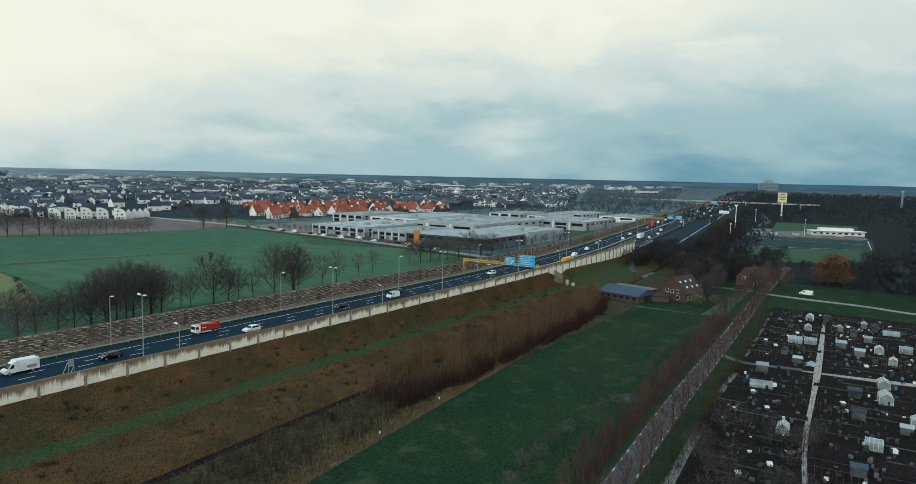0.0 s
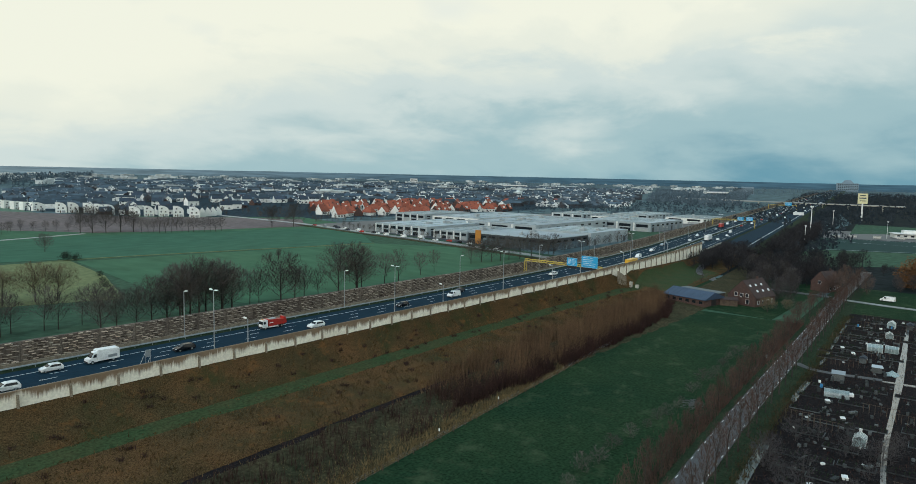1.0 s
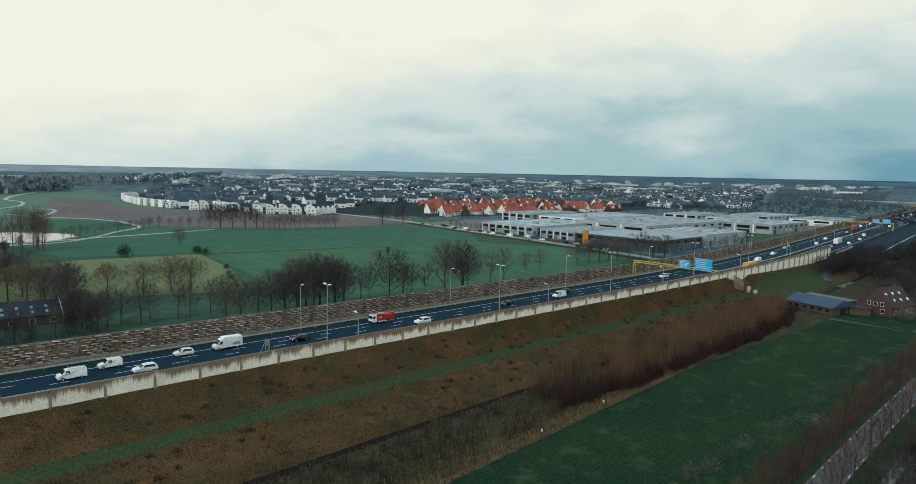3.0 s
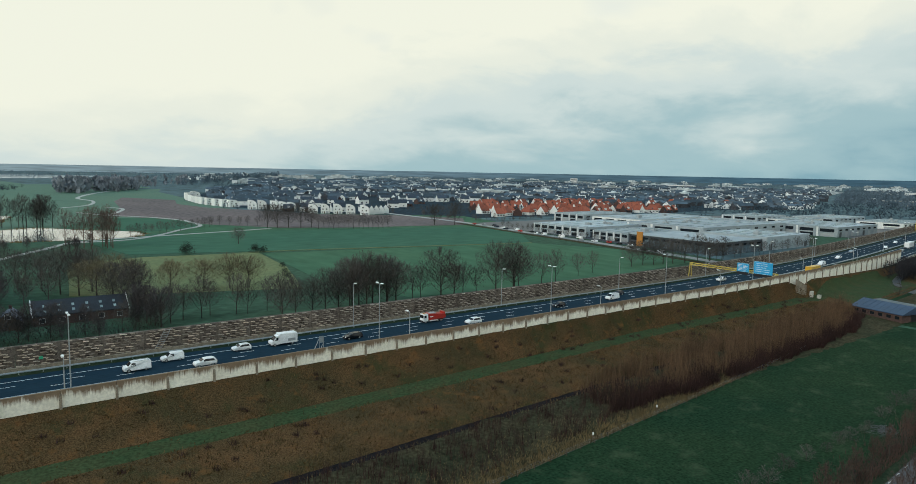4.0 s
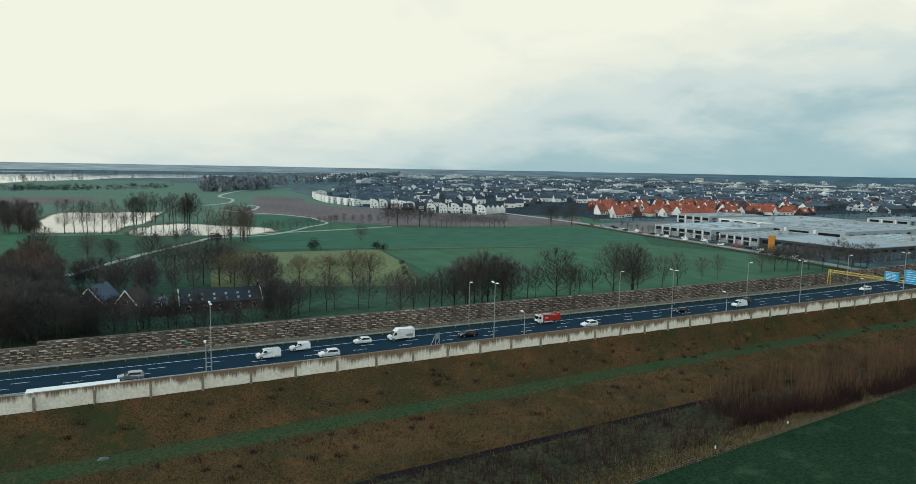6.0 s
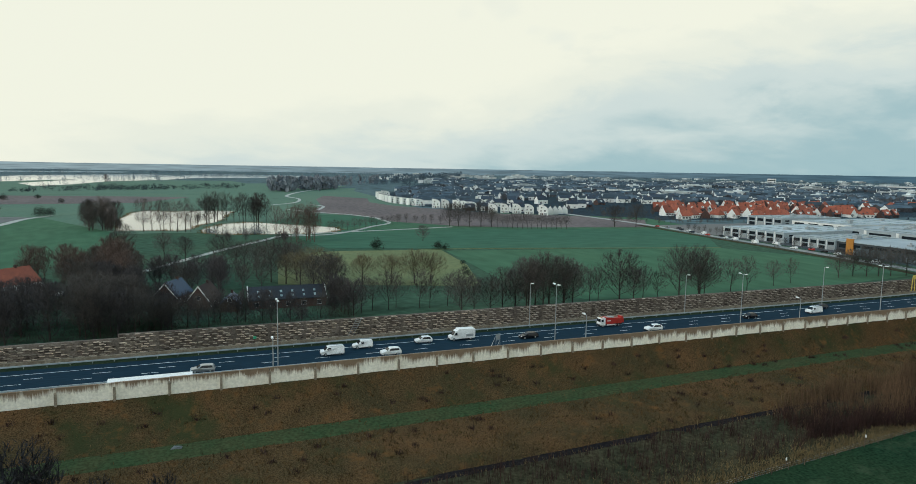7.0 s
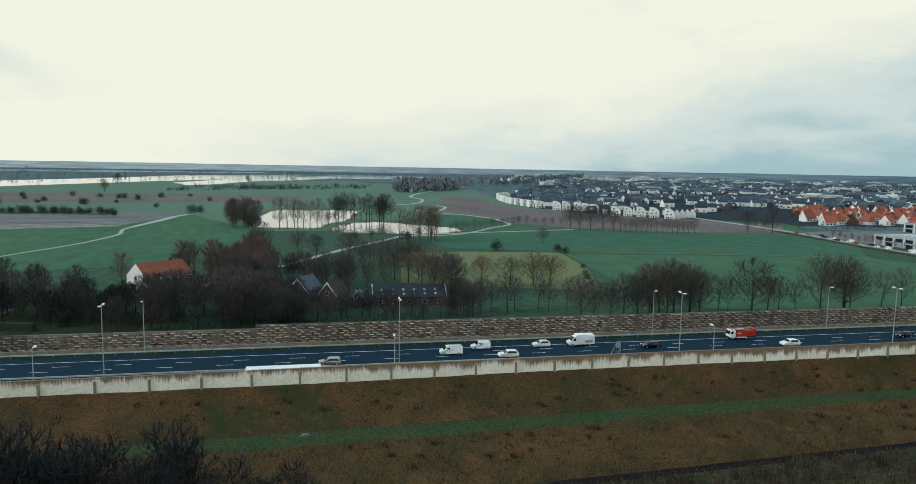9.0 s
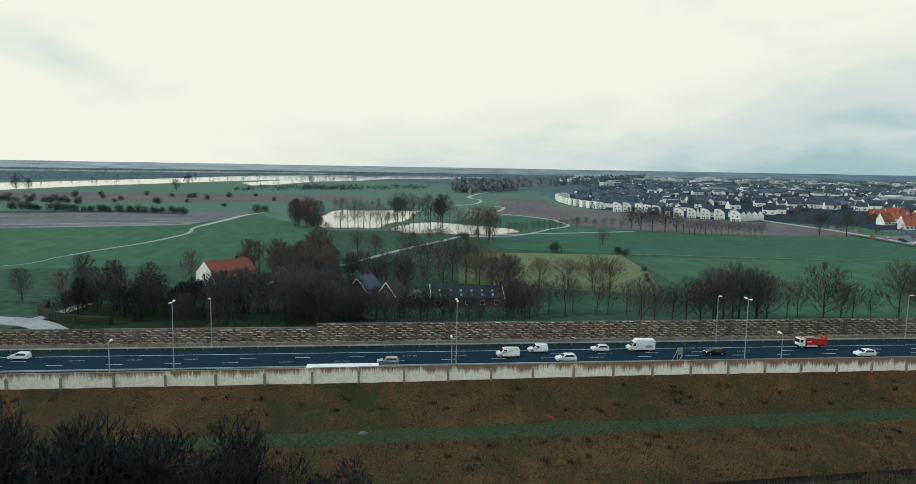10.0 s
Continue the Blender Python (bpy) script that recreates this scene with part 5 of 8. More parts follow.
# growth south of the motorway beyond the farm
south = [(R.uniform(340, 430), R.uniform(90, 108), R.uniform(9, 13)) for _ in range(40)] + [(R.uniform(420, 640), R.uniform(70, 88), R.uniform(11, 15)) for _ in range(56)]
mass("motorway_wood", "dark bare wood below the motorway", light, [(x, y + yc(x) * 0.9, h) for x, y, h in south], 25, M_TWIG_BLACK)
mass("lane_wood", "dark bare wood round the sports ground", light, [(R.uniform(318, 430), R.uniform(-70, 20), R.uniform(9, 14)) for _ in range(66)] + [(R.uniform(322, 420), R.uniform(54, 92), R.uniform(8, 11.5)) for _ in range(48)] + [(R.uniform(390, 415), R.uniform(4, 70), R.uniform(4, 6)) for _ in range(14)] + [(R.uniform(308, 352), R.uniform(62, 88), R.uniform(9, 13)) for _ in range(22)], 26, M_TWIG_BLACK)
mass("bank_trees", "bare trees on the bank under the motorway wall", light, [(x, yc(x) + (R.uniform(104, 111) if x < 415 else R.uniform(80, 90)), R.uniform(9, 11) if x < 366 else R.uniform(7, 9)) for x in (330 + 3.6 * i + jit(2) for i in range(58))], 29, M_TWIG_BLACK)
plant(thick, [(287, 76, 10), (301, 74, 12), (278, 60, 8), (274, 64, 9), (286, 66, 9), (296, 64, 10), (306, 66, 11), (312, 80, 12), (320, 72, 12), (328, 88, 12), (336, 78, 10), (345, 92, 11), (352, 80, 9), (362, 96, 8), (372, 84, 8), (384, 98, 7.5), (396, 88, 8), (408, 100, 7), (420, 94, 7), (340, 64, 9), (358, 66, 9), (378, 70, 9)], 72)
plant(rounds, [(248, 60.5, 6), (256, 56, 4.5)], 81)
plant(thick, [(341, 20, 7), (343, 26, 8), (345, 32, 7), (338, 30, 6)], 86)
plant(russets, [(326, 44, 11), (318, 40, 10), (332, 50, 11), (312, 49, 10)], 27)
plant(bushes, [(262, 58, 3.5), (268, 57, 3), (275, 60, 4), (281, 64, 4), (256, 60, 2.5), (298, 101, 6), (256, 97, 3), (261, 99, 3), (266, 101, 3.2)], 28)
orange = evergreen(99, 13, 15, "broad tree holding dry orange leaves", "oak", "tree", "", M_DRY, 5200)
orange.matrix_basis = Matrix.Translation((356, 26, 0))

# the templates stand in the wood at the far side of the lane
spot = 0
for group in (light, limes, rounds, slims, poplars, youngs, thick, bushes, russets, darks, shrub):
    for k, h in group:
        k.matrix_basis = Matrix.Translation((330 + 4 * spot, -62 + (spot % 5) * 9, 0))
        spot += 1


def brush(name, label, spots, material, r, lean=0.25, width=0.05, category="brush"):
    """Many single stems, each a thin tapering blade, as one mass."""
    s = Shape()
    for x, y, z, h in spots:
        s.blade((x, y, z), (r.gauss(0, lean) * h, r.gauss(0, lean) * h, h), width * r.uniform(0.7, 1.5), r)
    return tagged(part(name, s, material), label, category, kind="stuff")


def bank_z(x, y):
    """Height of the ground on the dike at a place in the plan."""
    y0 = y - drift(x, y - drift(x, y))
    return bank_wave(x, y0, float(np.interp(y0, [p[0] for p in PROFILE], [p[1] for p in PROFILE]))) if y0 > 78 else 0.1


brush("pond_reeds", "brown reeds and scrub along the banks of the pond", POND_EDGE, M_STRAW, random.Random(19), 0.3, 0.35, "reeds")
r = random.Random(9)
spots, dark_spots = [], []


def thicket_front(x):
    return float(np.interp(x, [88, 130, 212, 240], [80.0, 77.6, 82.2, 90.6])) + 1.6 * noise.noise((x * 0.11, 2.0, 0)) + 0.8 * noise.noise((x * 0.45, 5.0, 0))


for _ in range(26000):
    x = r.uniform(100, 240)
    edge = thicket_front(x) + 2.6
    y = r.uniform(edge, float(np.interp(x, [92, 112, 200, 240], [89, 95.5, 99.5, 99])) + 1.5 * noise.noise((x * 0.2, 9.0, 0)))
    thin = min(1, (x - 98) / 26)
    clump = noise.noise((x * 0.16, y * 0.22, 1)) + 0.5 * noise.noise((x * 0.5, y * 0.6, 3))
    if r.random() > thin or clump < -0.18:
        continue
    spots.append((x, y, bank_z(x, y) - 0.1, r.uniform(2.6, 6.4) * (0.95 + 0.6 * clump) * min(1.0, 0.45 + (x - 100) / 60)))
brush("willow_thicket", "dense thicket of pale brown upright willow stems", spots, M_REED, r, 0.09, 0.065, "thicket")
for _ in range(20000):
    x = r.uniform(99, 238)
    y = thicket_front(x) + abs(r.gauss(0, 3.6))
    c = noise.noise((x * 0.2, y * 0.25, 11))
    if c < -0.35:
        continue
    dark_spots.append((x, y, 0.05, r.uniform(0.9, 4.2) * (1.0 + 0.7 * c)))
brush("briar_edge", "dark red bramble edge of the thicket", dark_spots, M_BRIAR, r, 0.28, 0.07, "brambles")
straw = []
for _ in range(26000):
    x = r.uniform(-10, 235)
    base = float(np.interp(x, [-60, 60, 106, 149, 193, 240], [60, 70, 74.5, 78.5, 84, 92]))
    y = base + abs(r.gauss(0, 2.4)) if r.random() < 0.7 else r.uniform(base, base + 15)
    straw.append((x, y, 0.05, r.uniform(0.3, 1.0)))
brush("straw_margin", "dry straw-coloured grass tufts along the fence", straw, M_STRAW, r, 0.4, 0.10, "dry grass")
sap = []
for _ in range(760):
    x = r.uniform(-20, 112)
    base = float(np.interp(x, [-60, 60, 106, 149], [60, 70, 74.5, 78.5]))
    cx, cy = x, r.uniform(base + 3, 86.5 + drift(x, 87))
    for _ in range(9):
        sap.append((cx + r.gauss(0, 0.35), cy + r.gauss(0, 0.35), bank_z(cx, cy) - 0.05, r.uniform(1.2, 3.4)))
brush("sapling_scrub", "scattered thin brown saplings by the ditch", sap, M_BRIAR, r, 0.14, 0.06, "saplings")
tuft = []
for _ in range(78000):
    x = r.uniform(-80, 250)
    y = r.uniform(90 + drift(x, 90), 115)
    mid = abs(y - 105.8 - drift(x, 106) - 0.9 * noise.noise((x * 0.08, 0, 6)))
    if mid < 2.6 and r.random() < 0.97 - 0.55 * max(0, mid - 1.4):
        continue
    if noise.noise((x * 0.2, y * 0.3, 7)) + r.uniform(-0.5, 0.5) < -0.1:
        continue
    tuft.append((x, y, bank_z(x, y) - 0.05, r.uniform(0.18, 0.55)))
brush("bank_tufts", "dry brown tufts all over the dike bank", tuft, M_TUFT, r, 0.45, 0.16, "tufts")
clumps = Shape()
for _ in range(150):
    x = r.uniform(-70, 236)
    y = r.choice((r.uniform(91, 102.5) + drift(x, 98), r.uniform(109, 114)))
    z = bank_z(x, y)
    for _ in range(26):
        clumps.blade((x + r.gauss(0, 0.35), y + r.gauss(0, 0.35), z - 0.05), (r.gauss(0, 0.3), r.gauss(0, 0.3), r.uniform(0.4, 0.95)), 0.12, r)
tagged(part("dark_clumps", clumps, M_BRIAR), "dark dead bramble clumps on the bank", "brambles", kind="stuff")

under = [(r.uniform(-64, 46), r.uniform(189, 217), 0.0, r.uniform(0.3, 1.8)) for _ in range(7000)]
brush("farm_undergrowth", "dark tangled undergrowth below the farm trees", under, M_TWIG, r, 0.4, 0.09, "undergrowth")
ditch = []
for _ in range(3200):
    x, y = r.uniform(-90, 150), r.choice((87.5, 90.4, 90.8)) + r.gauss(0, 0.45)
    ditch.append((x, y + drift(x, y), 0.2, r.uniform(0.25, 0.8)))
brush("ditch_sedge", "straw-coloured sedge hanging over the ditch", ditch, M_STRAW, r, 0.4, 0.11, "sedge")

# field fence between meadow and rough strip
fence = thing("field_fence", "low wooden post and wire fence along the meadow", "fence")
fp = None
line = []
for i in range(46):
    x = 58 + 3.9 * i
    y = float(np.interp(x, [60, 106, 149, 193, 240], [69.6, 74.1, 78.1, 83.6, 91.6]))
    line.append((x, y))
    at = Matrix.Translation((x, y, 0))
    if fp is None:
        fp = part("post", Shape().tube((0, 0, -0.2), (0, 0, 1.25), 0.07, 0.06, 6), M_TIMBER, fence, at=at).data
    else:
        shared("post", fp, fence, at)
for zz in (0.5, 0.85, 1.15):
    w = Shape()
    for a, b in zip(line, line[1:]):
        w.tube((*a, zz), (*b, zz), 0.008, n=3)
    part("wire", w, M_STEEL, fence)
for x, y in ((106.3, 74.4), (85.5, 72.2)):
    mk = thing("marker_post", "short post with a white and red cap by the fence", "marker post", "marker posts", at=Matrix.Translation((x, y + 0.5, 0)))
    part("stake", Shape().tube((0, 0, 0), (0, 0, 1.3), 0.08, n=6), M_TIMBER, mk)
    part("cap", Shape().tube((0, 0, 1.3), (0, 0, 1.75), 0.12, n=8), M_WHITE, mk, "white reflector cap")
green = Shape()
for i, x in enumerate(stations(256, 332, 2.0)):
    edge = 0.5 + 2.2 * max(0, noise.noise((x * 0.12, 3, 1))) + 6.0 * max(0, 1 - (x - 256) / 14)
    for j in range(7):
        y = 90.5 + (114.6 - edge - 90.5) * j / 6
        green.v.append((x, y + drift(x, y) + yc(x), bank_wave(x, y, float(np.interp(y, [v[0] for v in PROFILE], [v[1] for v in PROFILE]))) + 0.12))
    if i:
        green.f += [((i - 1) * 7 + j, i * 7 + j, i * 7 + j + 1, (i - 1) * 7 + j + 1) for j in range(6)]
tagged(smooth(part("bank_green", green, M_PATHGRASS)), "green grass slope between the stable and the wall", "bank", kind="structure")
back_lane = Shape()
for i, f in enumerate(k / 12 for k in range(13)):
    x = 313 + 49 * f
    y = float(np.interp(x, [300, 306, 314, 326, 340, 362], [84.5, 90, 96, 100.5, 103, 104.5]))
    for w in (-1.7, 1.7):
        yy = y + w
        prof = float(np.interp(yy, [v[0] for v in PROFILE], [v[1] for v in PROFILE]))
        back_lane.v.append((x - 0.35 * w, yy + drift(x, yy) + yc(x), bank_wave(x, yy, prof) + 0.32))
    if i:
        back_lane.f.append((2 * i - 2, 2 * i, 2 * i + 1, 2 * i - 1))
tagged(part("back_lane", back_lane, M_ROAD), "narrow grey lane behind the farmhouse", "lane", kind="structure")
rock = thing("rubble_slab", "pale broken slab lying on the mown path", "slab", at=Matrix.Translation((-3.6, 105.2, 3.05)) @ Matrix.Scale(0.6, 4))
part("slab", Shape().loft([(-1.5, -0.5, -0.2), (1.3, -0.6, -0.2), (1.6, 0.3, -0.2), (-0.8, 0.5, -0.2)], [(-1.0, -0.2, 0.25), (0.7, -0.4, 0.35), (1.1, 0.2, 0.3), (-0.4, 0.3, 0.5)]), M_SHED, rock)

# ---- far woods and the trees among the town ----


def far_mass(name, label, n, where, material, seed, lo=7, hi=14, tri=8, spread=0.34):
    """Trees too far to count: each a stem and a loose oval crown of ragged clumps."""
    q = random.Random(seed)
    s = Shape()
    for _ in range(n):
        xy = where(q)
        if xy is None:
            continue
        x, y = xy
        h = q.uniform(lo, hi) * (0.7 if q.random() < 0.25 else 1.0)
        s.add([(x - 0.02 * h, y, 0), (x + 0.02 * h, y, 0), (x, y, h * 0.9)], [(0, 1, 2)])
        for _ in range(tri):
            a, u, v = q.uniform(0, 6.283), q.random() ** 0.5, q.uniform(-0.9, 0.9)
            w = math.sqrt(1 - v * v) * u * spread * h
            px, py, pz = x + w * math.cos(a), y + w * math.sin(a), h * (0.52 + 0.42 * v)
            sx, sy = -math.sin(a + q.uniform(-0.8, 0.8)), math.cos(a + q.uniform(-0.8, 0.8))
            ring = [(q.uniform(0.06, 0.15) * h, k * 1.257 + q.uniform(-0.4, 0.4)) for k in range(5)]
            s.add([(px + sx * d * math.cos(k), py + sy * d * math.cos(k), max(0.0, pz + d * math.sin(k))) for d, k in ring], [(0, 1, 2, 3, 4)])
    return tagged(part(name, s, material), label, "woodland", kind="stuff")


def polar(q, r0, r1, yaw0, yaw1):
    rr = math.sqrt(q.uniform(r0 * r0, r1 * r1))
    a = radians(q.uniform(yaw0, yaw1))
    return -rr * math.sin(a), rr * math.cos(a)


def south_wood(q):
    x = q.uniform(640, 3000)
    y = q.uniform(-700, 90 + 0.17 * x)
    if x < 900 and y > -20 and y < 110:
        return None
    return (x, y)


def north_strip(q):
    x = q.uniform(1150, 2400)
    y = q.uniform(0.26, 0.40) * x + 40
    return (x, y)


far_mass("woods_south", "dark bare woodland south of the motorway", 5500, south_wood, M_WOOD_NEAR, 1, 10, 14, 9)
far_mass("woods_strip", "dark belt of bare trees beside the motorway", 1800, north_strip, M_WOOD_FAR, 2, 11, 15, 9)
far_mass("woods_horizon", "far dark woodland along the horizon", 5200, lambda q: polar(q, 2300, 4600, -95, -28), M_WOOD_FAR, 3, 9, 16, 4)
def west_wood(q):
    x, y = polar(q, 1750, 4500, -26, 40)
    return (x, y) if noise.noise((x * 0.0035, y * 0.006, 5)) > 0.02 else None


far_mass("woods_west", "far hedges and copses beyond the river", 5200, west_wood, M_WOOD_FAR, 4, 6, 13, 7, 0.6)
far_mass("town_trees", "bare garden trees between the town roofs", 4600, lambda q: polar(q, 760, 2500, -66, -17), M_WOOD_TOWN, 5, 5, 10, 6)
far_mass("meadow_scrub", "low dark scrub on the flood meadows", 300, lambda q: ((lambda x, k: (x + q.gauss(0, 6), 1300 + 0.55 * x + k))(q.choice((q.uniform(-250, -60), q.uniform(-250, -60), q.uniform(-60, 90))), q.choice((0, 40, 110, 200)) + q.gauss(0, 10))), M_WOOD_NEAR, 6, 5, 8, 12, 0.8)
far_mass("copse_rise", "haze-grey bare copse beside the green rise", 120, lambda q: ((lambda t: (150 + 110 * t + q.gauss(0, 12), 1230 + 150 * t + q.gauss(0, 20)))(q.choice((0.0, 0.06, 0.12, 0.5, 0.6, 0.7, 0.85, 1.0)))), M_COPSE, 7, 20, 30, 30)
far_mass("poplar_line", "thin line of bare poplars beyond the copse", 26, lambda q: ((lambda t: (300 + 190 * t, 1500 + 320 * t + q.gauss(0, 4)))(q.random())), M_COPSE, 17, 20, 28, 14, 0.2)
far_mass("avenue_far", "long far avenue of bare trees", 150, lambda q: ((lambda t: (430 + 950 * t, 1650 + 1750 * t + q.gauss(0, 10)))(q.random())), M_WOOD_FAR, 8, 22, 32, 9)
far_mass("wood_middle", "dark bare wood beside the sports ground", 1500, lambda q: (lambda x, y: None if x > 400 and y > -4 else (x, y))(q.uniform(320, 900), q.uniform(-330, 6)), M_WOOD_NEAR, 13, 8, 13, 10)
far_mass("estate_trees", "bare trees behind the halls", 420, lambda q: (q.uniform(770, 1300), q.uniform(290, 520)), M_WOOD_TOWN, 12, 6, 10, 9)
far_mass("motorway_hedge", "bare hedge trees beside the motorway's far bend", 700, lambda q: ((lambda x: (x, 82 + yc(x) - abs(q.gauss(0, 14))))(q.uniform(420, 1500))), M_WOOD_NEAR, 9, 6, 9, 12)

# ---- buildings ----


def window(parent, x, y, z, w, h, face, frame_mat=None):
    """A window on a wall that faces -y ('s'), +y ('n'), -x ('w') or +x ('e'): a proud frame and a set-back dark pane."""
    fr, pane = Shape(), Shape()
    t = 0.07

    def bx(s, a0, b0, a1, b1, d0, d1):
        if face in "sn":
            y0, y1 = (y - d1, y - d0) if face == "s" else (y + d0, y + d1)
            s.box(x + a0, y0, z + b0, x + a1, y1, z + b1)
        else:
            x0, x1 = (x - d1, x - d0) if face == "w" else (x + d0, x + d1)
            s.box(x0, y + a0, z + b0, x1, y + a1, z + b1)

    bx(fr, -w / 2 - t, -t, -w / 2, h + t, -0.02, 0.06), bx(fr, w / 2, -t, w / 2 + t, h + t, -0.02, 0.06)
    bx(fr, -w / 2, -t, w / 2, 0, -0.02, 0.06), bx(fr, -w / 2, h, w / 2, h + t, -0.02, 0.06)
    bx(pane, -w / 2, 0, w / 2, h, -0.02, 0.02)
    ob = part("window", fr, frame_mat or M_WHITE, parent)
    part("pane", pane, M_GLASS, ob, "dark window pane")
    return ob


def walls_gabled(w, d, eaves, rise):
    """Body with gable ends at both x faces; the ridge runs along x."""
    s = Shape()
    s.add([(-w / 2, -d / 2, -0.3), (w / 2, -d / 2, -0.3), (w / 2, d / 2, -0.3), (-w / 2, d / 2, -0.3), (-w / 2, -d / 2, eaves), (w / 2, -d / 2, eaves), (w / 2, d / 2, eaves), (-w / 2, d / 2, eaves), (-w / 2, 0, eaves + rise), (w / 2, 0, eaves + rise)],
          [(0, 3, 2, 1), (0, 1, 5, 4), (2, 3, 7, 6), (1, 2, 6, 9, 5), (3, 0, 4, 8, 7), (4, 5, 9, 8), (6, 7, 8, 9)])
    return s


def house(label, w, d, eaves, rise, wall_mat, roof_mat, group="", hip=0.0, wins=3, dormer=False, name="house", far=False):
    t = thing(name, label, "house", group, at=Matrix.Translation((0, -900, 0)))
    part("wall", walls_gabled(w + (0.78 if not hip else 0), d, eaves, rise if not hip else 0.02), wall_mat, t)
    roof = part("roof", Shape().gable(-w / 2, -d / 2, w / 2, d / 2, eaves - 0.12, rise, 0.35, 0.22, hip), roof_mat, t)
    part("chimney", Shape().box(w * 0.22, -0.35, eaves + rise * 0.5, w * 0.22 + 0.7, 0.35, eaves + rise + 0.9), M_BRICK, roof)
    if far:
        for i in range(wins):
            x = -w / 2 + w * (i + 0.5) / wins
            part("window", Shape().box(x - 0.9, -d / 2 - 0.05, 0.9, x + 0.9, -d / 2 + 0.02, 2.3), M_GLASS, t)
        if dormer:
            part("dormer", Shape().box(-1.2, -d * 0.42, eaves + rise * 0.25, 1.2, -d * 0.1, eaves + rise * 0.62), M_WHITE, roof, "white boxed dormer")
        return t
    for i in range(wins):
        x = -w / 2 + w * (i + 0.5) / wins
        window(t, x, -d / 2, 0.9, 1.1, 1.3, "s")
        if eaves > 4.6:
            window(t, x, -d / 2, 3.4, 1.1, 1.1, "s")
    window(t, -w / 2 - (0.39 if not hip else 0), 0, 3.2, 1.2, 1.2, "w")
    part("door", Shape().box(w * 0.5 - 1.5, -d / 2 - 0.05, 0, w * 0.5 - 0.6, -d / 2 + 0.02, 2.1), M_TIMBER, t)
    if dormer:
        b = Shape().box(-0.9, -d * 0.42, eaves + rise * 0.25, 0.9, -d * 0.1, eaves + rise * 0.62)
        part("dormer", b, M_WHITE, roof, "white boxed dormer")
    return t


def put(kinds, x, y, turn, r, z=0.1, smin=0.92, smax=1.08):
    t = copy_thing(r.choice(kinds), Matrix.Translation((x, y, z)) @ Matrix.Rotation(radians(turn), 4, "Z"))
    t.scale = (r.uniform(smin, smax), r.uniform(smin, smax), r.uniform(smin, smax))
    return t


r = random.Random(31)
red = [house("pale house with a steep red tiled roof", 11, 9, 3.2, 6.0, M_RENDER, M_ROOF_RED, "red-roofed houses", 0.0, far=True), house("pale house with a hipped red tiled roof", 13, 10, 3.4, 6.0, M_RENDER, M_ROOF_RED, "red-roofed houses", 3.0, far=True), house("brick house with a red roof and dormer", 10, 9, 3.4, 5.8, M_BRICK, M_ROOF_RED, "red-roofed houses", 0.0, dormer=True, far=True)]
# the red-roofed estate behind the warehouses
spots = []
for row in range(6):
    for i in range(17):
        x = 452 + i * 16.5 + row * 17 + r.uniform(-3, 3)
        y = 526 + row * 33 + 10 * math.sin(i * 0.7 + row) - i * 1.2 + r.uniform(-4, 4)
        if x < 0.79 * y or row == 0 and i > 16 or row > 1 and r.random() < 0.25:
            continue
        spots.append((x, y))
for k, (x, y) in enumerate(spots):
    if k < len(red):
        red[k].matrix_basis = Matrix.Translation((x, y, 0.1)) @ Matrix.Rotation(0.4 * k, 4, "Z")
    else:
        put(red, x, y, r.choice((0, 0, 20, 90, -25, 45)) + r.uniform(-8, 8), r)
for i in range(15):
    put(red, 640 + i * 26 + r.uniform(-4, 4), 640 + r.uniform(-50, 40), r.choice((0, 30, 90)), r)


def white_house(label, w, group):
    """A white town house: a tall front with a quarter-round roof edge, dark garage and windows."""
    t = thing("town_house", label, "house", group, at=Matrix.Translation((0, -900, 0)))
    arc = [(-2.6 + 7.2 * math.cos(a), 5.4 + 5.0 * math.sin(a)) for a in (0.0, 0.3, 0.6, 0.9, 1.2, 1.5)]
    prof = [(-4.6, -0.3), (4.6, -0.3)] + arc + [(-4.6, 10.4)]
    part("wall", Shape().loft([(-w / 2, y, z) for y, z in prof], [(w / 2, y, z) for y, z in prof]), M_RENDER, t)
    rim = arc + [(-4.6, 10.4)]
    shell = rim + [(y * 1.02 + 0.05, z + 0.18) for y, z in rim[::-1]]
    part("roof", Shape().loft([(-w / 2, y, z) for y, z in shell], [(w / 2 - 0.5, y, z) for y, z in shell]), M_ROOF_DARK, t)
    part("garage_door", Shape().box(w / 2 - 0.02, 0.6, 0.0, w / 2 + 0.05, 3.4, 2.3), M_STEEL, t, "grey garage door")
    part("door", Shape().box(w / 2 - 0.02, -1.4, 0.0, w / 2 + 0.05, -0.4, 2.3), M_TIMBER, t)
    for y, z, a, b in ((-2.9, 0.9, 1.0, 1.2), (-2.6, 3.9, 1.2, 1.3), (1.4, 3.9, 1.5, 1.3), (-2.0, 7.1, 1.4, 1.2)):
        window(t, w / 2, y, z, a, b, "e", M_WHITE)
    return t


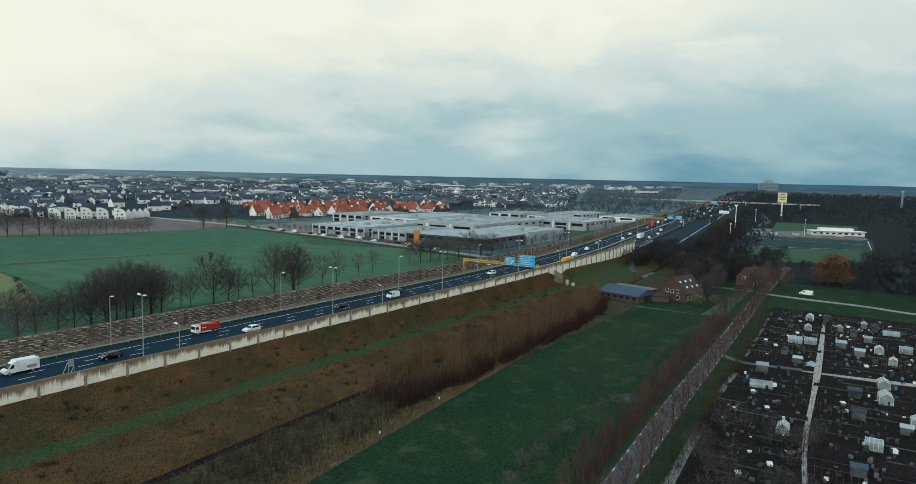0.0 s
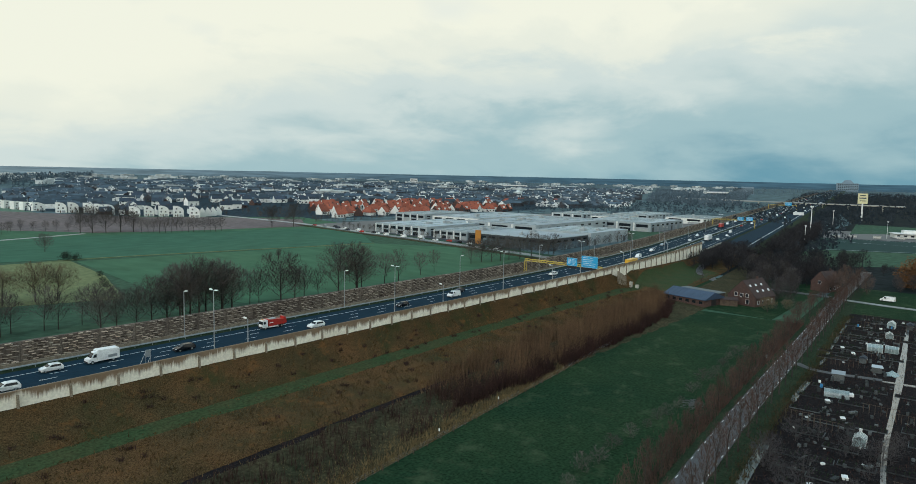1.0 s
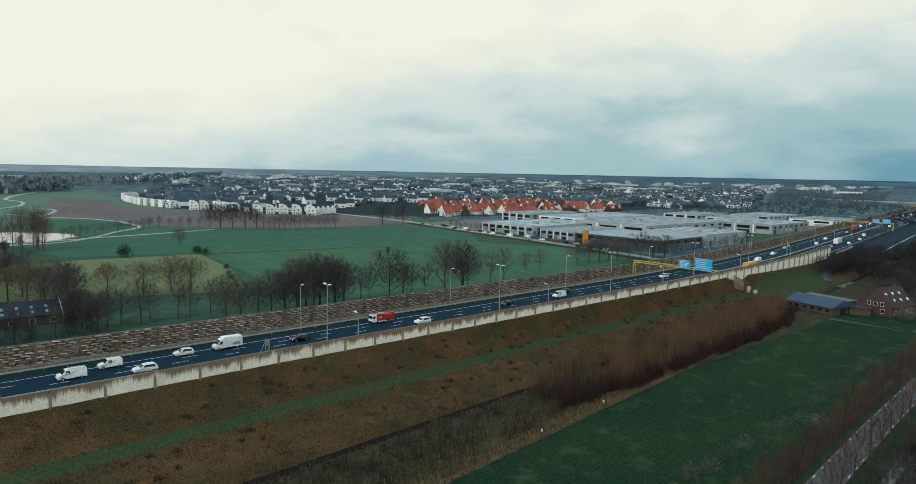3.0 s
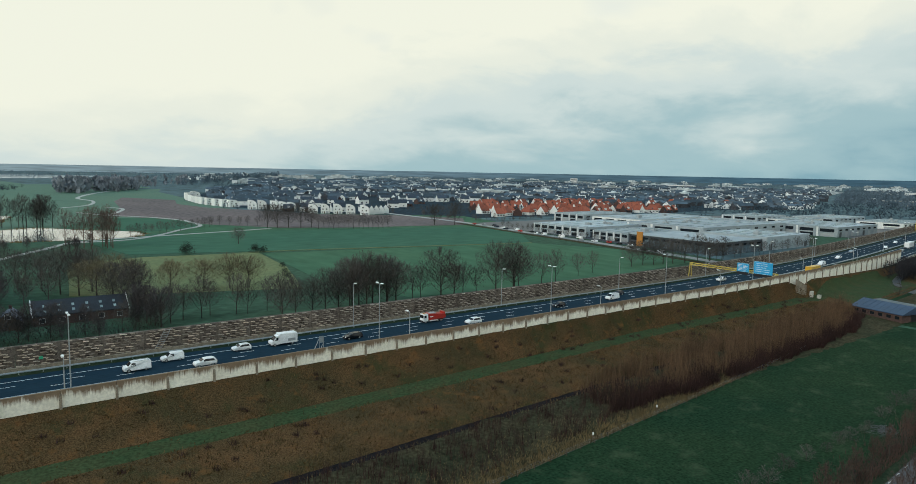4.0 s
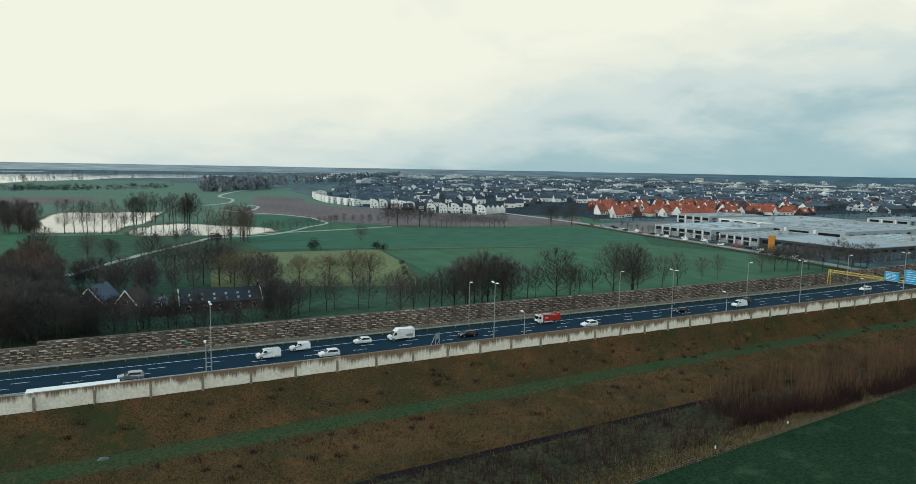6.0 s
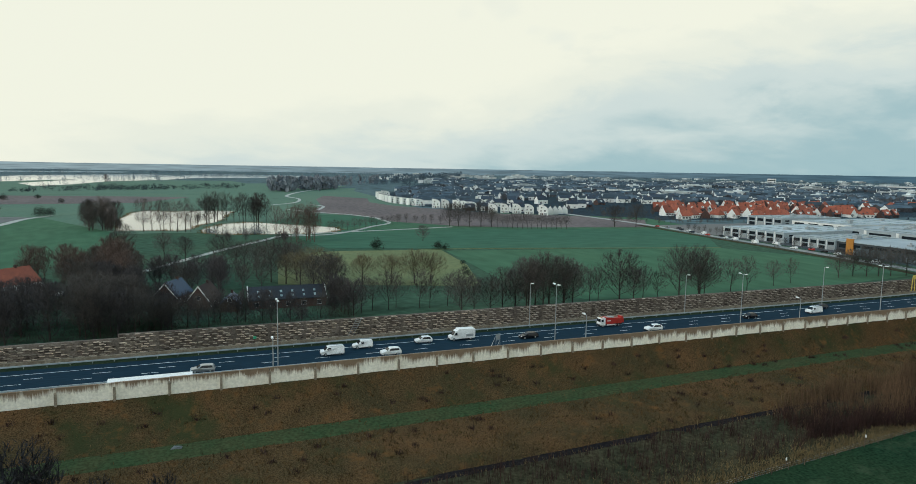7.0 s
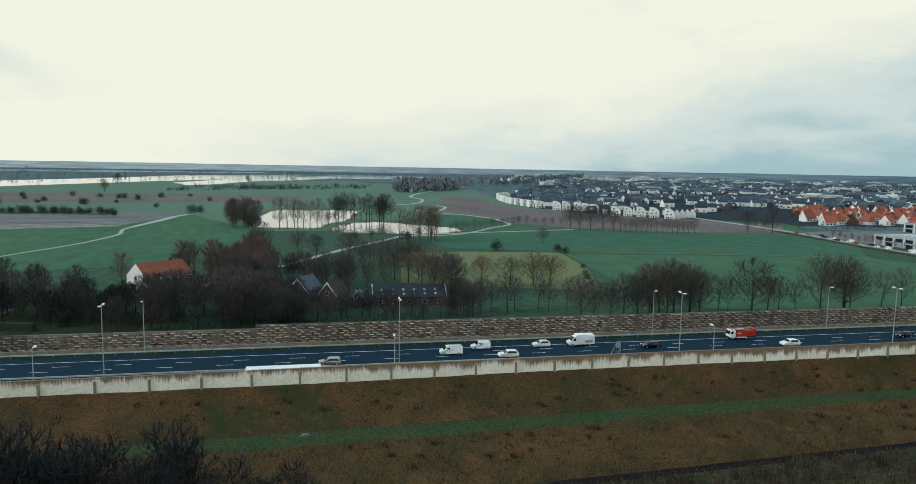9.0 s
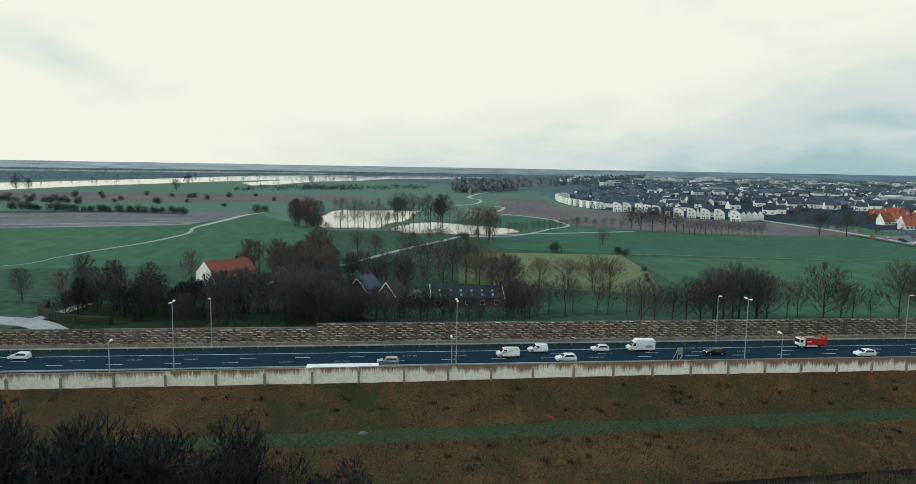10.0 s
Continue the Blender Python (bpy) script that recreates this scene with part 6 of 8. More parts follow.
wh = [white_house("white town house with a rounded roof", 8.5, "white town houses"), white_house("deep white town house with a rounded roof", 10.5, "white town houses")]
front = [(262.5, 724), (273, 722), (283, 712), (287, 696), (290, 680), (296, 640), (307, 634), (318, 627), (326, 614), (332, 595)]
for i, (x, y) in enumerate(front):
    turn = math.degrees(math.atan2(-y, -x)) + 4
    if i < 2:
        wh[i].matrix_basis = Matrix.Translation((x, y, 0.1)) @ Matrix.Rotation(radians(turn), 4, "Z")
    else:
        put(wh, x, y, turn, r, smin=0.93, smax=1.0)
row = [(257, 772), (253, 786), (250, 804), (248, 826), (247, 846), (248, 866), (250, 890), (253, 915), (256, 940), (268, 990), (276, 1010), (290, 1040)]
for x, y in row:
    t = put(wh, x, y, math.degrees(math.atan2(-y, -x)) + 24, r, smin=0.9, smax=0.97)
    t.scale = (0.9, 1.3, 0.82)
for x, y, turn in ((345, 604, -28), (353, 608, -28), (361, 612, -28), (369, 616, -28), (309, 664, -24)):
    one = house("pale row house with a steep dark roof", 9, 7, 4.6, 4.4, M_RENDER, M_ROOF_DARK, "pale row houses", far=True, wins=2)
    one.matrix_basis = Matrix.Translation((x, y, 0.1)) @ Matrix.Rotation(radians(turn - 90), 4, "Z")
dark = [house("white row house with a dark tiled roof", 13, 9, 5.2, 4.2, M_RENDER, M_ROOF_DARK, "dark-roofed town houses", far=True, wins=2), house("pale row house with a dark tiled roof", 16, 9, 5.2, 4.4, M_RENDER, M_ROOF_DARK, "dark-roofed town houses", far=True, wins=2), house("low brick house with a dark roof and dormer", 11, 10, 3.2, 5.0, M_BRICK, M_ROOF_DARK, "dark-roofed town houses", dormer=True, far=True, wins=2)]
count = 0
for row in range(12):
    base = 640 + row * 44
    n = 21
    for i in range(n):
        a = radians(-62 + 44 * i / (n - 1) + r.uniform(-0.5, 0.5))
        rr = base + r.uniform(-10, 10) + (60 if row % 2 else 0)
        x, y = -rr * math.sin(a), rr * math.cos(a)
        if x < 0.36 * y + 40 or (380 < x < 860 and y < 760) or y < 590 or (x < 400 and y < 640):
            continue
        if r.random() < 0.12:
            continue
        put(dark, x, y, r.choice((-30, -30, 60, -28, -33)) + (row * 7) % 40, r)
        count += 1
for k, (x, y) in enumerate(((430, 700), (448, 712), (466, 722))):
    dark[k].matrix_basis = Matrix.Translation((x, y, 0.1)) @ Matrix.Rotation(-0.5, 4, "Z")

mass("estate_gardens", "bare garden trees and hedges between the houses", light, [(x, y, h) for x, y, h in ((r.uniform(356, 470), r.uniform(500, 650), r.uniform(4, 8)) for _ in range(34)) if x > 345 + 0.16 * (y - 470)], 17, M_TWIG)
mass("estate_hedges", "low hedges and bare shrubs along the estate street", light, [(x, y, h) for x, y, h in ((r.uniform(384, 540), r.uniform(474, 520), r.uniform(2.5, 5)) for _ in range(46)) if x > 372 + 0.16 * (y - 470)], 18, M_TWIG)
# the town beyond: small roofs and white fronts, too many to count
rest, fronts, whites = Shape(), Shape(), Shape()
q = random.Random(8)
for _ in range(4200):
    x, y = polar(q, 1000, 2700, -72, -16)
    if x < 0.36 * y or y < 0.42 * x + 40 and x > 600 and y < 0.55 * x:
        continue
    if noise.noise((x * 0.004, y * 0.004, 2)) < -0.22:
        continue
    w, d, e, h = q.uniform(9, 26), q.uniform(8, 11), q.uniform(3, 6), q.uniform(2.5, 4.5)
    m = Matrix.Translation((x, y, 0)) @ Matrix.Rotation(q.choice((-0.5, 1.07, -0.6, 0.2)), 4, "Z")
    s = Shape().gable(-w / 2, -d / 2, w / 2, d / 2, e, h, 0.2, 0.2)
    rest.add([m @ Vector(p) for p in s.v], s.f)
    s = walls_gabled(w + 0.5, d, e, h)
    (whites if q.random() < 0.5 else fronts).add([m @ Vector(p) for p in s.v], s.f)
done = []
for _ in range(1500):
    y = q.uniform(742, 1300)
    x0 = float(np.interp(y, [742, 800, 850, 900, 1000, 1300], [280, 264, 262, 266, 290, 380])) + 8
    x = q.uniform(x0, 0.36 * y + 52)
    if any(abs(x - a) < 15 and abs(y - b) < 13 for a, b in done):
        continue
    done.append((x, y))
    w, d, e, h = q.uniform(11, 15), q.uniform(8, 9.5), q.uniform(3.5, 5.5), q.uniform(3.2, 4.6)
    m = Matrix.Translation((x, y, 0)) @ Matrix.Rotation(q.choice((-0.35, -0.4, 1.2)), 4, "Z")
    s = Shape().gable(-w / 2, -d / 2, w / 2, d / 2, e, h, 0.2, 0.2)
    rest.add([m @ Vector(p) for p in s.v], s.f)
    s = walls_gabled(w + 0.5, d, e, h)
    (whites if q.random() < 0.35 else fronts).add([m @ Vector(p) for p in s.v], s.f)
# far roofs blued and lifted, haze mixed into the tile colour
M_FAR_ROOF = mat("hazed_roofs", (0.040, 0.068, 0.094), (0.062, 0.082, 0.100), 0.01, 0.6, where=G, island=0.55)
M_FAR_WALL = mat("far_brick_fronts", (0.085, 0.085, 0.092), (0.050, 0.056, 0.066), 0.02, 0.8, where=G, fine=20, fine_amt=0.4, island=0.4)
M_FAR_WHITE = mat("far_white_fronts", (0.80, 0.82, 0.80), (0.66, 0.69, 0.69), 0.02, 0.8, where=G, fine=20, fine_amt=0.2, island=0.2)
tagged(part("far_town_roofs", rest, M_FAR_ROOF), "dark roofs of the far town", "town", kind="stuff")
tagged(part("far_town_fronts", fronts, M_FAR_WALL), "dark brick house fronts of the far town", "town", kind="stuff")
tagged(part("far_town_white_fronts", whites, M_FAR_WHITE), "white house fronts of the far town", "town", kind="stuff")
flat = Shape()
for _ in range(210):
    x, y = polar(q, 1300, 4500, -88, -14)
    if y < 0.27 * x + 60 or (x < 0.30 * y and y < 2400):
        continue
    w, d, h = q.uniform(18, 90), q.uniform(12, 40), q.uniform(5, 11)
    m = Matrix.Translation((x, y, 0)) @ Matrix.Rotation(q.uniform(-0.7, 0.7), 4, "Z")
    s = Shape().box(-w / 2, -d / 2, 0, w / 2, d / 2, h).box(-w * 0.2, -d * 0.2, h, w * 0.1, d * 0.2, h + 2.5)
    flat.add([m @ Vector(p) for p in s.v], s.f)
M_FAR_HALL = mat("far_halls", (0.55, 0.58, 0.57), (0.36, 0.40, 0.41), 0.01, 0.7, where=G, island=0.35)
tagged(part("far_halls", flat, M_FAR_HALL), "pale far halls and sheds", "sheds", kind="stuff")

# ---- warehouses ----


def warehouse(label, x0, y0, x1, y1, h, clad, bays=0, doors=0, name="warehouse", turn=0.0, units=3, glass=True):
    """A flat-roofed hall: walls, parapet roof, roof units, window bands and loading doors on its west and south sides."""
    cx, cy = (x0 + x1) / 2, (y0 + y1) / 2
    w, d = x1 - x0, y1 - y0
    t = thing(name, label, "warehouse", "warehouses beside the motorway", at=Matrix.Translation((cx, cy, 0.1)) @ Matrix.Rotation(radians(turn), 4, "Z"))
    part("wall", Shape().box(-w / 2, -d / 2, -0.3, w / 2, d / 2, h), clad, t)
    rf = part("roof", Shape().box(-w / 2 + 0.35, -d / 2 + 0.35, h, w / 2 - 0.35, d / 2 - 0.35, h + 0.12), M_METALROOF, t)
    pp = Shape()
    pp.box(-w / 2, -d / 2, h, w / 2, -d / 2 + 0.3, h + 0.45).box(-w / 2, d / 2 - 0.3, h, w / 2, d / 2, h + 0.45).box(-w / 2, -d / 2 + 0.3, h, -w / 2 + 0.3, d / 2 - 0.3, h + 0.45).box(w / 2 - 0.3, -d / 2 + 0.3, h, w / 2, d / 2 - 0.3, h + 0.45)
    part("parapet", pp, M_CLAD, rf)
    q = random.Random(int(x0 * 7 + y0))
    for _ in range(units):
        a, b = q.uniform(-0.35, 0.3) * w, q.uniform(-0.35, 0.3) * d
        part("roof_unit", Shape().box(a, b, h + 0.1, a + q.uniform(2, 5), b + q.uniform(2, 4), h + q.uniform(1.0, 2.0)).box(a + 0.4, b + 0.4, h + 0.1, a + 1.2, b + 1.2, h + 2.3), M_STEEL, rf)
    if w > 50:
        for i in range(5):
            a = -w * 0.4 + i * w * 0.2
            part("skylight", Shape().box(a, -d * 0.38, h + 0.1, a + 1.6, d * 0.38, h + 0.5), M_POLY, rf)
    for i in range(bays):
        y = -d / 2 + d * (i + 0.5) / bays
        b = part("window_band", Shape().box(-w / 2 - 0.05, y - d / bays * 0.34, h * 0.52, -w / 2 + 0.04, y + d / bays * 0.34, h * 0.84), M_GLASS, t, "dark window band")
        part("pier", Shape().box(-w / 2 - 0.5, y + d / bays * 0.42, 0, -w / 2, y + d / bays * 0.5, h), clad if clad is M_CLAD_DARK else M_WHITE, t)
        part("shopfront", Shape().box(-w / 2 - 0.05, y - d / bays * 0.34, 0.2, -w / 2 + 0.04, y + d / bays * 0.30, h * 0.38), M_GLASS if i % 2 else M_STEEL, t)
    for i in range(doors):
        x = -w / 2 + w * (i + 0.5) / doors
        part("loading_door", Shape().box(x - 1.8, -d / 2 - 0.06, 0, x + 1.8, -d / 2 + 0.03, 4.0), M_STEEL if i % 4 else M_CLAD_DARK, t)
        if glass:
            part("window_band", Shape().box(x - 2.4, -d / 2 - 0.05, h * 0.66, x + 2.4, -d / 2 + 0.03, h * 0.82), M_GLASS, t)
    return t


warehouse("long white business hall with columned glass front", 364, 326, 446, 380, 6.8, M_CLAD, 7, 6)
warehouse("low pale office hall beside the road", 363, 287, 420, 318, 6.0, M_CLAD, 5, 5)
dk = warehouse("dark glazed showroom with an orange corner panel", 352, 214, 402, 277, 7.2, M_CLAD_DARK, 8, 6, units=5)
M_SHOPGLASS = mat("reflecting_shop_glass", (0.30, 0.36, 0.40), (0.16, 0.20, 0.23), 0.35, 0.12, 0.0, 0.55, 6, 0.3)
for i in range(12):
    part("glass_panel", Shape().box(-25.12, -30.6 + 4.2 * i, 0.3, -25.0, -26.7 + 4.2 * i, 4.7), M_SHOPGLASS, dk, "reflecting shop window")
for i in range(9):
    part("glass_panel", Shape().box(-24.4 + 5.4 * i, -31.62, 0.3, -19.4 + 5.4 * i, -31.5, 4.4), M_SHOPGLASS, dk, "reflecting shop window")
part("corner_panel", Shape().box(-25.6, 21.0, 0, -24.9, 25.5, 9.4), M_CORTEN, dk, "tall orange corner panel")
warehouse("pale grey corner hall by the motorway", 405, 213, 462, 258, 8.0, M_CLAD, 0, 5, glass=False)
warehouse("broad pale hall with a flat roof", 428, 272, 546, 340, 8.4, M_CLAD, 3, 9, units=6)
warehouse("pale grey hall with loading doors", 548, 232, 622, 296, 7.6, M_CLAD, 4, 7, units=5)
warehouse("low white hall behind the others", 466, 356, 572, 410, 7.5, M_RENDER, 4, 7)
warehouse("white hall with a stepped roof", 470, 424, 540, 462, 7.5, M_CLAD, 4, 6)
warehouse("pale unit with a red door", 632, 304, 684, 334, 6.0, M_RENDER, 3, 5)
warehouse("white hall near the motorway bend", 636, 346, 694, 384, 6.5, M_CLAD, 3, 6)
warehouse("long pale hall beyond the yard", 700, 300, 770, 342, 6.0, M_CLAD, 3, 7)
warehouse("white storage hall beyond the yard", 690, 236, 752, 276, 6.0, M_RENDER, 2, 6)
plant(youngs, [(float(np.interp(y, [190, 230, 306, 378, 480], [322, 331, 343, 351, 366])) + 8.5 + r.uniform(-1, 1), y, r.uniform(4.5, 7)) for y in range(286, 420, 7)], 91)
plant(youngs, [(326 + 9 * i + r.uniform(-2, 2), 203 + 0.16 * i + r.uniform(-1, 1), r.uniform(7, 10)) for i in range(15)], 92)

# ---- farms ----
farm = house("white farmhouse with a red tiled roof", 18, 13, 4.4, 4.9, M_RENDER, M_ROOF_RED, name="farmhouse", wins=5)
farm.matrix_basis = Matrix.Translation((-61.2, 265, 0.1)) @ Matrix.Rotation(radians(43), 4, "Z")
barn = thing("dark_barn", "long dark house with two rows of roof windows", "barn", at=Matrix.Translation((28, 222, 0.1)))
part("wall", walls_gabled(24.6, 9, 2.8, 3.7), M_BRICK, barn)
brf = part("roof", Shape().gable(-12, -4.5, 12, 4.5, 2.7, 3.6, 0.4, 0.25), M_ROOF_BLACK, barn)
for s in (-1, 1):
    part("gable_trim", Shape().loft([(12.35 * s, -5.0, 2.7), (12.6 * s, -5.0, 2.7), (12.6 * s, 0, 6.9), (12.35 * s, 0, 6.9)], [(12.35 * s, -4.5, 2.7), (12.6 * s, -4.5, 2.7), (12.6 * s, 0, 6.3), (12.35 * s, 0, 6.3)]), M_WHITE, barn, "white gable trim")
for i in range(6):
    for j in range(2):
        z0, f = (4.0, 0.28) if j == 0 else (5.8, 0.60)
        y = -4.9 * (1 - f)
        z = 2.95 + 3.6 * f
        a = -9.6 + i * 3.6
        part("roof_window", Shape().loft([(a, y - 0.45, z - 0.36), (a + 0.7, y - 0.45, z - 0.36), (a + 0.7, y + 0.25, z + 0.20), (a, y + 0.25, z + 0.20)], [(a, y - 0.50, z - 0.26), (a + 0.7, y - 0.50, z - 0.26), (a + 0.7, y + 0.20, z + 0.30), (a, y + 0.20, z + 0.30)]), M_POLY, brf, "pale roof window")
for i in range(5):
    window(barn, -10 + 5 * i, -4.5, 0.7, 1.4, 1.3, "s")
cot = house("old house with a white barge board gable", 10, 8, 3.2, 4.5, M_BRICK, M_BLUEROOF, name="cottage", group="cottages in the farm wood")
cot.matrix_basis = Matrix.Translation((-6.9, 235.7, 0.1)) @ Matrix.Rotation(radians(62), 4, "Z")
part("barge_board", Shape().loft([(-5.5, -4.4, 2.7), (-5.35, -4.4, 2.7), (-5.35, 0, 7.6), (-5.5, 0, 7.6)], [(-5.5, -4.0, 2.7), (-5.35, -4.0, 2.7), (-5.35, 0, 7.1), (-5.5, 0, 7.1)]), M_WHITE, cot, "white barge board")
part("barge_board", Shape().loft([(-5.5, 0, 7.6), (-5.35, 0, 7.6), (-5.35, 4.4, 2.7), (-5.5, 4.4, 2.7)], [(-5.5, 0, 7.1), (-5.35, 0, 7.1), (-5.35, 4.0, 2.7), (-5.5, 4.0, 2.7)]), M_WHITE, cot, "white barge board")
window(cot, -5.4, -1.6, 0.9, 1.3, 1.4, "w"), window(cot, -5.4, 1.6, 0.9, 1.3, 1.4, "w")
cot2 = house("small house with a red-brown roof and white gable edge", 9, 7, 3.0, 4.6, M_BRICK, M_ROOF_BROWN, name="cottage", group="cottages in the farm wood")
cot2.matrix_basis = Matrix.Translation((2.6, 226.3, 0.1)) @ Matrix.Rotation(radians(66), 4, "Z")
part("barge_board", Shape().loft([(-5.0, -3.9, 2.7), (-4.85, -3.9, 2.7), (-4.85, 0, 7.7), (-5.0, 0, 7.7)], [(-5.0, -3.5, 2.7), (-4.85, -3.5, 2.7), (-4.85, 0, 7.2), (-5.0, 0, 7.2)]), M_WHITE, cot2, "white barge board")
part("barge_board", Shape().loft([(-5.0, 0, 7.7), (-4.85, 0, 7.7), (-4.85, 3.9, 2.7), (-5.0, 3.9, 2.7)], [(-5.0, 0, 7.2), (-4.85, 0, 7.2), (-4.85, 3.5, 2.7), (-5.0, 3.5, 2.7)]), M_WHITE, cot2, "white barge board")
cot3 = house("low outbuilding with a blue-grey roof", 8, 6, 2.4, 2.6, M_TIMBER, M_BLUEROOF, name="outbuilding", wins=2)
cot3.matrix_basis = Matrix.Translation((10.5, 220, 0.1)) @ Matrix.Rotation(radians(80), 4, "Z")

# south: sheet-roofed barn, farmhouse with roof lights, second house
bs = thing("stable_barn", "long low brick stable with a blue-grey sheet roof", "barn", at=Matrix.Translation((248.4, 86.8, 0.1)) @ Matrix.Rotation(radians(-104), 4, "Z"))
part("wall", walls_gabled(17, 12, 2.6, 2.2), M_BRICK, bs)
br = part("roof", Shape().gable(-8.5, -6, 8.5, 6, 2.5, 2.3, 0.5, 0.2), M_BLUEROOF, bs)
for i in range(9):
    part("roof_rib", Shape().loft([(-8 + 2 * i, -6.4, 2.7), (-7.9 + 2 * i, -6.4, 2.7), (-7.9 + 2 * i, 0, 5.0), (-8 + 2 * i, 0, 5.0)], [(-8 + 2 * i, -6.4, 2.8), (-7.9 + 2 * i, -6.4, 2.8), (-7.9 + 2 * i, 0, 5.08), (-8 + 2 * i, 0, 5.08)]), M_BLUEROOF, br)
for i in range(6):
    window(bs, -7.0 + 2.8 * i, -6, 1.0, 1.5, 1.0, "s", M_TIMBER)
part("door", Shape().box(8.48, -1.5, 0, 8.6, 1.5, 2.4), M_BLACK, bs)
shed = thing("lean_to", "small dark timber lean-to beside the stable", "shed", at=Matrix.Translation((252, 75, 0.1)) @ Matrix.Rotation(radians(-70), 4, "Z"))
part("wall", Shape().box(-3, -2, -0.2, 3, 2, 2.2), M_TIMBER, shed)
part("roof", Shape().loft([(-3.3, -2.3, 2.2), (3.3, -2.3, 2.2), (3.3, 2.3, 2.6), (-3.3, 2.3, 2.6)], [(-3.3, -2.3, 2.35), (3.3, -2.3, 2.35), (3.3, 2.3, 2.75), (-3.3, 2.3, 2.75)]), M_ROOF_BROWN, shed)
fh = house("brick farmhouse with a brown roof and many roof lights", 13, 11, 3.2, 6.0, M_BRICK, M_ROOF_BROWN, name="farmhouse", wins=4)
fh.matrix_basis = Matrix.Translation((262.2, 69.9, 0.1)) @ Matrix.Rotation(radians(-14), 4, "Z")
for i in range(6):
    f = 0.3 if i % 2 else 0.62
    y, z = -5.85 * (1 - f), 3.3 + 6.0 * f
    x = -5.2 + 1.9 * i
    part("roof_light", Shape().loft([(x, y, z - 0.1), (x + 0.9, y, z - 0.1), (x + 0.9, y + 0.6, z + 0.55), (x, y + 0.6, z + 0.55)], [(x, y - 0.08, z + 0.06), (x + 0.9, y - 0.08, z + 0.06), (x + 0.9, y + 0.52, z + 0.71), (x, y + 0.52, z + 0.71)]), M_LIGHT, fh, "bright roof light")
window(fh, -6.9, -2.4, 0.9, 1.2, 1.4, "w"), window(fh, -6.9, 2.4, 0.9, 1.2, 1.4, "w"), window(fh, -6.9, -2.2, 3.3, 1.0, 1.3, "w"), window(fh, -6.9, 2.2, 3.3, 1.0, 1.3, "w")
yard = thing("flat_shed", "long low flat-roofed grey shed behind the stable", "shed", at=Matrix.Translation((266, 90, 0.1)) @ Matrix.Rotation(radians(-104), 4, "Z"))
part("wall", Shape().box(-8.5, -3, -0.2, 8.5, 3, 2.0), M_TIMBER, yard)
part("roof", Shape().box(-8.8, -3.3, 2.0, 8.8, 3.3, 2.2), M_SHED, yard)
for x in (-6, -2, 2, 6):
    part("window", Shape().box(x - 0.7, -3.05, 0.8, x + 0.7, -2.98, 1.6), M_GLASS, yard)
h2 = house("brick house with a brown tiled roof by the lane", 9, 7.6, 3.8, 4.6, M_BRICK, M_ROOF_BROWN, name="lane_house", wins=3)
h2.matrix_basis = Matrix.Translation((318, 55, 0.1)) @ Matrix.Rotation(radians(-20), 4, "Z")

# ---- vehicles ----


def hull(profile, width, inset):
    """A car body: a side profile of (x, z), its points drawn in towards the middle by inset(z)."""
    return Shape().loft([(x, -(width / 2 - inset(z)), z) for x, z in profile], [(x, width / 2 - inset(z), z) for x, z in profile])


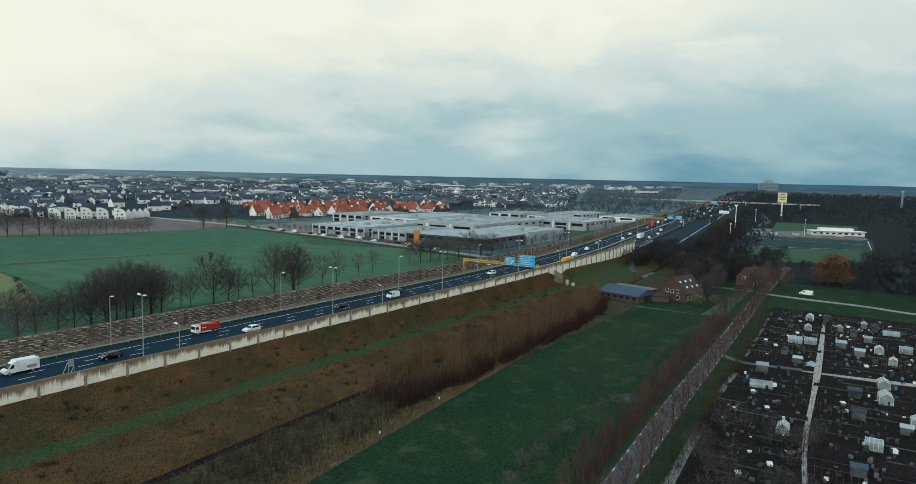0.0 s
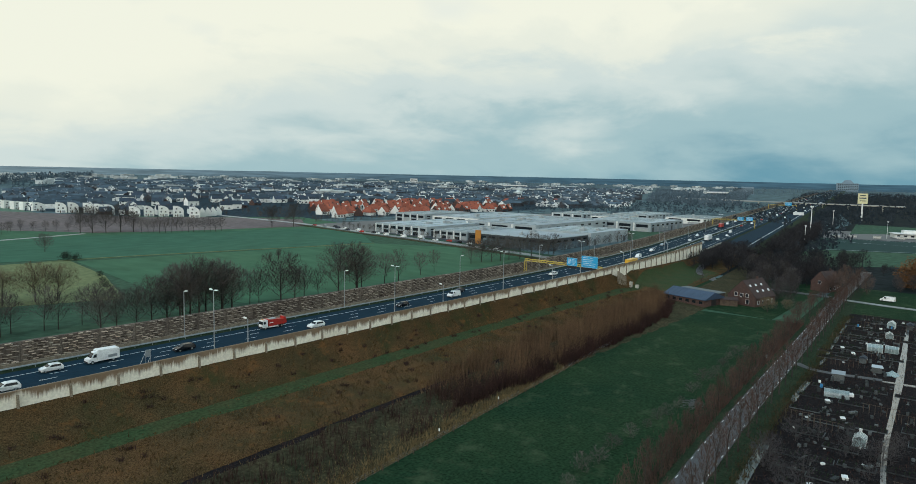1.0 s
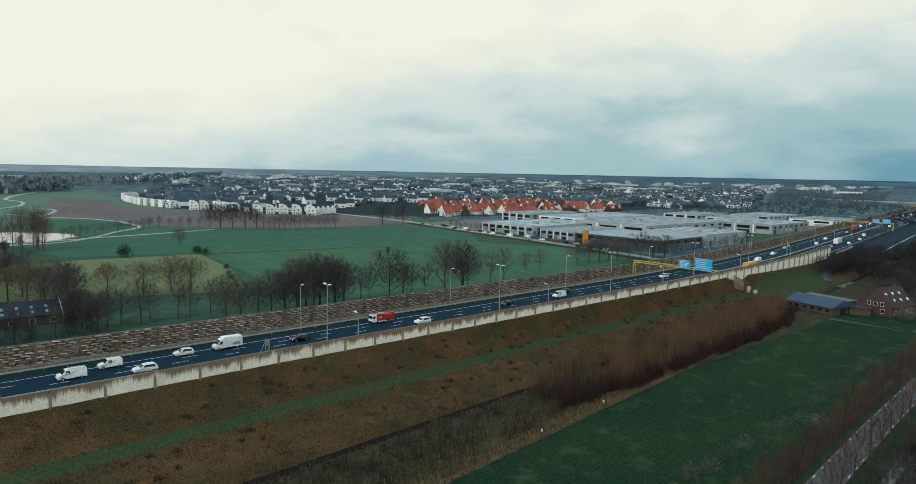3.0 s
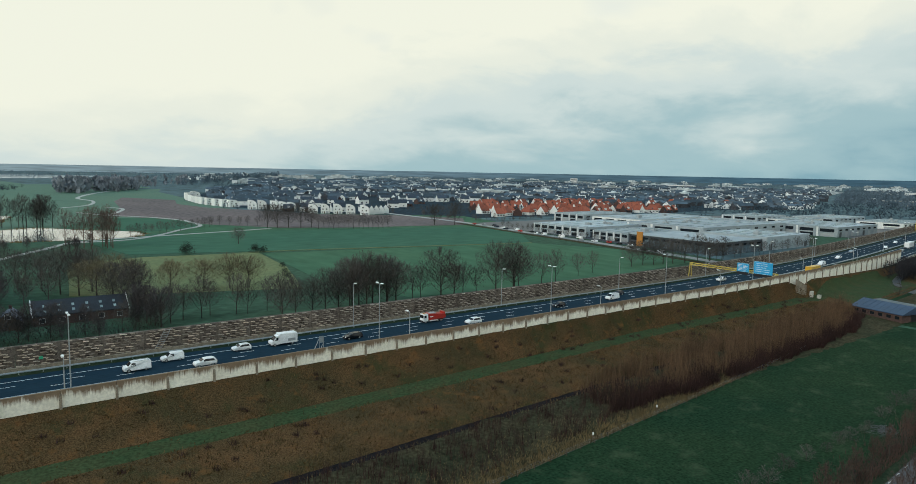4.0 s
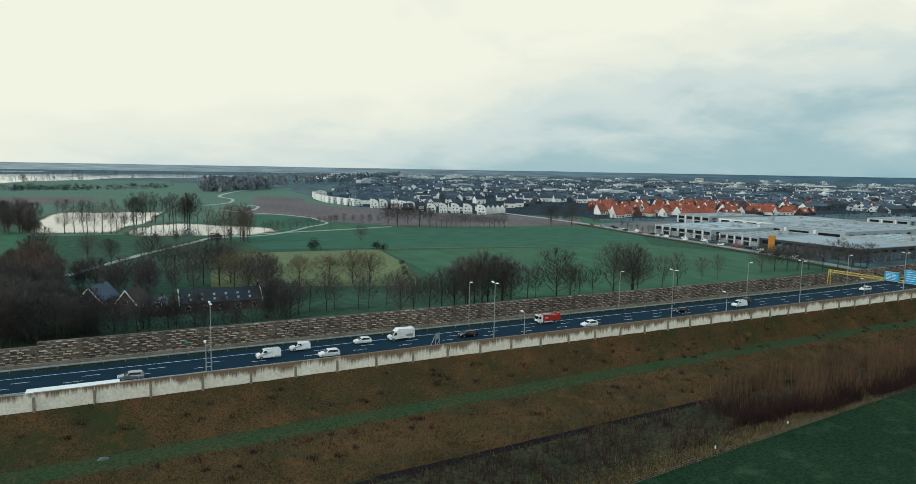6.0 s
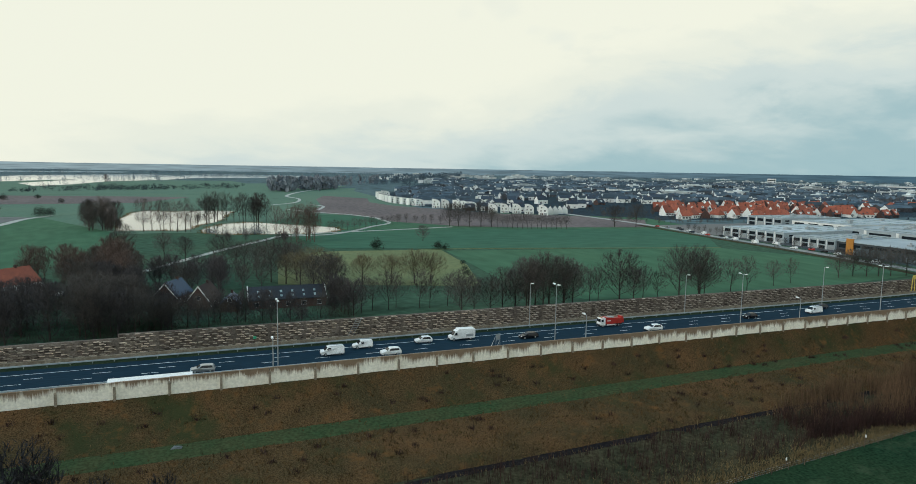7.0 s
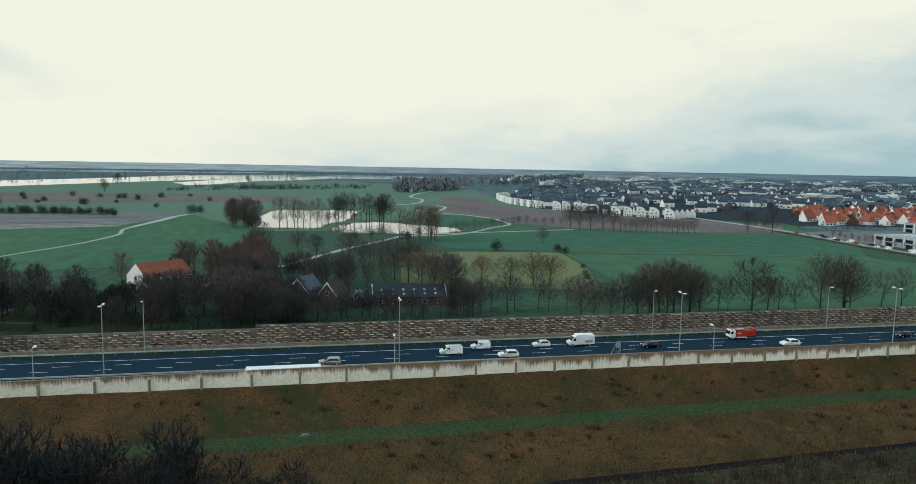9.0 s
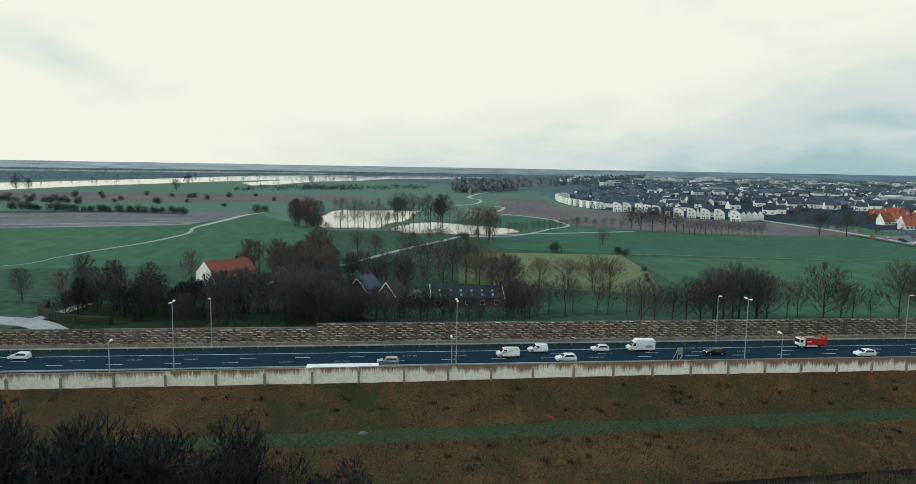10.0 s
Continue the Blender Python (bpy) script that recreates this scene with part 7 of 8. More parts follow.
KINDS = {
    # length, width, belt line, profile from the rear bumper over the roof to the front, glass polygon, wheel places, wheel radius
    "hatchback": (1.75, 0.95, [(-1.95, 0.25), (-2.0, 0.55), (-1.98, 0.92), (-1.75, 1.35), (-1.45, 1.47), (0.0, 1.5), (0.35, 1.42), (1.0, 0.98), (1.75, 0.82), (1.98, 0.62), (2.0, 0.28)], [(-1.62, 0.98), (-1.5, 1.36), (0.05, 1.42), (0.75, 0.98)], (-1.25, 1.25), 0.31),
    "estate": (1.8, 0.95, [(-2.25, 0.25), (-2.3, 0.55), (-2.28, 0.95), (-1.95, 1.38), (-1.6, 1.46), (0.0, 1.48), (0.4, 1.4), (1.1, 0.98), (2.05, 0.80), (2.28, 0.6), (2.3, 0.28)], [(-1.85, 0.98), (-1.65, 1.35), (0.1, 1.4), (0.8, 0.98)], (-1.4, 1.4), 0.32),
    "sport_utility": (1.88, 1.05, [(-2.15, 0.32), (-2.2, 0.6), (-2.18, 1.05), (-1.9, 1.52), (-1.55, 1.63), (0.0, 1.66), (0.4, 1.56), (1.05, 1.1), (1.95, 0.95), (2.2, 0.7), (2.22, 0.34)], [(-1.75, 1.1), (-1.6, 1.5), (0.1, 1.56), (0.78, 1.1)], (-1.35, 1.35), 0.36),
    "panel_van": (1.95, 1.15, [(-2.45, 0.3), (-2.5, 0.6), (-2.5, 1.85), (-2.35, 1.98), (0.8, 2.0), (1.15, 1.9), (1.75, 1.15), (2.35, 0.98), (2.5, 0.65), (2.5, 0.32)], [(0.35, 1.2), (0.35, 1.75), (0.95, 1.75), (1.45, 1.2)], (-1.55, 1.6), 0.34),
    "delivery_van": (1.82, 1.05, [(-2.1, 0.28), (-2.2, 0.6), (-2.2, 1.6), (-2.05, 1.8), (0.2, 1.83), (0.55, 1.74), (1.15, 1.08), (1.95, 0.9), (2.2, 0.62), (2.2, 0.3)], [(-0.2, 1.12), (-0.2, 1.6), (0.4, 1.6), (0.9, 1.12)], (-1.35, 1.35), 0.32),
    "pickup": (1.85, 1.0, [(-2.5, 0.4), (-2.55, 0.7), (-2.55, 1.05), (-0.75, 1.05), (-0.55, 1.6), (0.5, 1.64), (1.1, 1.1), (2.1, 1.0), (2.45, 0.75), (2.45, 0.4)], [(-0.5, 1.1), (-0.4, 1.5), (0.45, 1.54), (0.85, 1.1)], (-1.5, 1.55), 0.38),
}


def wheels(t, xs, width, radius):
    for x in xs:
        for s in (-1, 1):
            y = s * (width / 2 - 0.06)
            w = part("wheel", Shape().tube((x, y - s * 0.2, radius), (x, y + s * 0.03, radius), radius, n=14), M_TYRE, t)
            part("rim", Shape().tube((x, y, radius), (x, y + s * 0.05, radius), radius * 0.62, n=12), M_STEEL, w)


def car(kind, paint, label, at):
    width, belt, prof, glass, axles, rad = KINDS[kind]
    t = thing(kind, label, "van" if "van" in kind else "car", "motorway traffic", at=at)
    part("body", hull(prof, width, lambda z: 0.0 if 0.4 < z <= belt + 0.05 else (0.06 if z <= 0.4 else 0.06 + 0.30 * (z - belt))), paint, t)
    for s in (-1, 1):
        part("side_window", Shape().loft([(x, s * (width / 2 - 0.05 - 0.30 * (z - belt)), z) for x, z in glass], [(x, s * (width / 2 - 0.02 - 0.30 * (z - belt)), z) for x, z in glass]), M_GLASS, t)
    if "van" in kind:
        fx = [(p, q) for p, q in prof if q > belt - 0.05 and p > 0]
    else:
        fx = [(p, q) for p, q in prof if q > belt and p > 0]
    top, low = fx[-2] if len(fx) > 1 else fx[0], fx[-1]
    iw = width / 2 - 0.22
    part("windscreen", Shape().loft([(top[0] + 0.02, -iw, top[1] - 0.03), (top[0] + 0.02, iw, top[1] - 0.03), (low[0] - 0.05, iw + 0.08, low[1] + 0.05), (low[0] - 0.05, -iw - 0.08, low[1] + 0.05)], [(top[0] + 0.06, -iw, top[1]), (top[0] + 0.06, iw, top[1]), (low[0], iw + 0.08, low[1] + 0.09), (low[0], -iw - 0.08, low[1] + 0.09)]), M_GLASS, t)
    front, rear = max(p for p, q in prof), min(p for p, q in prof)
    for s in (-1, 1):
        part("headlight", Shape().box(front - 0.22, s * (width / 2 - 0.3) - 0.18, 0.62, front - 0.005, s * (width / 2 - 0.3) + 0.18, 0.78), M_LIGHT, t)
        part("tail_light", Shape().box(rear - 0.02, s * (width / 2 - 0.2) - 0.12, 0.75, rear + 0.12, s * (width / 2 - 0.2) + 0.12, 0.98), M_TAIL, t)
        part("mirror", Shape().box(0.55, s * (width / 2 + 0.08) - 0.09, belt + 0.02, 0.75, s * (width / 2 + 0.08) + 0.09, belt + 0.18), paint, t)
    part("bumper", Shape().box(front - 0.12, -width / 2 + 0.12, 0.24, front + 0.03, width / 2 - 0.12, 0.44), M_BLACK, t)
    if kind == "pickup":
        part("load_bed", Shape().box(-2.4, -0.75, 1.0, -0.85, 0.75, 1.08), M_BLACK, t)
    if kind == "panel_van":
        rk = part("rack_rail", Shape().box(-2.2, -0.75, 2.05, 0.5, -0.70, 2.10), M_STEEL, t)
        part("rack_rail", Shape().box(-2.2, 0.70, 2.05, 0.5, 0.75, 2.10), M_STEEL, t)
        for i in range(5):
            part("rack_bar", Shape().box(-2.1 + 0.62 * i, -0.75, 2.02, -2.04 + 0.62 * i, 0.75, 2.06), M_STEEL, rk)
    wheels(t, axles, width, rad)
    return t


def lane_at(x, y, east=False):
    slope = math.degrees(math.atan2(yc(x + 2) - yc(x - 2), 4))
    return pose(x, y + yc(x), ROAD_Z + 0.01, 0, 0, slope + (0 if east else 180))


first = {}
for kind, paint, label, x, y, east in (
    ("estate", M_SILVER, "silver-grey estate car on the motorway", 0.7, 135.6, False),
    ("panel_van", M_WHITEP, "white panel van with a roof rack on the motorway", 27.0, 139.6, False),
    ("sport_utility", M_WHITEP, "white sport utility car on the motorway", 39.0, 135.6, False),
    ("delivery_van", M_WHITEP, "small white delivery van in the far lane", 34.5, 143.0, False),
    ("hatchback", M_WHITEP, "white hatchback in the far lane", 49.0, 143.0, False),
    ("estate", M_BLACKP, "black saloon car on the motorway", 74.6, 139.0, False),
    ("hatchback", M_WHITEP, "white hatchback alone in the far lane", -75.5, 143.0, False),
    ("sport_utility", M_WHITEP, "white car in the near lane", 109.0, 135.7, False),
    ("hatchback", M_BLACKP, "black hatchback on the motorway", 145.0, 139.2, False),
    ("panel_van", M_WHITEP, "white van before the gantry", 169.0, 138.6, False),
    ("estate", M_NAVY, "dark car beside the white van", 176.5, 142.6, False),
    ("sport_utility", M_WHITEP, "white car under the gantry", 236.0, 140.0, False),
    ("hatchback", M_BLACKP, "dark hatchback beyond the gantry", 268.0, 139.0, False),
    ("estate", M_SILVER, "silver estate going east", 138.0, 128.2, True),
    ("hatchback", M_BLACKP, "black hatchback going east", 236.0, 125.0, True),
    ("hatchback", M_WHITEP, "white hatchback going east", 205.0, 128.4, True),
    ("estate", M_BLACKP, "black estate going east", 320.0, 128.4, True),
):
    first[kind, paint.name] = car(kind, paint, label, lane_at(x, y, east))
q = random.Random(12)


def small_car(kind, paint):
    """The plain form of a car for the far lanes: body, dark glasshouse and wheels."""
    width, belt, prof, glass, axles, rad = KINDS[kind]
    t = thing(kind, "small distant car on the motorway bend", "van" if "van" in kind else "car", "motorway traffic")
    part("body", hull(prof, width, lambda z: 0.06 if z <= 0.4 else 0.30 * max(0.0, z - belt)), paint, t)
    part("side_windows", Shape().loft([(x, -(width / 2 + 0.01 - 0.30 * (z - belt)), z) for x, z in glass], [(x, width / 2 + 0.01 - 0.30 * (z - belt), z) for x, z in glass]), M_GLASS, t)
    for x in axles:
        for s in (-1, 1):
            y = s * (width / 2 - 0.06)
            part("wheel", Shape().tube((x, y - s * 0.2, rad), (x, y + s * 0.03, rad), rad, n=10), M_TYRE, t)
    return t


stock = [small_car(k, c) for k, c in (("hatchback", M_WHITEP), ("estate", M_SILVER), ("hatchback", M_BLACKP), ("panel_van", M_WHITEP), ("sport_utility", M_NAVY), ("estate", M_WHITEP), ("hatchback", M_REDP))]
for i, c in enumerate(stock):
    c.matrix_basis = lane_at(1600 + 22 * i, 139.2)
for i in range(64):
    east = i % 2 == 0
    x = 300 + 20 * i + q.uniform(-7, 7)
    y = q.choice((121.3, 124.8, 128.4)) if east else q.choice((135.6, 139.2, 142.9))
    c = copy_thing(q.choice(stock), lane_at(x, y, east))
    tagged(c, "small distant car on the motorway bend")

# red refuse truck
tr = thing("refuse_truck", "red refuse truck with a white cab", "truck", "motorway traffic", at=lane_at(101.0, 143.6) @ Matrix.Scale(0.78, 4))
part("cab", Shape().loft([(2.3, -1.2, 0.7), (4.3, -1.2, 0.7), (4.3, 1.2, 0.7), (2.3, 1.2, 0.7)], [(2.35, -1.15, 3.1), (4.1, -1.15, 3.1), (4.1, 1.15, 3.1), (2.35, 1.15, 3.1)]), M_WHITEP, tr, "white cab")
part("windscreen", Shape().box(4.17, -1.05, 1.75, 4.26, 1.05, 2.75), M_GLASS, tr)
for s in (-1, 1):
    part("side_window", Shape().box(3.1, s * 1.19 - 0.03, 1.8, 3.95, s * 1.19 + 0.03, 2.6), M_GLASS, tr)
part("chassis", Shape().box(-4.3, -0.9, 0.6, 4.2, 0.9, 0.95), M_BLACK, tr)
part("hopper", Shape().loft([(-4.0, -1.2, 0.95), (2.0, -1.2, 0.95), (2.0, 1.2, 0.95), (-4.0, 1.2, 0.95)], [(-4.4, -1.2, 2.6), (2.0, -1.2, 3.2), (2.0, 1.2, 3.2), (-4.4, 1.2, 2.6)]), M_REDP, tr, "red load body")
part("tailgate", Shape().loft([(-5.2, -1.1, 1.2), (-4.1, -1.1, 1.0), (-4.1, 1.1, 1.0), (-5.2, 1.1, 1.2)], [(-4.7, -1.1, 3.3), (-4.0, -1.1, 3.3), (-4.0, 1.1, 3.3), (-4.7, 1.1, 3.3)]), M_REDP, tr)
part("ram", Shape().tube((-4.6, -1.25, 3.0), (-2.4, -1.25, 1.5), 0.09, n=6), M_STEEL, tr)
for s in (-1, 1):
    part("side_guard", Shape().box(-1.5, s * 1.20 - 0.02, 0.5, 1.8, s * 1.20 + 0.02, 0.9), M_WHITE, tr)
    part("body_rib", Shape().box(-0.2, s * 1.21 - 0.03, 0.95, 0.0, s * 1.21 + 0.03, 2.9).box(-2.3, s * 1.21 - 0.03, 0.95, -2.1, s * 1.21 + 0.03, 2.7), M_REDP, tr)
    part("marking_bar", Shape().box(0.3, s * 1.205 - 0.008, 1.9, 1.7, s * 1.205 + 0.008, 2.2), M_WHITE, tr)
    part("mudguard", Shape().box(-3.6, s * 1.1 - 0.12, 0.98, -1.1, s * 1.1 + 0.12, 1.08), M_BLACK, tr)
part("roof_hatch", Shape().box(-1.2, -0.8, 2.86, 1.2, 0.8, 3.26), M_STEEL, tr)
part("beacon_bar", Shape().box(3.2, -0.9, 3.1, 3.5, 0.9, 3.28), M_CORTEN, tr, "orange beacon bar")
part("bumper", Shape().box(4.25, -1.15, 0.45, 4.45, 1.15, 0.95), M_BLACK, tr)
wheels(tr, (-3.0, -1.7, 3.3), 2.4, 0.5)
bv = thing("box_van", "white high-roofed box van with grey markings", "van", "motorway traffic", at=lane_at(58.5, 142.8))
part("body", hull([(-3.2, 0.5), (-3.25, 2.5), (-3.1, 2.72), (0.9, 2.78), (1.15, 2.6), (1.2, 0.5)], 2.1, lambda z: 0.08 if z > 2.6 else 0.0), M_WHITEP, bv)
part("cab", hull([(1.2, 0.4), (1.2, 2.45), (1.7, 2.3), (2.45, 1.3), (3.0, 1.05), (3.1, 0.4)], 1.95, lambda z: 0.12 * max(0, z - 1.1)), M_WHITEP, bv)
part("windscreen", Shape().loft([(1.80, -0.72, 2.2), (1.80, 0.72, 2.2), (2.42, 0.85, 1.38), (2.42, -0.85, 1.38)], [(1.88, -0.72, 2.22), (1.88, 0.72, 2.22), (2.50, 0.85, 1.40), (2.50, -0.85, 1.40)]), M_GLASS, bv)
for s in (-1, 1):
    part("side_window", Shape().loft([(x, s * 0.93, z) for x, z in ((1.35, 1.35), (1.35, 2.0), (1.7, 2.0), (2.1, 1.35))], [(x, s * 0.985, z) for x, z in ((1.35, 1.35), (1.35, 2.0), (1.7, 2.0), (2.1, 1.35))]), M_GLASS, bv)
    part("marking_bar", Shape().box(-2.7, s * 1.052 - 0.006, 0.9, -0.9, s * 1.052 + 0.006, 1.5), M_STEEL, bv)
part("bumper", Shape().box(2.95, -0.9, 0.35, 3.15, 0.9, 0.6), M_BLACK, bv)
wheels(bv, (-2.0, 2.2), 2.05, 0.36)


def lorry(label, x, y, paint, length):
    """An eastbound lorry with a long box trailer."""
    t = thing("lorry", label, "truck", "motorway traffic", at=lane_at(x, y, True))
    part("trailer", Shape().box(-length / 2, -1.25, 1.1, length / 2 - 2.6, 1.25, 3.95), paint, t)
    part("trailer_frame", Shape().box(-length / 2 + 0.4, -0.6, 0.8, length / 2 - 2.6, 0.6, 1.1), M_BLACK, t)
    part("cab", Shape().loft([(length / 2 - 2.2, -1.2, 0.6), (length / 2, -1.2, 0.6), (length / 2, 1.2, 0.6), (length / 2 - 2.2, 1.2, 0.6)], [(length / 2 - 2.2, -1.15, 3.5), (length / 2 - 0.5, -1.15, 3.3), (length / 2 - 0.5, 1.15, 3.3), (length / 2 - 2.2, 1.15, 3.5)]), M_SILVER, t, "grey cab")
    part("windscreen", Shape().loft([(length / 2 - 0.06, -1.05, 1.7), (length / 2 - 0.06, 1.05, 1.7), (length / 2 - 0.35, 1.0, 2.9), (length / 2 - 0.35, -1.0, 2.9)], [(length / 2, -1.05, 1.7), (length / 2, 1.05, 1.7), (length / 2 - 0.29, 1.0, 2.9), (length / 2 - 0.29, -1.0, 2.9)]), M_GLASS, t)
    wheels(t, (-length / 2 + 1.2, -length / 2 + 2.4, length / 2 - 3.6, length / 2 - 1.2), 2.5, 0.5)


lorry("white box trailer lorry behind the concrete wall", -6.5, 122.0, M_WHITEP, 16.0)
lorry("yellow box lorry beyond the gantry", 286.0, 125.5, M_YELP, 12.0)
lorry("white lorry far along the motorway", 452.0, 126.0, M_WHITEP, 16.0)
lorry("red lorry far along the motorway", 585.0, 140.0, M_REDP, 14.0)

# ---- small things by the road ----
for x, z in ((12.0, 7.4),):
    g = thing("green_notice", "small green notice on the noise wall", "notice", at=Matrix.Translation((x, 152.25, z)))
    part("plate", Shape().box(-0.35, -0.02, -0.3, 0.35, 0.02, 0.3), plain("green_plate", (0.05, 0.45, 0.25), 0.4), g)
    part("bracket", Shape().box(-0.05, 0.02, -0.2, 0.05, 0.45, 0.2), M_STEEL, g)
stair = thing("wall_steps", "steel escape steps against the noise wall", "steps", at=Matrix.Translation((33.0, 152.2, ROAD_Z)))
for s in (0, 1.2):
    part("stringer", Shape().tube((s, 0, 0), (s + 2.4, 0.0, 4.8), 0.06, n=6), M_STEEL, stair)
for i in range(9):
    part("tread", Shape().box(0.2 + 0.27 * i, -0.12, 0.45 + 0.5 * i, 1.5 + 0.27 * i, 0.12, 0.50 + 0.5 * i), M_STEEL, stair)

# ---- hedge at the lane bend ----
hs = Shape()
r = random.Random(4)
pts = [(-108, 223), (-104, 211), (-97, 203), (-88, 198.5), (-78, 196)]
for a, b in zip(pts, pts[1:]):
    n = int(math.dist(a, b) * 60)
    for _ in range(n):
        f = r.random()
        p = Vector((a[0] + (b[0] - a[0]) * f + r.uniform(-1.1, 1.1), a[1] + (b[1] - a[1]) * f + r.uniform(-1.1, 1.1), r.uniform(0.05, 2.4)))
        hs.add([p, p + Vector((r.uniform(-0.3, 0.3), r.uniform(-0.3, 0.3), r.uniform(-0.1, 0.3))), p + Vector((r.uniform(-0.3, 0.3), r.uniform(-0.3, 0.3), r.uniform(-0.2, 0.2)))], [(0, 1, 2)])
    d = (Vector((*b, 0)) - Vector((*a, 0))).normalized()
    o = Vector((-d.y, d.x, 0)) * 0.9
    A, B = Vector((*a, 0)), Vector((*b, 0))
    hs.loft([A - o, B - o, B + o, A + o], [A - o + Vector((0, 0, 2.2)), B - o + Vector((0, 0, 2.2)), B + o + Vector((0, 0, 2.2)), A + o + Vector((0, 0, 2.2))])
hd = thing("hedge", "tall clipped green hedge round the lane bend", "hedge")
tagged(part("foliage", hs, M_HEDGE, hd), kind="stuff")
part("stems", Shape().tube((-108, 223, -0.1), (-108, 223, 1), 0.08).tube((-78, 196, -0.1), (-78, 196, 1), 0.08), M_BARK, hd)
rail = thing("field_rail", "low wooden rail fence by the lane bend", "fence")
for i in range(12):
    part("post", Shape().box(-150 + 4.5 * i - 0.07, 224 + 0.2 * i - 0.07, -0.2, -150 + 4.5 * i + 0.07, 224 + 0.2 * i + 0.07, 1.3), M_TIMBER, rail)
for z in (0.6, 1.1):
    part("rail", Shape().tube((-150, 224, z), (-100.5, 226.2, z), 0.05, n=5), M_TIMBER, rail)

# ---- allotments ----


def greenhouse(label, w, d, e, h):
    t = thing("greenhouse", label, "greenhouse", "allotment greenhouses", at=Matrix.Translation((0, -900, 0)))
    part("glazing", walls_gabled(w, d, e, h), M_POLY, t, "clouded panes")
    for i in range(5):
        x = -w / 2 + w * i / 4
        rb = Shape()
        for s in (-1, 1):
            rb.tube((x, s * d / 2, 0), (x, s * d / 2, e), 0.045, n=4).tube((x, s * d / 2, e), (x, 0, e + h), 0.045, n=4)
        part("frame_rib", rb, M_WHITE, t)
    part("ridge_bar", Shape().tube((-w / 2, 0, e + h), (w / 2, 0, e + h), 0.05, n=4), M_WHITE, t)
    part("door", Shape().box(w / 2, -0.4, 0, w / 2 + 0.04, 0.4, 1.9), M_SHED, t)
    return t


def tunnel(label, w, length):
    t = thing("polytunnel", label, "polytunnel", "allotment tunnels", at=Matrix.Translation((0, -900, 0)))
    n = 9
    arc = [(w / 2 * math.cos(math.pi * i / n), w * 0.55 * math.sin(math.pi * i / n)) for i in range(n + 1)]
    part("cover", Shape().loft([(-length / 2, y, z) for y, z in arc], [(length / 2, y, z) for y, z in arc]), M_POLY, t, "clouded plastic cover")
    for k in range(6):
        x = -length / 2 + length * k / 5
        s = Shape()
        for a, b in zip(arc, arc[1:]):
            s.tube((x, a[0] * 1.02, a[1] * 1.02), (x, b[0] * 1.02, b[1] * 1.02), 0.04, n=4)
        part("hoop", s, M_STEEL, t)
    return t


def shed_small(label, wall, roof):
    t = thing("garden_shed", label, "shed", "allotment sheds", at=Matrix.Translation((0, -900, 0)))
    part("wall", walls_gabled(3.0, 2.2, 1.9, 0.7), wall, t)
    part("roof", Shape().gable(-1.5, -1.1, 1.5, 1.1, 1.86, 0.75, 0.2, 0.06), roof, t)
    part("door", Shape().box(-0.4, -1.13, 0, 0.4, -1.1, 1.75), M_TIMBER, t)
    window(t, 0.95, -1.1, 0.9, 0.5, 0.5, "s")
    return t


def bed(label, w, d):
    t = thing("garden_bed", label, "garden bed", "allotment beds", at=Matrix.Translation((0, -900, 0)))
    for a in ((-w / 2, -d / 2, w / 2, -d / 2 + 0.12), (-w / 2, d / 2 - 0.12, w / 2, d / 2), (-w / 2, -d / 2 + 0.12, -w / 2 + 0.12, d / 2 - 0.12), (w / 2 - 0.12, -d / 2 + 0.12, w / 2, d / 2 - 0.12)):
        part("board", Shape().box(a[0], a[1], 0, a[2], a[3], 0.2), M_BOARD, t)
    part("soil", Shape().box(-w / 2 + 0.12, -d / 2 + 0.12, 0, w / 2 - 0.12, d / 2 - 0.12, 0.22), M_EARTH, t)
    rows = Shape()
    q = random.Random(int(w * 10))
    for i in range(int(d / 0.7)):
        for j in range(int(w / 0.6)):
            if q.random() < 0.6:
                for _ in range(4):
                    rows.blade((-w / 2 + 0.4 + 0.6 * j, -d / 2 + 0.4 + 0.7 * i, 0.2), (q.gauss(0, 0.12), q.gauss(0, 0.12), q.uniform(0.15, 0.5)), 0.16, q)
    tagged(part("planting", rows, M_VERGE, t), kind="stuff")
    return t


def bean_frame(label):
    t = thing("bean_frame", label, "bean frame", "allotment bean frames", at=Matrix.Translation((0, -900, 0)))
    for i in range(7):
        x = -3 + i
        part("cane", Shape().tube((x, -0.5, 0), (x, 0.05, 1.9), 0.03, n=4), M_TIMBER, t)
        part("cane", Shape().tube((x, 0.5, 0), (x, -0.05, 1.9), 0.03, n=4), M_TIMBER, t)
    part("ridge_cane", Shape().tube((-3.2, 0, 1.8), (3.2, 0, 1.8), 0.03, n=4), M_TIMBER, t)
    return t


M_BARREL = plain("blue_plastic", (0.05, 0.25, 0.50), 0.4)


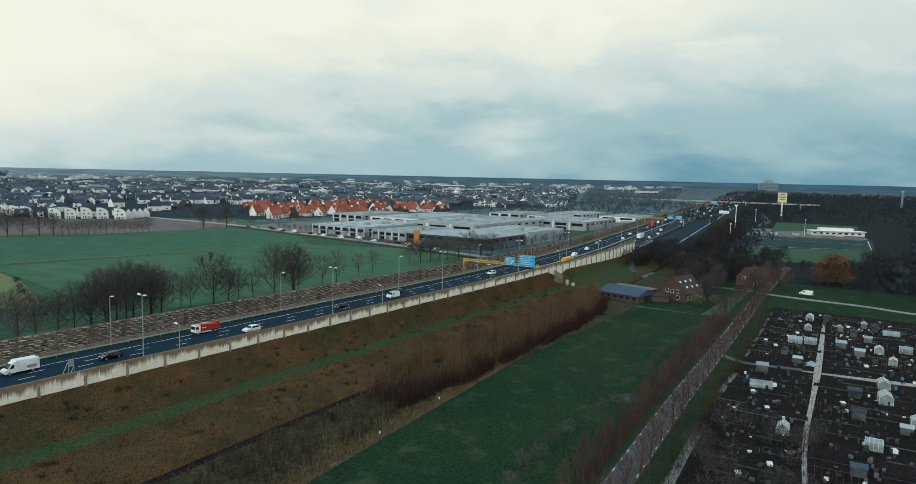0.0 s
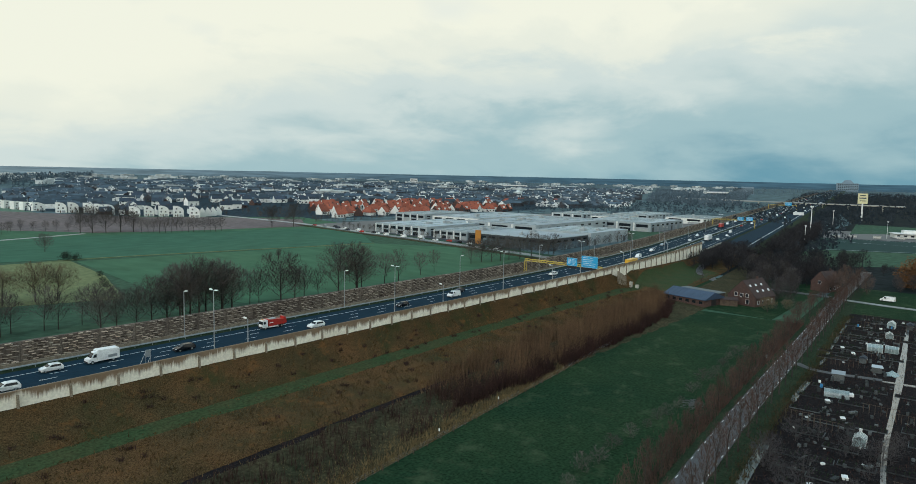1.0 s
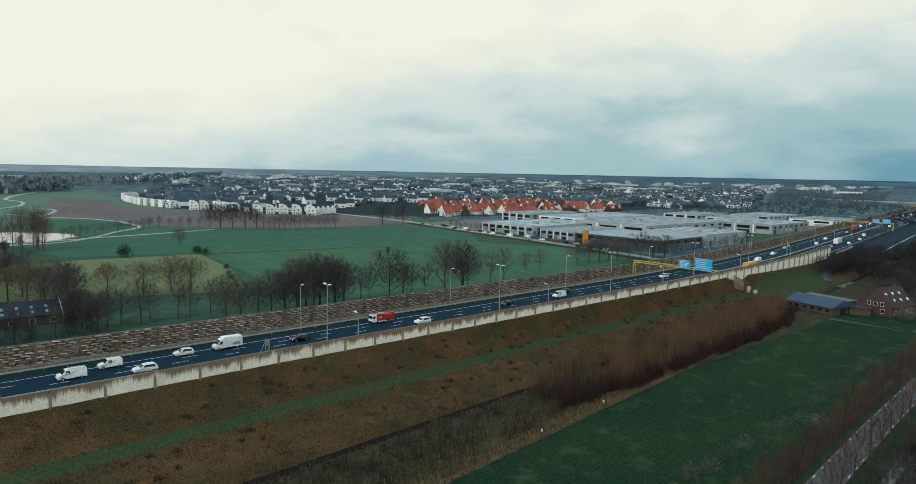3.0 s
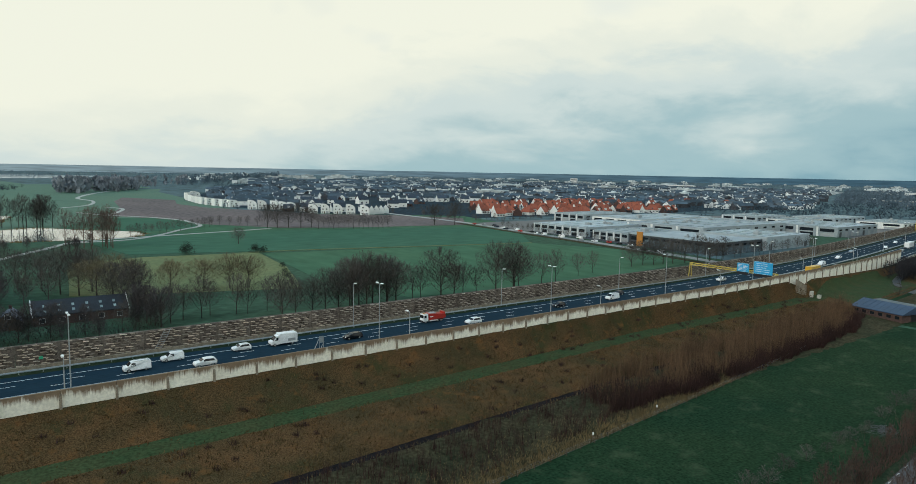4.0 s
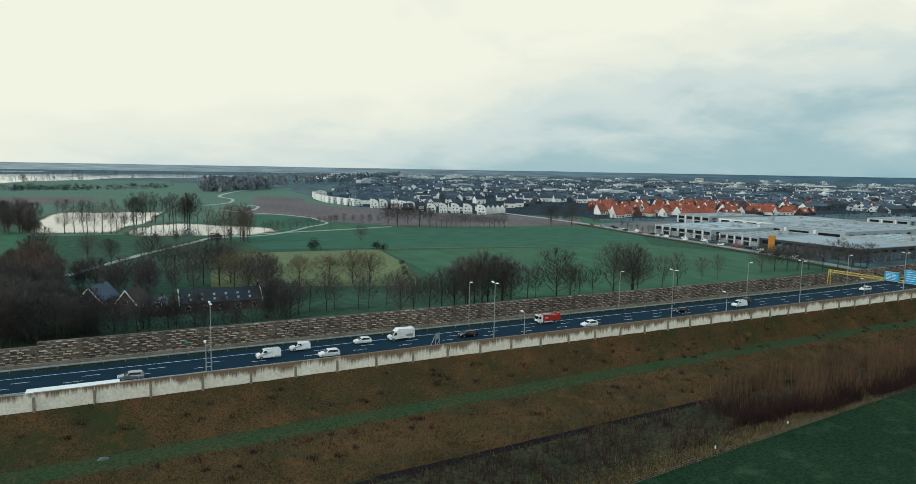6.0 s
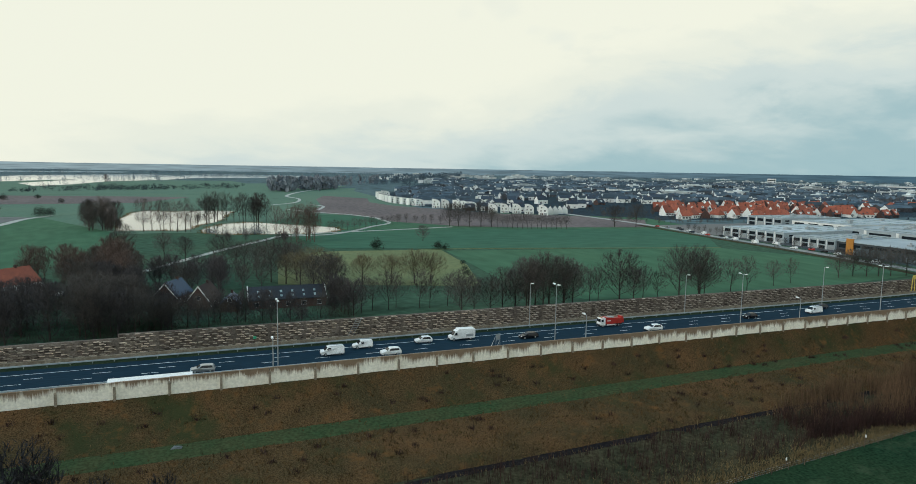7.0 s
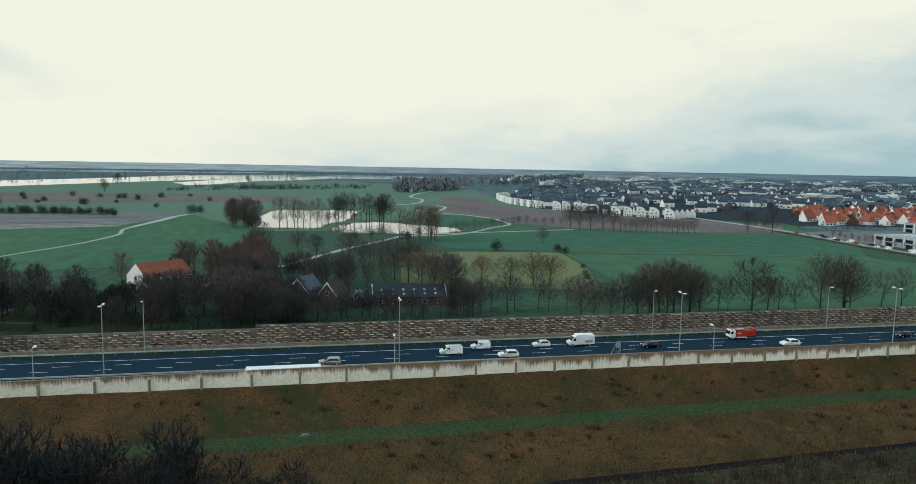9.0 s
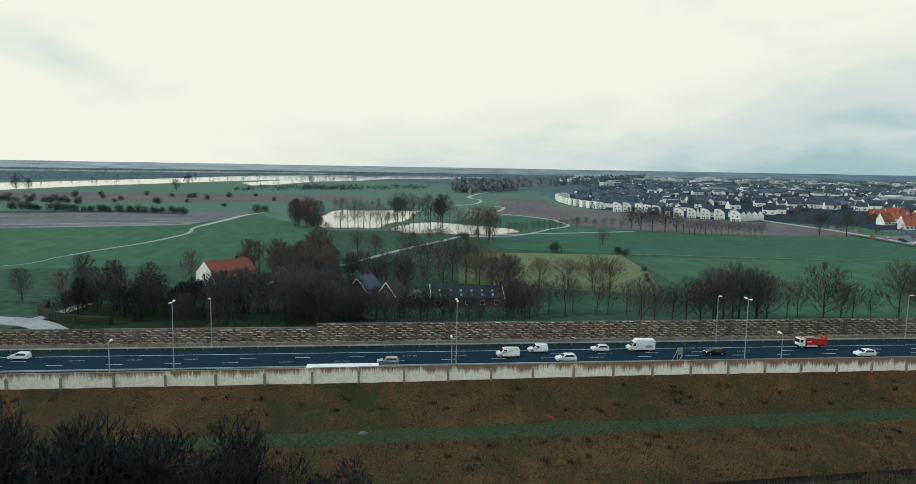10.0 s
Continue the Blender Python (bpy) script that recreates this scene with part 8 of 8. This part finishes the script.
def barrel(label, paint):
    t = thing("water_barrel", label, "barrel", "allotment barrels", at=Matrix.Translation((0, -900, 0)))
    part("drum", Shape().tube((0, 0, 0), (0, 0, 0.45), 0.28, 0.32, 10).tube((0, 0, 0.45), (0, 0, 0.9), 0.32, 0.28, 10), paint, t)
    part("lid", Shape().tube((0, 0, 0.9), (0, 0, 0.95), 0.3, 0.27, 10), M_BLACK, t)
    return t


def crate(label, mat_):
    t = thing("storage_box", label, "box", "allotment boxes", at=Matrix.Translation((0, -900, 0)))
    part("box", Shape().box(-0.6, -0.4, 0, 0.6, 0.4, 0.55), mat_, t)
    part("lid", Shape().loft([(-0.66, -0.46, 0.55), (0.66, -0.46, 0.55), (0.66, 0.46, 0.55), (-0.66, 0.46, 0.55)], [(-0.6, -0.4, 0.68), (0.6, -0.4, 0.68), (0.6, 0.4, 0.62), (-0.6, 0.4, 0.62)]), M_WHITE, t)
    return t


r = random.Random(66)
g1, g2 = greenhouse("small glass greenhouse with white ribs", 3.6, 2.6, 1.7, 0.8), greenhouse("pale clouded greenhouse on the allotment", 4.6, 3.0, 1.8, 0.9)
tn = tunnel("rounded clouded plastic polytunnel on the allotment", 3.4, 6.0)
s1, s2 = shed_small("grey boarded garden shed", M_SHED, M_METALROOF), shed_small("dark timber garden shed with a dark roof", M_BOARD, M_ROOF_DARK)
spots = {g1: [(133, 15.7), (233, 22.4), (250.6, 23.8), (133.8, 1.4), (201.5, -0.5), (213, 2.9), (152, -5)], g2: [(211, 23.4), (213, 19.6), (164.7, 0.4), (176.6, 1.0), (217.8, -3.2)], tn: [(160.3, 24), (241, 0.6)], s1: [(206.2, 7.1), (146, -3.4), (188, 20), (226, 6), (248, 8), (174, 26), (238, 14), (213, 12)], s2: [(150, 4.5), (120, 3), (244, 5), (232, 10), (165, 6), (196, 24), (252, 19)]}
taken = []
for k, places in spots.items():
    for i, (x, y) in enumerate(places):
        m = Matrix.Translation((x, y, 0.12)) @ Matrix.Rotation(radians(r.choice((5, 95, 5)) + r.uniform(-6, 6)), 4, "Z")
        if i == 0:
            k.matrix_basis = m
            k.scale = (0.78, 0.78, 0.8)
        else:
            c = copy_thing(k, m)
            v = r.uniform(0.66, 0.86)
            c.scale = (v, v, v * 1.05)
        taken.append((x, y))
beds = [bed("long garden bed edged with boards", 9.0, 2.4), bed("short garden bed edged with boards", 5.5, 2.2), bed("wide bed of winter vegetables", 7.0, 3.2)]
frames = [bean_frame("bare row of bean canes")]
drums = [barrel("blue water barrel between the beds", M_BARREL), barrel("black water barrel between the beds", M_BLACK)]
boxes = [crate("white storage box between the beds", M_WHITE), crate("grey storage box between the beds", M_SHED)]


def fits(x, y, gap):
    lane_y = 8 + (x - 100) * 0.0755
    upper = float(np.interp(x, [100, 128, 170, 262], [18, 26, 29.5, 35]))
    return -14 < y < upper and abs(y - lane_y) > 1.2 + gap * 0.3 and abs(x - 182) > 2.6 + gap * 0.5 and all(math.dist((x, y), p) > gap for p in taken)


def scatter(kinds, n, gap, turn):
    done = 0
    for _ in range(n * 12):
        x, y = r.uniform(108, 262), r.uniform(-12, 33)
        if done >= n or not fits(x, y, gap):
            continue
        taken.append((x, y))
        m = Matrix.Translation((x, y, 0.12)) @ Matrix.Rotation(radians(turn + r.uniform(-3, 3)), 4, "Z")
        k = kinds[done % len(kinds)]
        if done < len(kinds):
            k.matrix_basis = m
        else:
            copy_thing(k, m)
        done += 1


scatter(beds, 90, 4.6, 92)
scatter(frames, 22, 3.4, 92)
scatter(boxes, 14, 1.6, 20)
scatter(drums, 26, 1.4, 0)
tarp = thing("tarpaulin_heap", "crumpled pale tarpaulin over a heap", "tarpaulin", at=Matrix.Translation((188, 16.8, 0.1)))
s = Shape()
n = 10
for i in range(n):
    for j in range(n):
        u, v = i / (n - 1) - 0.5, j / (n - 1) - 0.5
        s.v.append((u * 4, v * 3, max(0, 1.1 - 3.6 * (u * u + v * v)) * (0.75 + 0.5 * noise.noise((i * 0.9, j * 0.9, 2)))))
s.f += [(i * n + j, (i + 1) * n + j, (i + 1) * n + j + 1, i * n + j + 1) for i in range(n - 1) for j in range(n - 1)]
part("sheet", s, M_POLY, tarp)
part("heap", Shape().loft([(-1.4, -1, 0), (1.4, -1, 0), (1.4, 1, 0), (-1.4, 1, 0)], [(-0.6, -0.4, 0.5), (0.6, -0.4, 0.5), (0.6, 0.4, 0.5), (-0.6, 0.4, 0.5)]), M_EARTH, tarp)
for nm, mt, count in (("pale_litter", M_WHITE, 80), ("grey_litter", M_SHED, 320), ("timber_litter", M_BOARD, 420)):
    s = Shape()
    for _ in range(count):
        x, y = r.uniform(104, 264), r.uniform(-14, 33)
        if not fits(x, y, 0.4):
            continue
        w, d, h, a = r.uniform(0.08, 0.36) * (2.5 if r.random() < 0.15 else 1), r.uniform(0.08, 0.35), r.uniform(0.1, 0.6) * (1.8 if nm == "timber_litter" else 1), r.uniform(0, 3)
        c, q2 = math.cos(a), math.sin(a)
        s.prism([(x + c * u * w - q2 * v * d, y + q2 * u * w + c * v * d) for u, v in ((-1, -1), (1, -1), (1, 1), (-1, 1))], 0.1, 0.12 + h)
    tagged(part(nm, s, mt), {"pale_litter": "pale pots, bags and boards among the beds", "grey_litter": "grey slabs and bins among the beds", "timber_litter": "stakes and planks among the beds"}[nm], "garden clutter", kind="stuff")
weeds = []
for _ in range(16000):
    weeds.append((r.uniform(100, 268), r.uniform(-14, 33), 0.1, r.uniform(0.1, 0.6)))
brush("allotment_weeds", "dead weeds and stalks between the beds", weeds, M_BRIAR, r, 0.5, 0.12, "weeds")
mass("allotment_scrub", "dark bare scrub beside the allotment ditch", bushes, [(r.uniform(96, 136), r.uniform(9, 27), r.uniform(3, 5)) for _ in range(30)], 5, M_TWIG_DARK)
edge = []
for _ in range(5000):
    x = r.uniform(60, 262)
    edge.append((x, float(np.interp(x, [60, 98, 122, 154, 185, 218, 256], [24.6, 27.4, 29.2, 31.4, 32.6, 34.8, 37.2])) + r.gauss(0, 0.8), 0.1, r.uniform(0.2, 1.0)))
brush("lane_grass", "rank grass along the allotment ditch", edge, M_ROUGH, r, 0.4, 0.12, "grass")
reds = []
for _ in range(9500):
    x = r.uniform(40, 235)
    y = float(np.interp(x, LANE_X, LANE_Y)) + 3.6 + abs(r.gauss(0, 2.2))
    reds.append((x, y, 0.05, r.uniform(0.8, 4.0) * (0.6 + 0.7 * noise.noise((x * 0.15, 0, 3)))))
brush("russet_scrub", "reddish scrub between lane and meadow", reds, M_TWIG_RED, r, 0.25, 0.09, "scrub")
pile = thing("rubble_pile", "grey heap of branches and rubble on the meadow", "heap", at=Matrix.Translation((134, 45.6, 0)))
s = Shape()
for _ in range(90):
    p = Vector((r.gauss(0, 1.5), r.gauss(0, 1.1), 0))
    h = max(0.1, 0.9 - 0.3 * p.length)
    s.tube(p + Vector((0, 0, h * r.random())), p + Vector((r.uniform(-1, 1), r.uniform(-1, 1), h * r.random() + 0.1)), 0.09, 0.05, 4)
tagged(part("branches", s, M_SHED, pile), kind="stuff")
cv = car("panel_van", M_WHITEP, "white van parked on the crossing lane", pose(305, 31, 0.3, 0, 0, 80))
cv["group"] = "parked vehicles"

# ---- sports ground ----
M_TURF = mat("artificial_turf", (0.032, 0.062, 0.056), (0.027, 0.054, 0.050), 0.03, 0.9, where=G, fine=20, fine_amt=0.15)
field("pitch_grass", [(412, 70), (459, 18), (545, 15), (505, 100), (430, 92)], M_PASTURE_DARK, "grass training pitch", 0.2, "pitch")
field("pitch_turf", [(508, 100), (548, 14), (646, 20), (620, 118), (562, 116)], M_TURF, "dark artificial pitch with white lines", 0.2, "pitch")
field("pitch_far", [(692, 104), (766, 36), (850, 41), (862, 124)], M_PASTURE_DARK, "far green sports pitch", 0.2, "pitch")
field("sports_yard", [(590, 122), (625, 118), (650, 22), (700, 30), (735, 126)], M_ROAD, "paved yard of the sports club", 0.16, "yard")
lines = Shape()
for (x0, y0), (x1, y1) in (((512, 98), (550, 17)), ((550, 17), (642, 23)), ((642, 23), (618, 115)), ((618, 115), (566, 112)), ((590, 113), (598, 20)), ((512, 98), (566, 112))):
    d = Vector((x1 - x0, y1 - y0, 0)).normalized()
    o = Vector((-d.y, d.x, 0)) * 0.25
    lines.add([(x0 + o.x, y0 + o.y, 0.21), (x1 + o.x, y1 + o.y, 0.21), (x1 - o.x, y1 - o.y, 0.21), (x0 - o.x, y0 - o.y, 0.21)], [(0, 1, 2, 3)])
tagged(part("pitch_lines", lines, M_PAINT), "white lines of the sports pitch", "marking", kind="structure")
club = thing("clubhouse", "low white sports clubhouse with a long roof", "clubhouse", at=pose(690, 50, 0.2, 0, 0, -68))
part("wall", Shape().box(-22, -6, -0.2, 22, 6, 3.6), M_RENDER, club)
part("roof", Shape().box(-23, -8, 3.6, 23, 6.5, 4.0).box(-14, -2, 4.0, 14, 5, 6.4), M_WHITE, club)
for i in range(8):
    window(club, -19 + 5.2 * i, -6, 1.0, 2.6, 1.5, "s")
for i, (x, y) in enumerate(((655, 78), (664, 62), (650, 95), (668, 45), (640, 106))):
    d = thing("dugout", "small white shelter beside the pitch", "shelter", "pitch shelters", at=pose(x, y, 0.2, 0, 0, -70))
    part("back_panel", Shape().box(-3, 0.8, 0, 3, 0.9, 2.2), M_WHITE, d)
    part("roof", Shape().loft([(-3, -0.6, 2.1), (3, -0.6, 2.1), (3, 0.9, 2.2), (-3, 0.9, 2.2)], [(-3, -0.6, 2.2), (3, -0.6, 2.2), (3, 0.9, 2.3), (-3, 0.9, 2.3)]), M_POLY, d)
    part("bench", Shape().box(-2.8, 0.3, 0.4, 2.8, 0.7, 0.5), M_TIMBER, d)
fm = thing("floodlight_mast", "tall white floodlight mast at the pitch", "floodlight", "pitch floodlights", at=Matrix.Translation((609, 120, 0)))
part("mast", Shape().tube((0, 0, 0), (0, 0, 26), 0.45, 0.28, 8), M_WHITE, fm)
for s in (-1, 1):
    part("floodlight", Shape().box(-0.5, s * 0.7 - 0.5, 25.6, 0.5, s * 0.7 + 0.5, 26.8), M_LAMP, fm)
for x, y, sc in ((749, 128, 0.7), (661, 72, 0.55), (512, 104, 0.6)):
    c = copy_thing(fm, Matrix.Translation((x, y, 0)))
    c.scale = (sc * 0.8, sc * 0.8, sc)
ps = thing("pylon_sign", "tall yellow roadside pylon sign on a white pole", "pylon sign", at=pose(937, 130, 0, 0, 0, 0))
part("pole", Shape().tube((0, 0, 0), (0, 0, 22), 1.1, 0.9, 10), M_WHITE, ps)
pb = part("board", Shape().box(-0.8, -5.2, 21.5, 0.8, 5.2, 34), M_SIGNYEL, ps, "yellow sign board with dark bars")
for i, (w, h) in enumerate(((3.2, 1.0), (3.8, 1.2), (3.0, 0.9))):
    part("text_bar", Shape().box(-0.86, -w, 31.0 - 3.2 * i, -0.81, w, 31.0 - 3.2 * i + h), M_ROOF_DARK, pb)
bb = thing("billboard", "white billboard beside the motorway", "billboard", at=pose(905, 193, 0, 0, 0, 0))
part("panel", Shape().box(-0.3, -6, 3, 0.3, 6, 9), M_WHITE, bb)
for s in (-4, 4):
    part("leg", Shape().box(-0.2, s - 0.2, 0, 0.2, s + 0.2, 3), M_STEEL, bb)

# ---- the far end of the motorway ----
tagged(part("slip_bank", sweep([x for x in ALONG if x >= 420], [(82, 0.0), (93.5, 5.15), (115.2, 5.15), (115.2, 0.0)]), M_VERGE), "grass bank carrying the slip road", "bank", kind="structure")
tagged(part("slip_bank_north", sweep([x for x in ALONG if x >= 980], [(152.6, 5.1), (167.5, 5.1), (178, 0.0)]), M_VERGE), "grass bank of the northern slip road", "bank", kind="structure")
for nm, a, b, x0, label in (("road_slip_south", 95.0, 113.5, 430, "far slip road beside the motorway"), ("road_slip_north", 156.0, 166.0, 1000, "far northern slip road")):
    xs = [x for x in ALONG if x >= x0]
    tagged(part(nm, sweep(xs, [(a, 5.2), (a, 5.4), (b, 5.4), (b, 5.2)]), M_ASPHALT), label, "road", kind="structure")
    tagged(part("edge_line", sweep(xs, [(a + 3.4, 5.412), (a + 3.8, 5.412)]), M_PAINT), "white line on the slip road", "road marking", kind="structure")
for i in range(16):
    c = copy_thing(q.choice(stock), pose(700 + 55 * i + q.uniform(-12, 12), 0, 0))
    x = c.matrix_basis.translation.x
    c.matrix_basis = pose(x, 101 + (i % 3) * 3.9 + yc(x), 5.42, 0, 0, math.degrees(math.atan2(yc(x + 2) - yc(x - 2), 4)))
    tagged(c, "small distant car on the slip road")
br = thing("road_bridge", "long concrete road bridge across the far motorway", "bridge", at=pose(1300, 0, 0))
part("deck", Shape().loft([(-6, 120, 8.4), (6, 120, 8.4), (8, 480, 8.4), (-4, 480, 8.4)], [(-6, 120, 9.6), (6, 120, 9.6), (8, 480, 9.6), (-4, 480, 9.6)]), M_CONC, br)
for y in (150, 200, 240, 266, 300, 345, 390, 440):
    part("pier", Shape().box(-3, y, 0, 3, y + 1.5, 8.4), M_CONC, br)
part("parapet", Shape().box(-6.0, 120, 9.6, -5.7, 480, 10.6), M_STEEL, br)
M_FARBLOCK = mat("far_block_cladding", (0.19, 0.26, 0.31), (0.16, 0.22, 0.27), 0.02, 0.8, fine_amt=0.15)
big = thing("hospital_block", "large grey-blue far block with a raised centre", "building", at=pose(4240, 668, 0, 0, 0, 8))
part("wall", Shape().box(-20, -54, 0, 20, 54, 46), M_FARBLOCK, big)
part("tower", Shape().loft([(-14, -30, 46), (14, -30, 46), (14, 30, 46), (-14, 30, 46)], [(-8, -14, 63), (8, -14, 63), (8, 14, 63), (-8, 14, 63)]), M_FARBLOCK, big)
for j in range(4):
    for i in range(10):
        part("window", Shape().box(-20.4, -50 + 10 * i, 10 + 9 * j, -19.9, -45 + 10 * i, 14 + 9 * j), M_GLASS, big)
of = thing("office_block", "grey-blue far office block with window bands", "building", at=pose(2420, 697, 0, 0, 0, 16))
part("wall", Shape().box(-12, -34, 0, 12, 34, 20).box(-10, -34, 20, 10, 6, 26), M_FARBLOCK, of)
for j in range(5):
    part("window_band", Shape().box(-12.3, -33, 4 + 3.6 * j, -11.95, 33, 5.8 + 3.6 * j), M_GLASS, of)
mast = thing("radio_mast", "slim far concrete mast beside a dark block", "mast", at=pose(1567, 4.5, 0))
part("shaft", Shape().tube((0, 0, 0), (0, 0, 35), 2.2, 1.6, 10), M_FARBLOCK, mast)
part("head", Shape().tube((0, 0, 33), (0, 0, 36), 2.6, 2.4, 10), M_STEEL, mast)
for x, y, w, h in ((2090, 1430, 90, 12), (2690, 2510, 36, 20), (1900, 620, 60, 14)):
    t = thing("far_hall", "white hall in the far woods", "hall", "far halls", at=pose(x, y, 0, 0, 0, 35))
    part("wall", Shape().box(-15, -w / 2, 0, 15, w / 2, h), M_WHITE, t)
    part("roof", Shape().box(-15.5, -w / 2 - 0.5, h, 15.5, w / 2 + 0.5, h + 1), M_METALROOF, t)
    part("window_band", Shape().box(-15.3, -w * 0.45, h * 0.5, -14.95, w * 0.45, h * 0.75), M_GLASS, t)
# parked cars along the industrial road
for i in range(22):
    x = float(np.interp(300 + 6 * i, [230, 306, 378, 480], [331, 343, 351, 366])) + q.choice((-2.4, 6.5, 8))
    c = copy_thing(q.choice(stock), pose(x, 240 + 10 * i, 0.34, 0, 0, 84))
    x2 = float(np.interp(240 + 10 * i, [230, 306, 378, 480], [331, 343, 351, 366])) + q.choice((-2.2, 2.0, 6.5))
    c.matrix_basis = pose(x2, 240 + 10 * i, 0.34, 0, 0, 84)
    tagged(c, "parked car beside the warehouse road", group="parked vehicles")

# white edge dashes of the tree-lined lane
s = Shape()
for i in range(46):
    x = 60 + 4.2 * i
    for side_y in (-1.95, 1.95):
        y0, y1 = (float(np.interp(v, LANE_X, LANE_Y)) + side_y for v in (x, x + 1.3))
        s.add([(x, y0 - 0.07, 0.268), (x + 1.3, y1 - 0.07, 0.268), (x + 1.3, y1 + 0.07, 0.268), (x, y0 + 0.07, 0.268)], [(0, 1, 2, 3)])
tagged(part("lane_edge_dashes", s, M_PAINT), "white dashes along both edges of the lane", "road marking", kind="stuff")
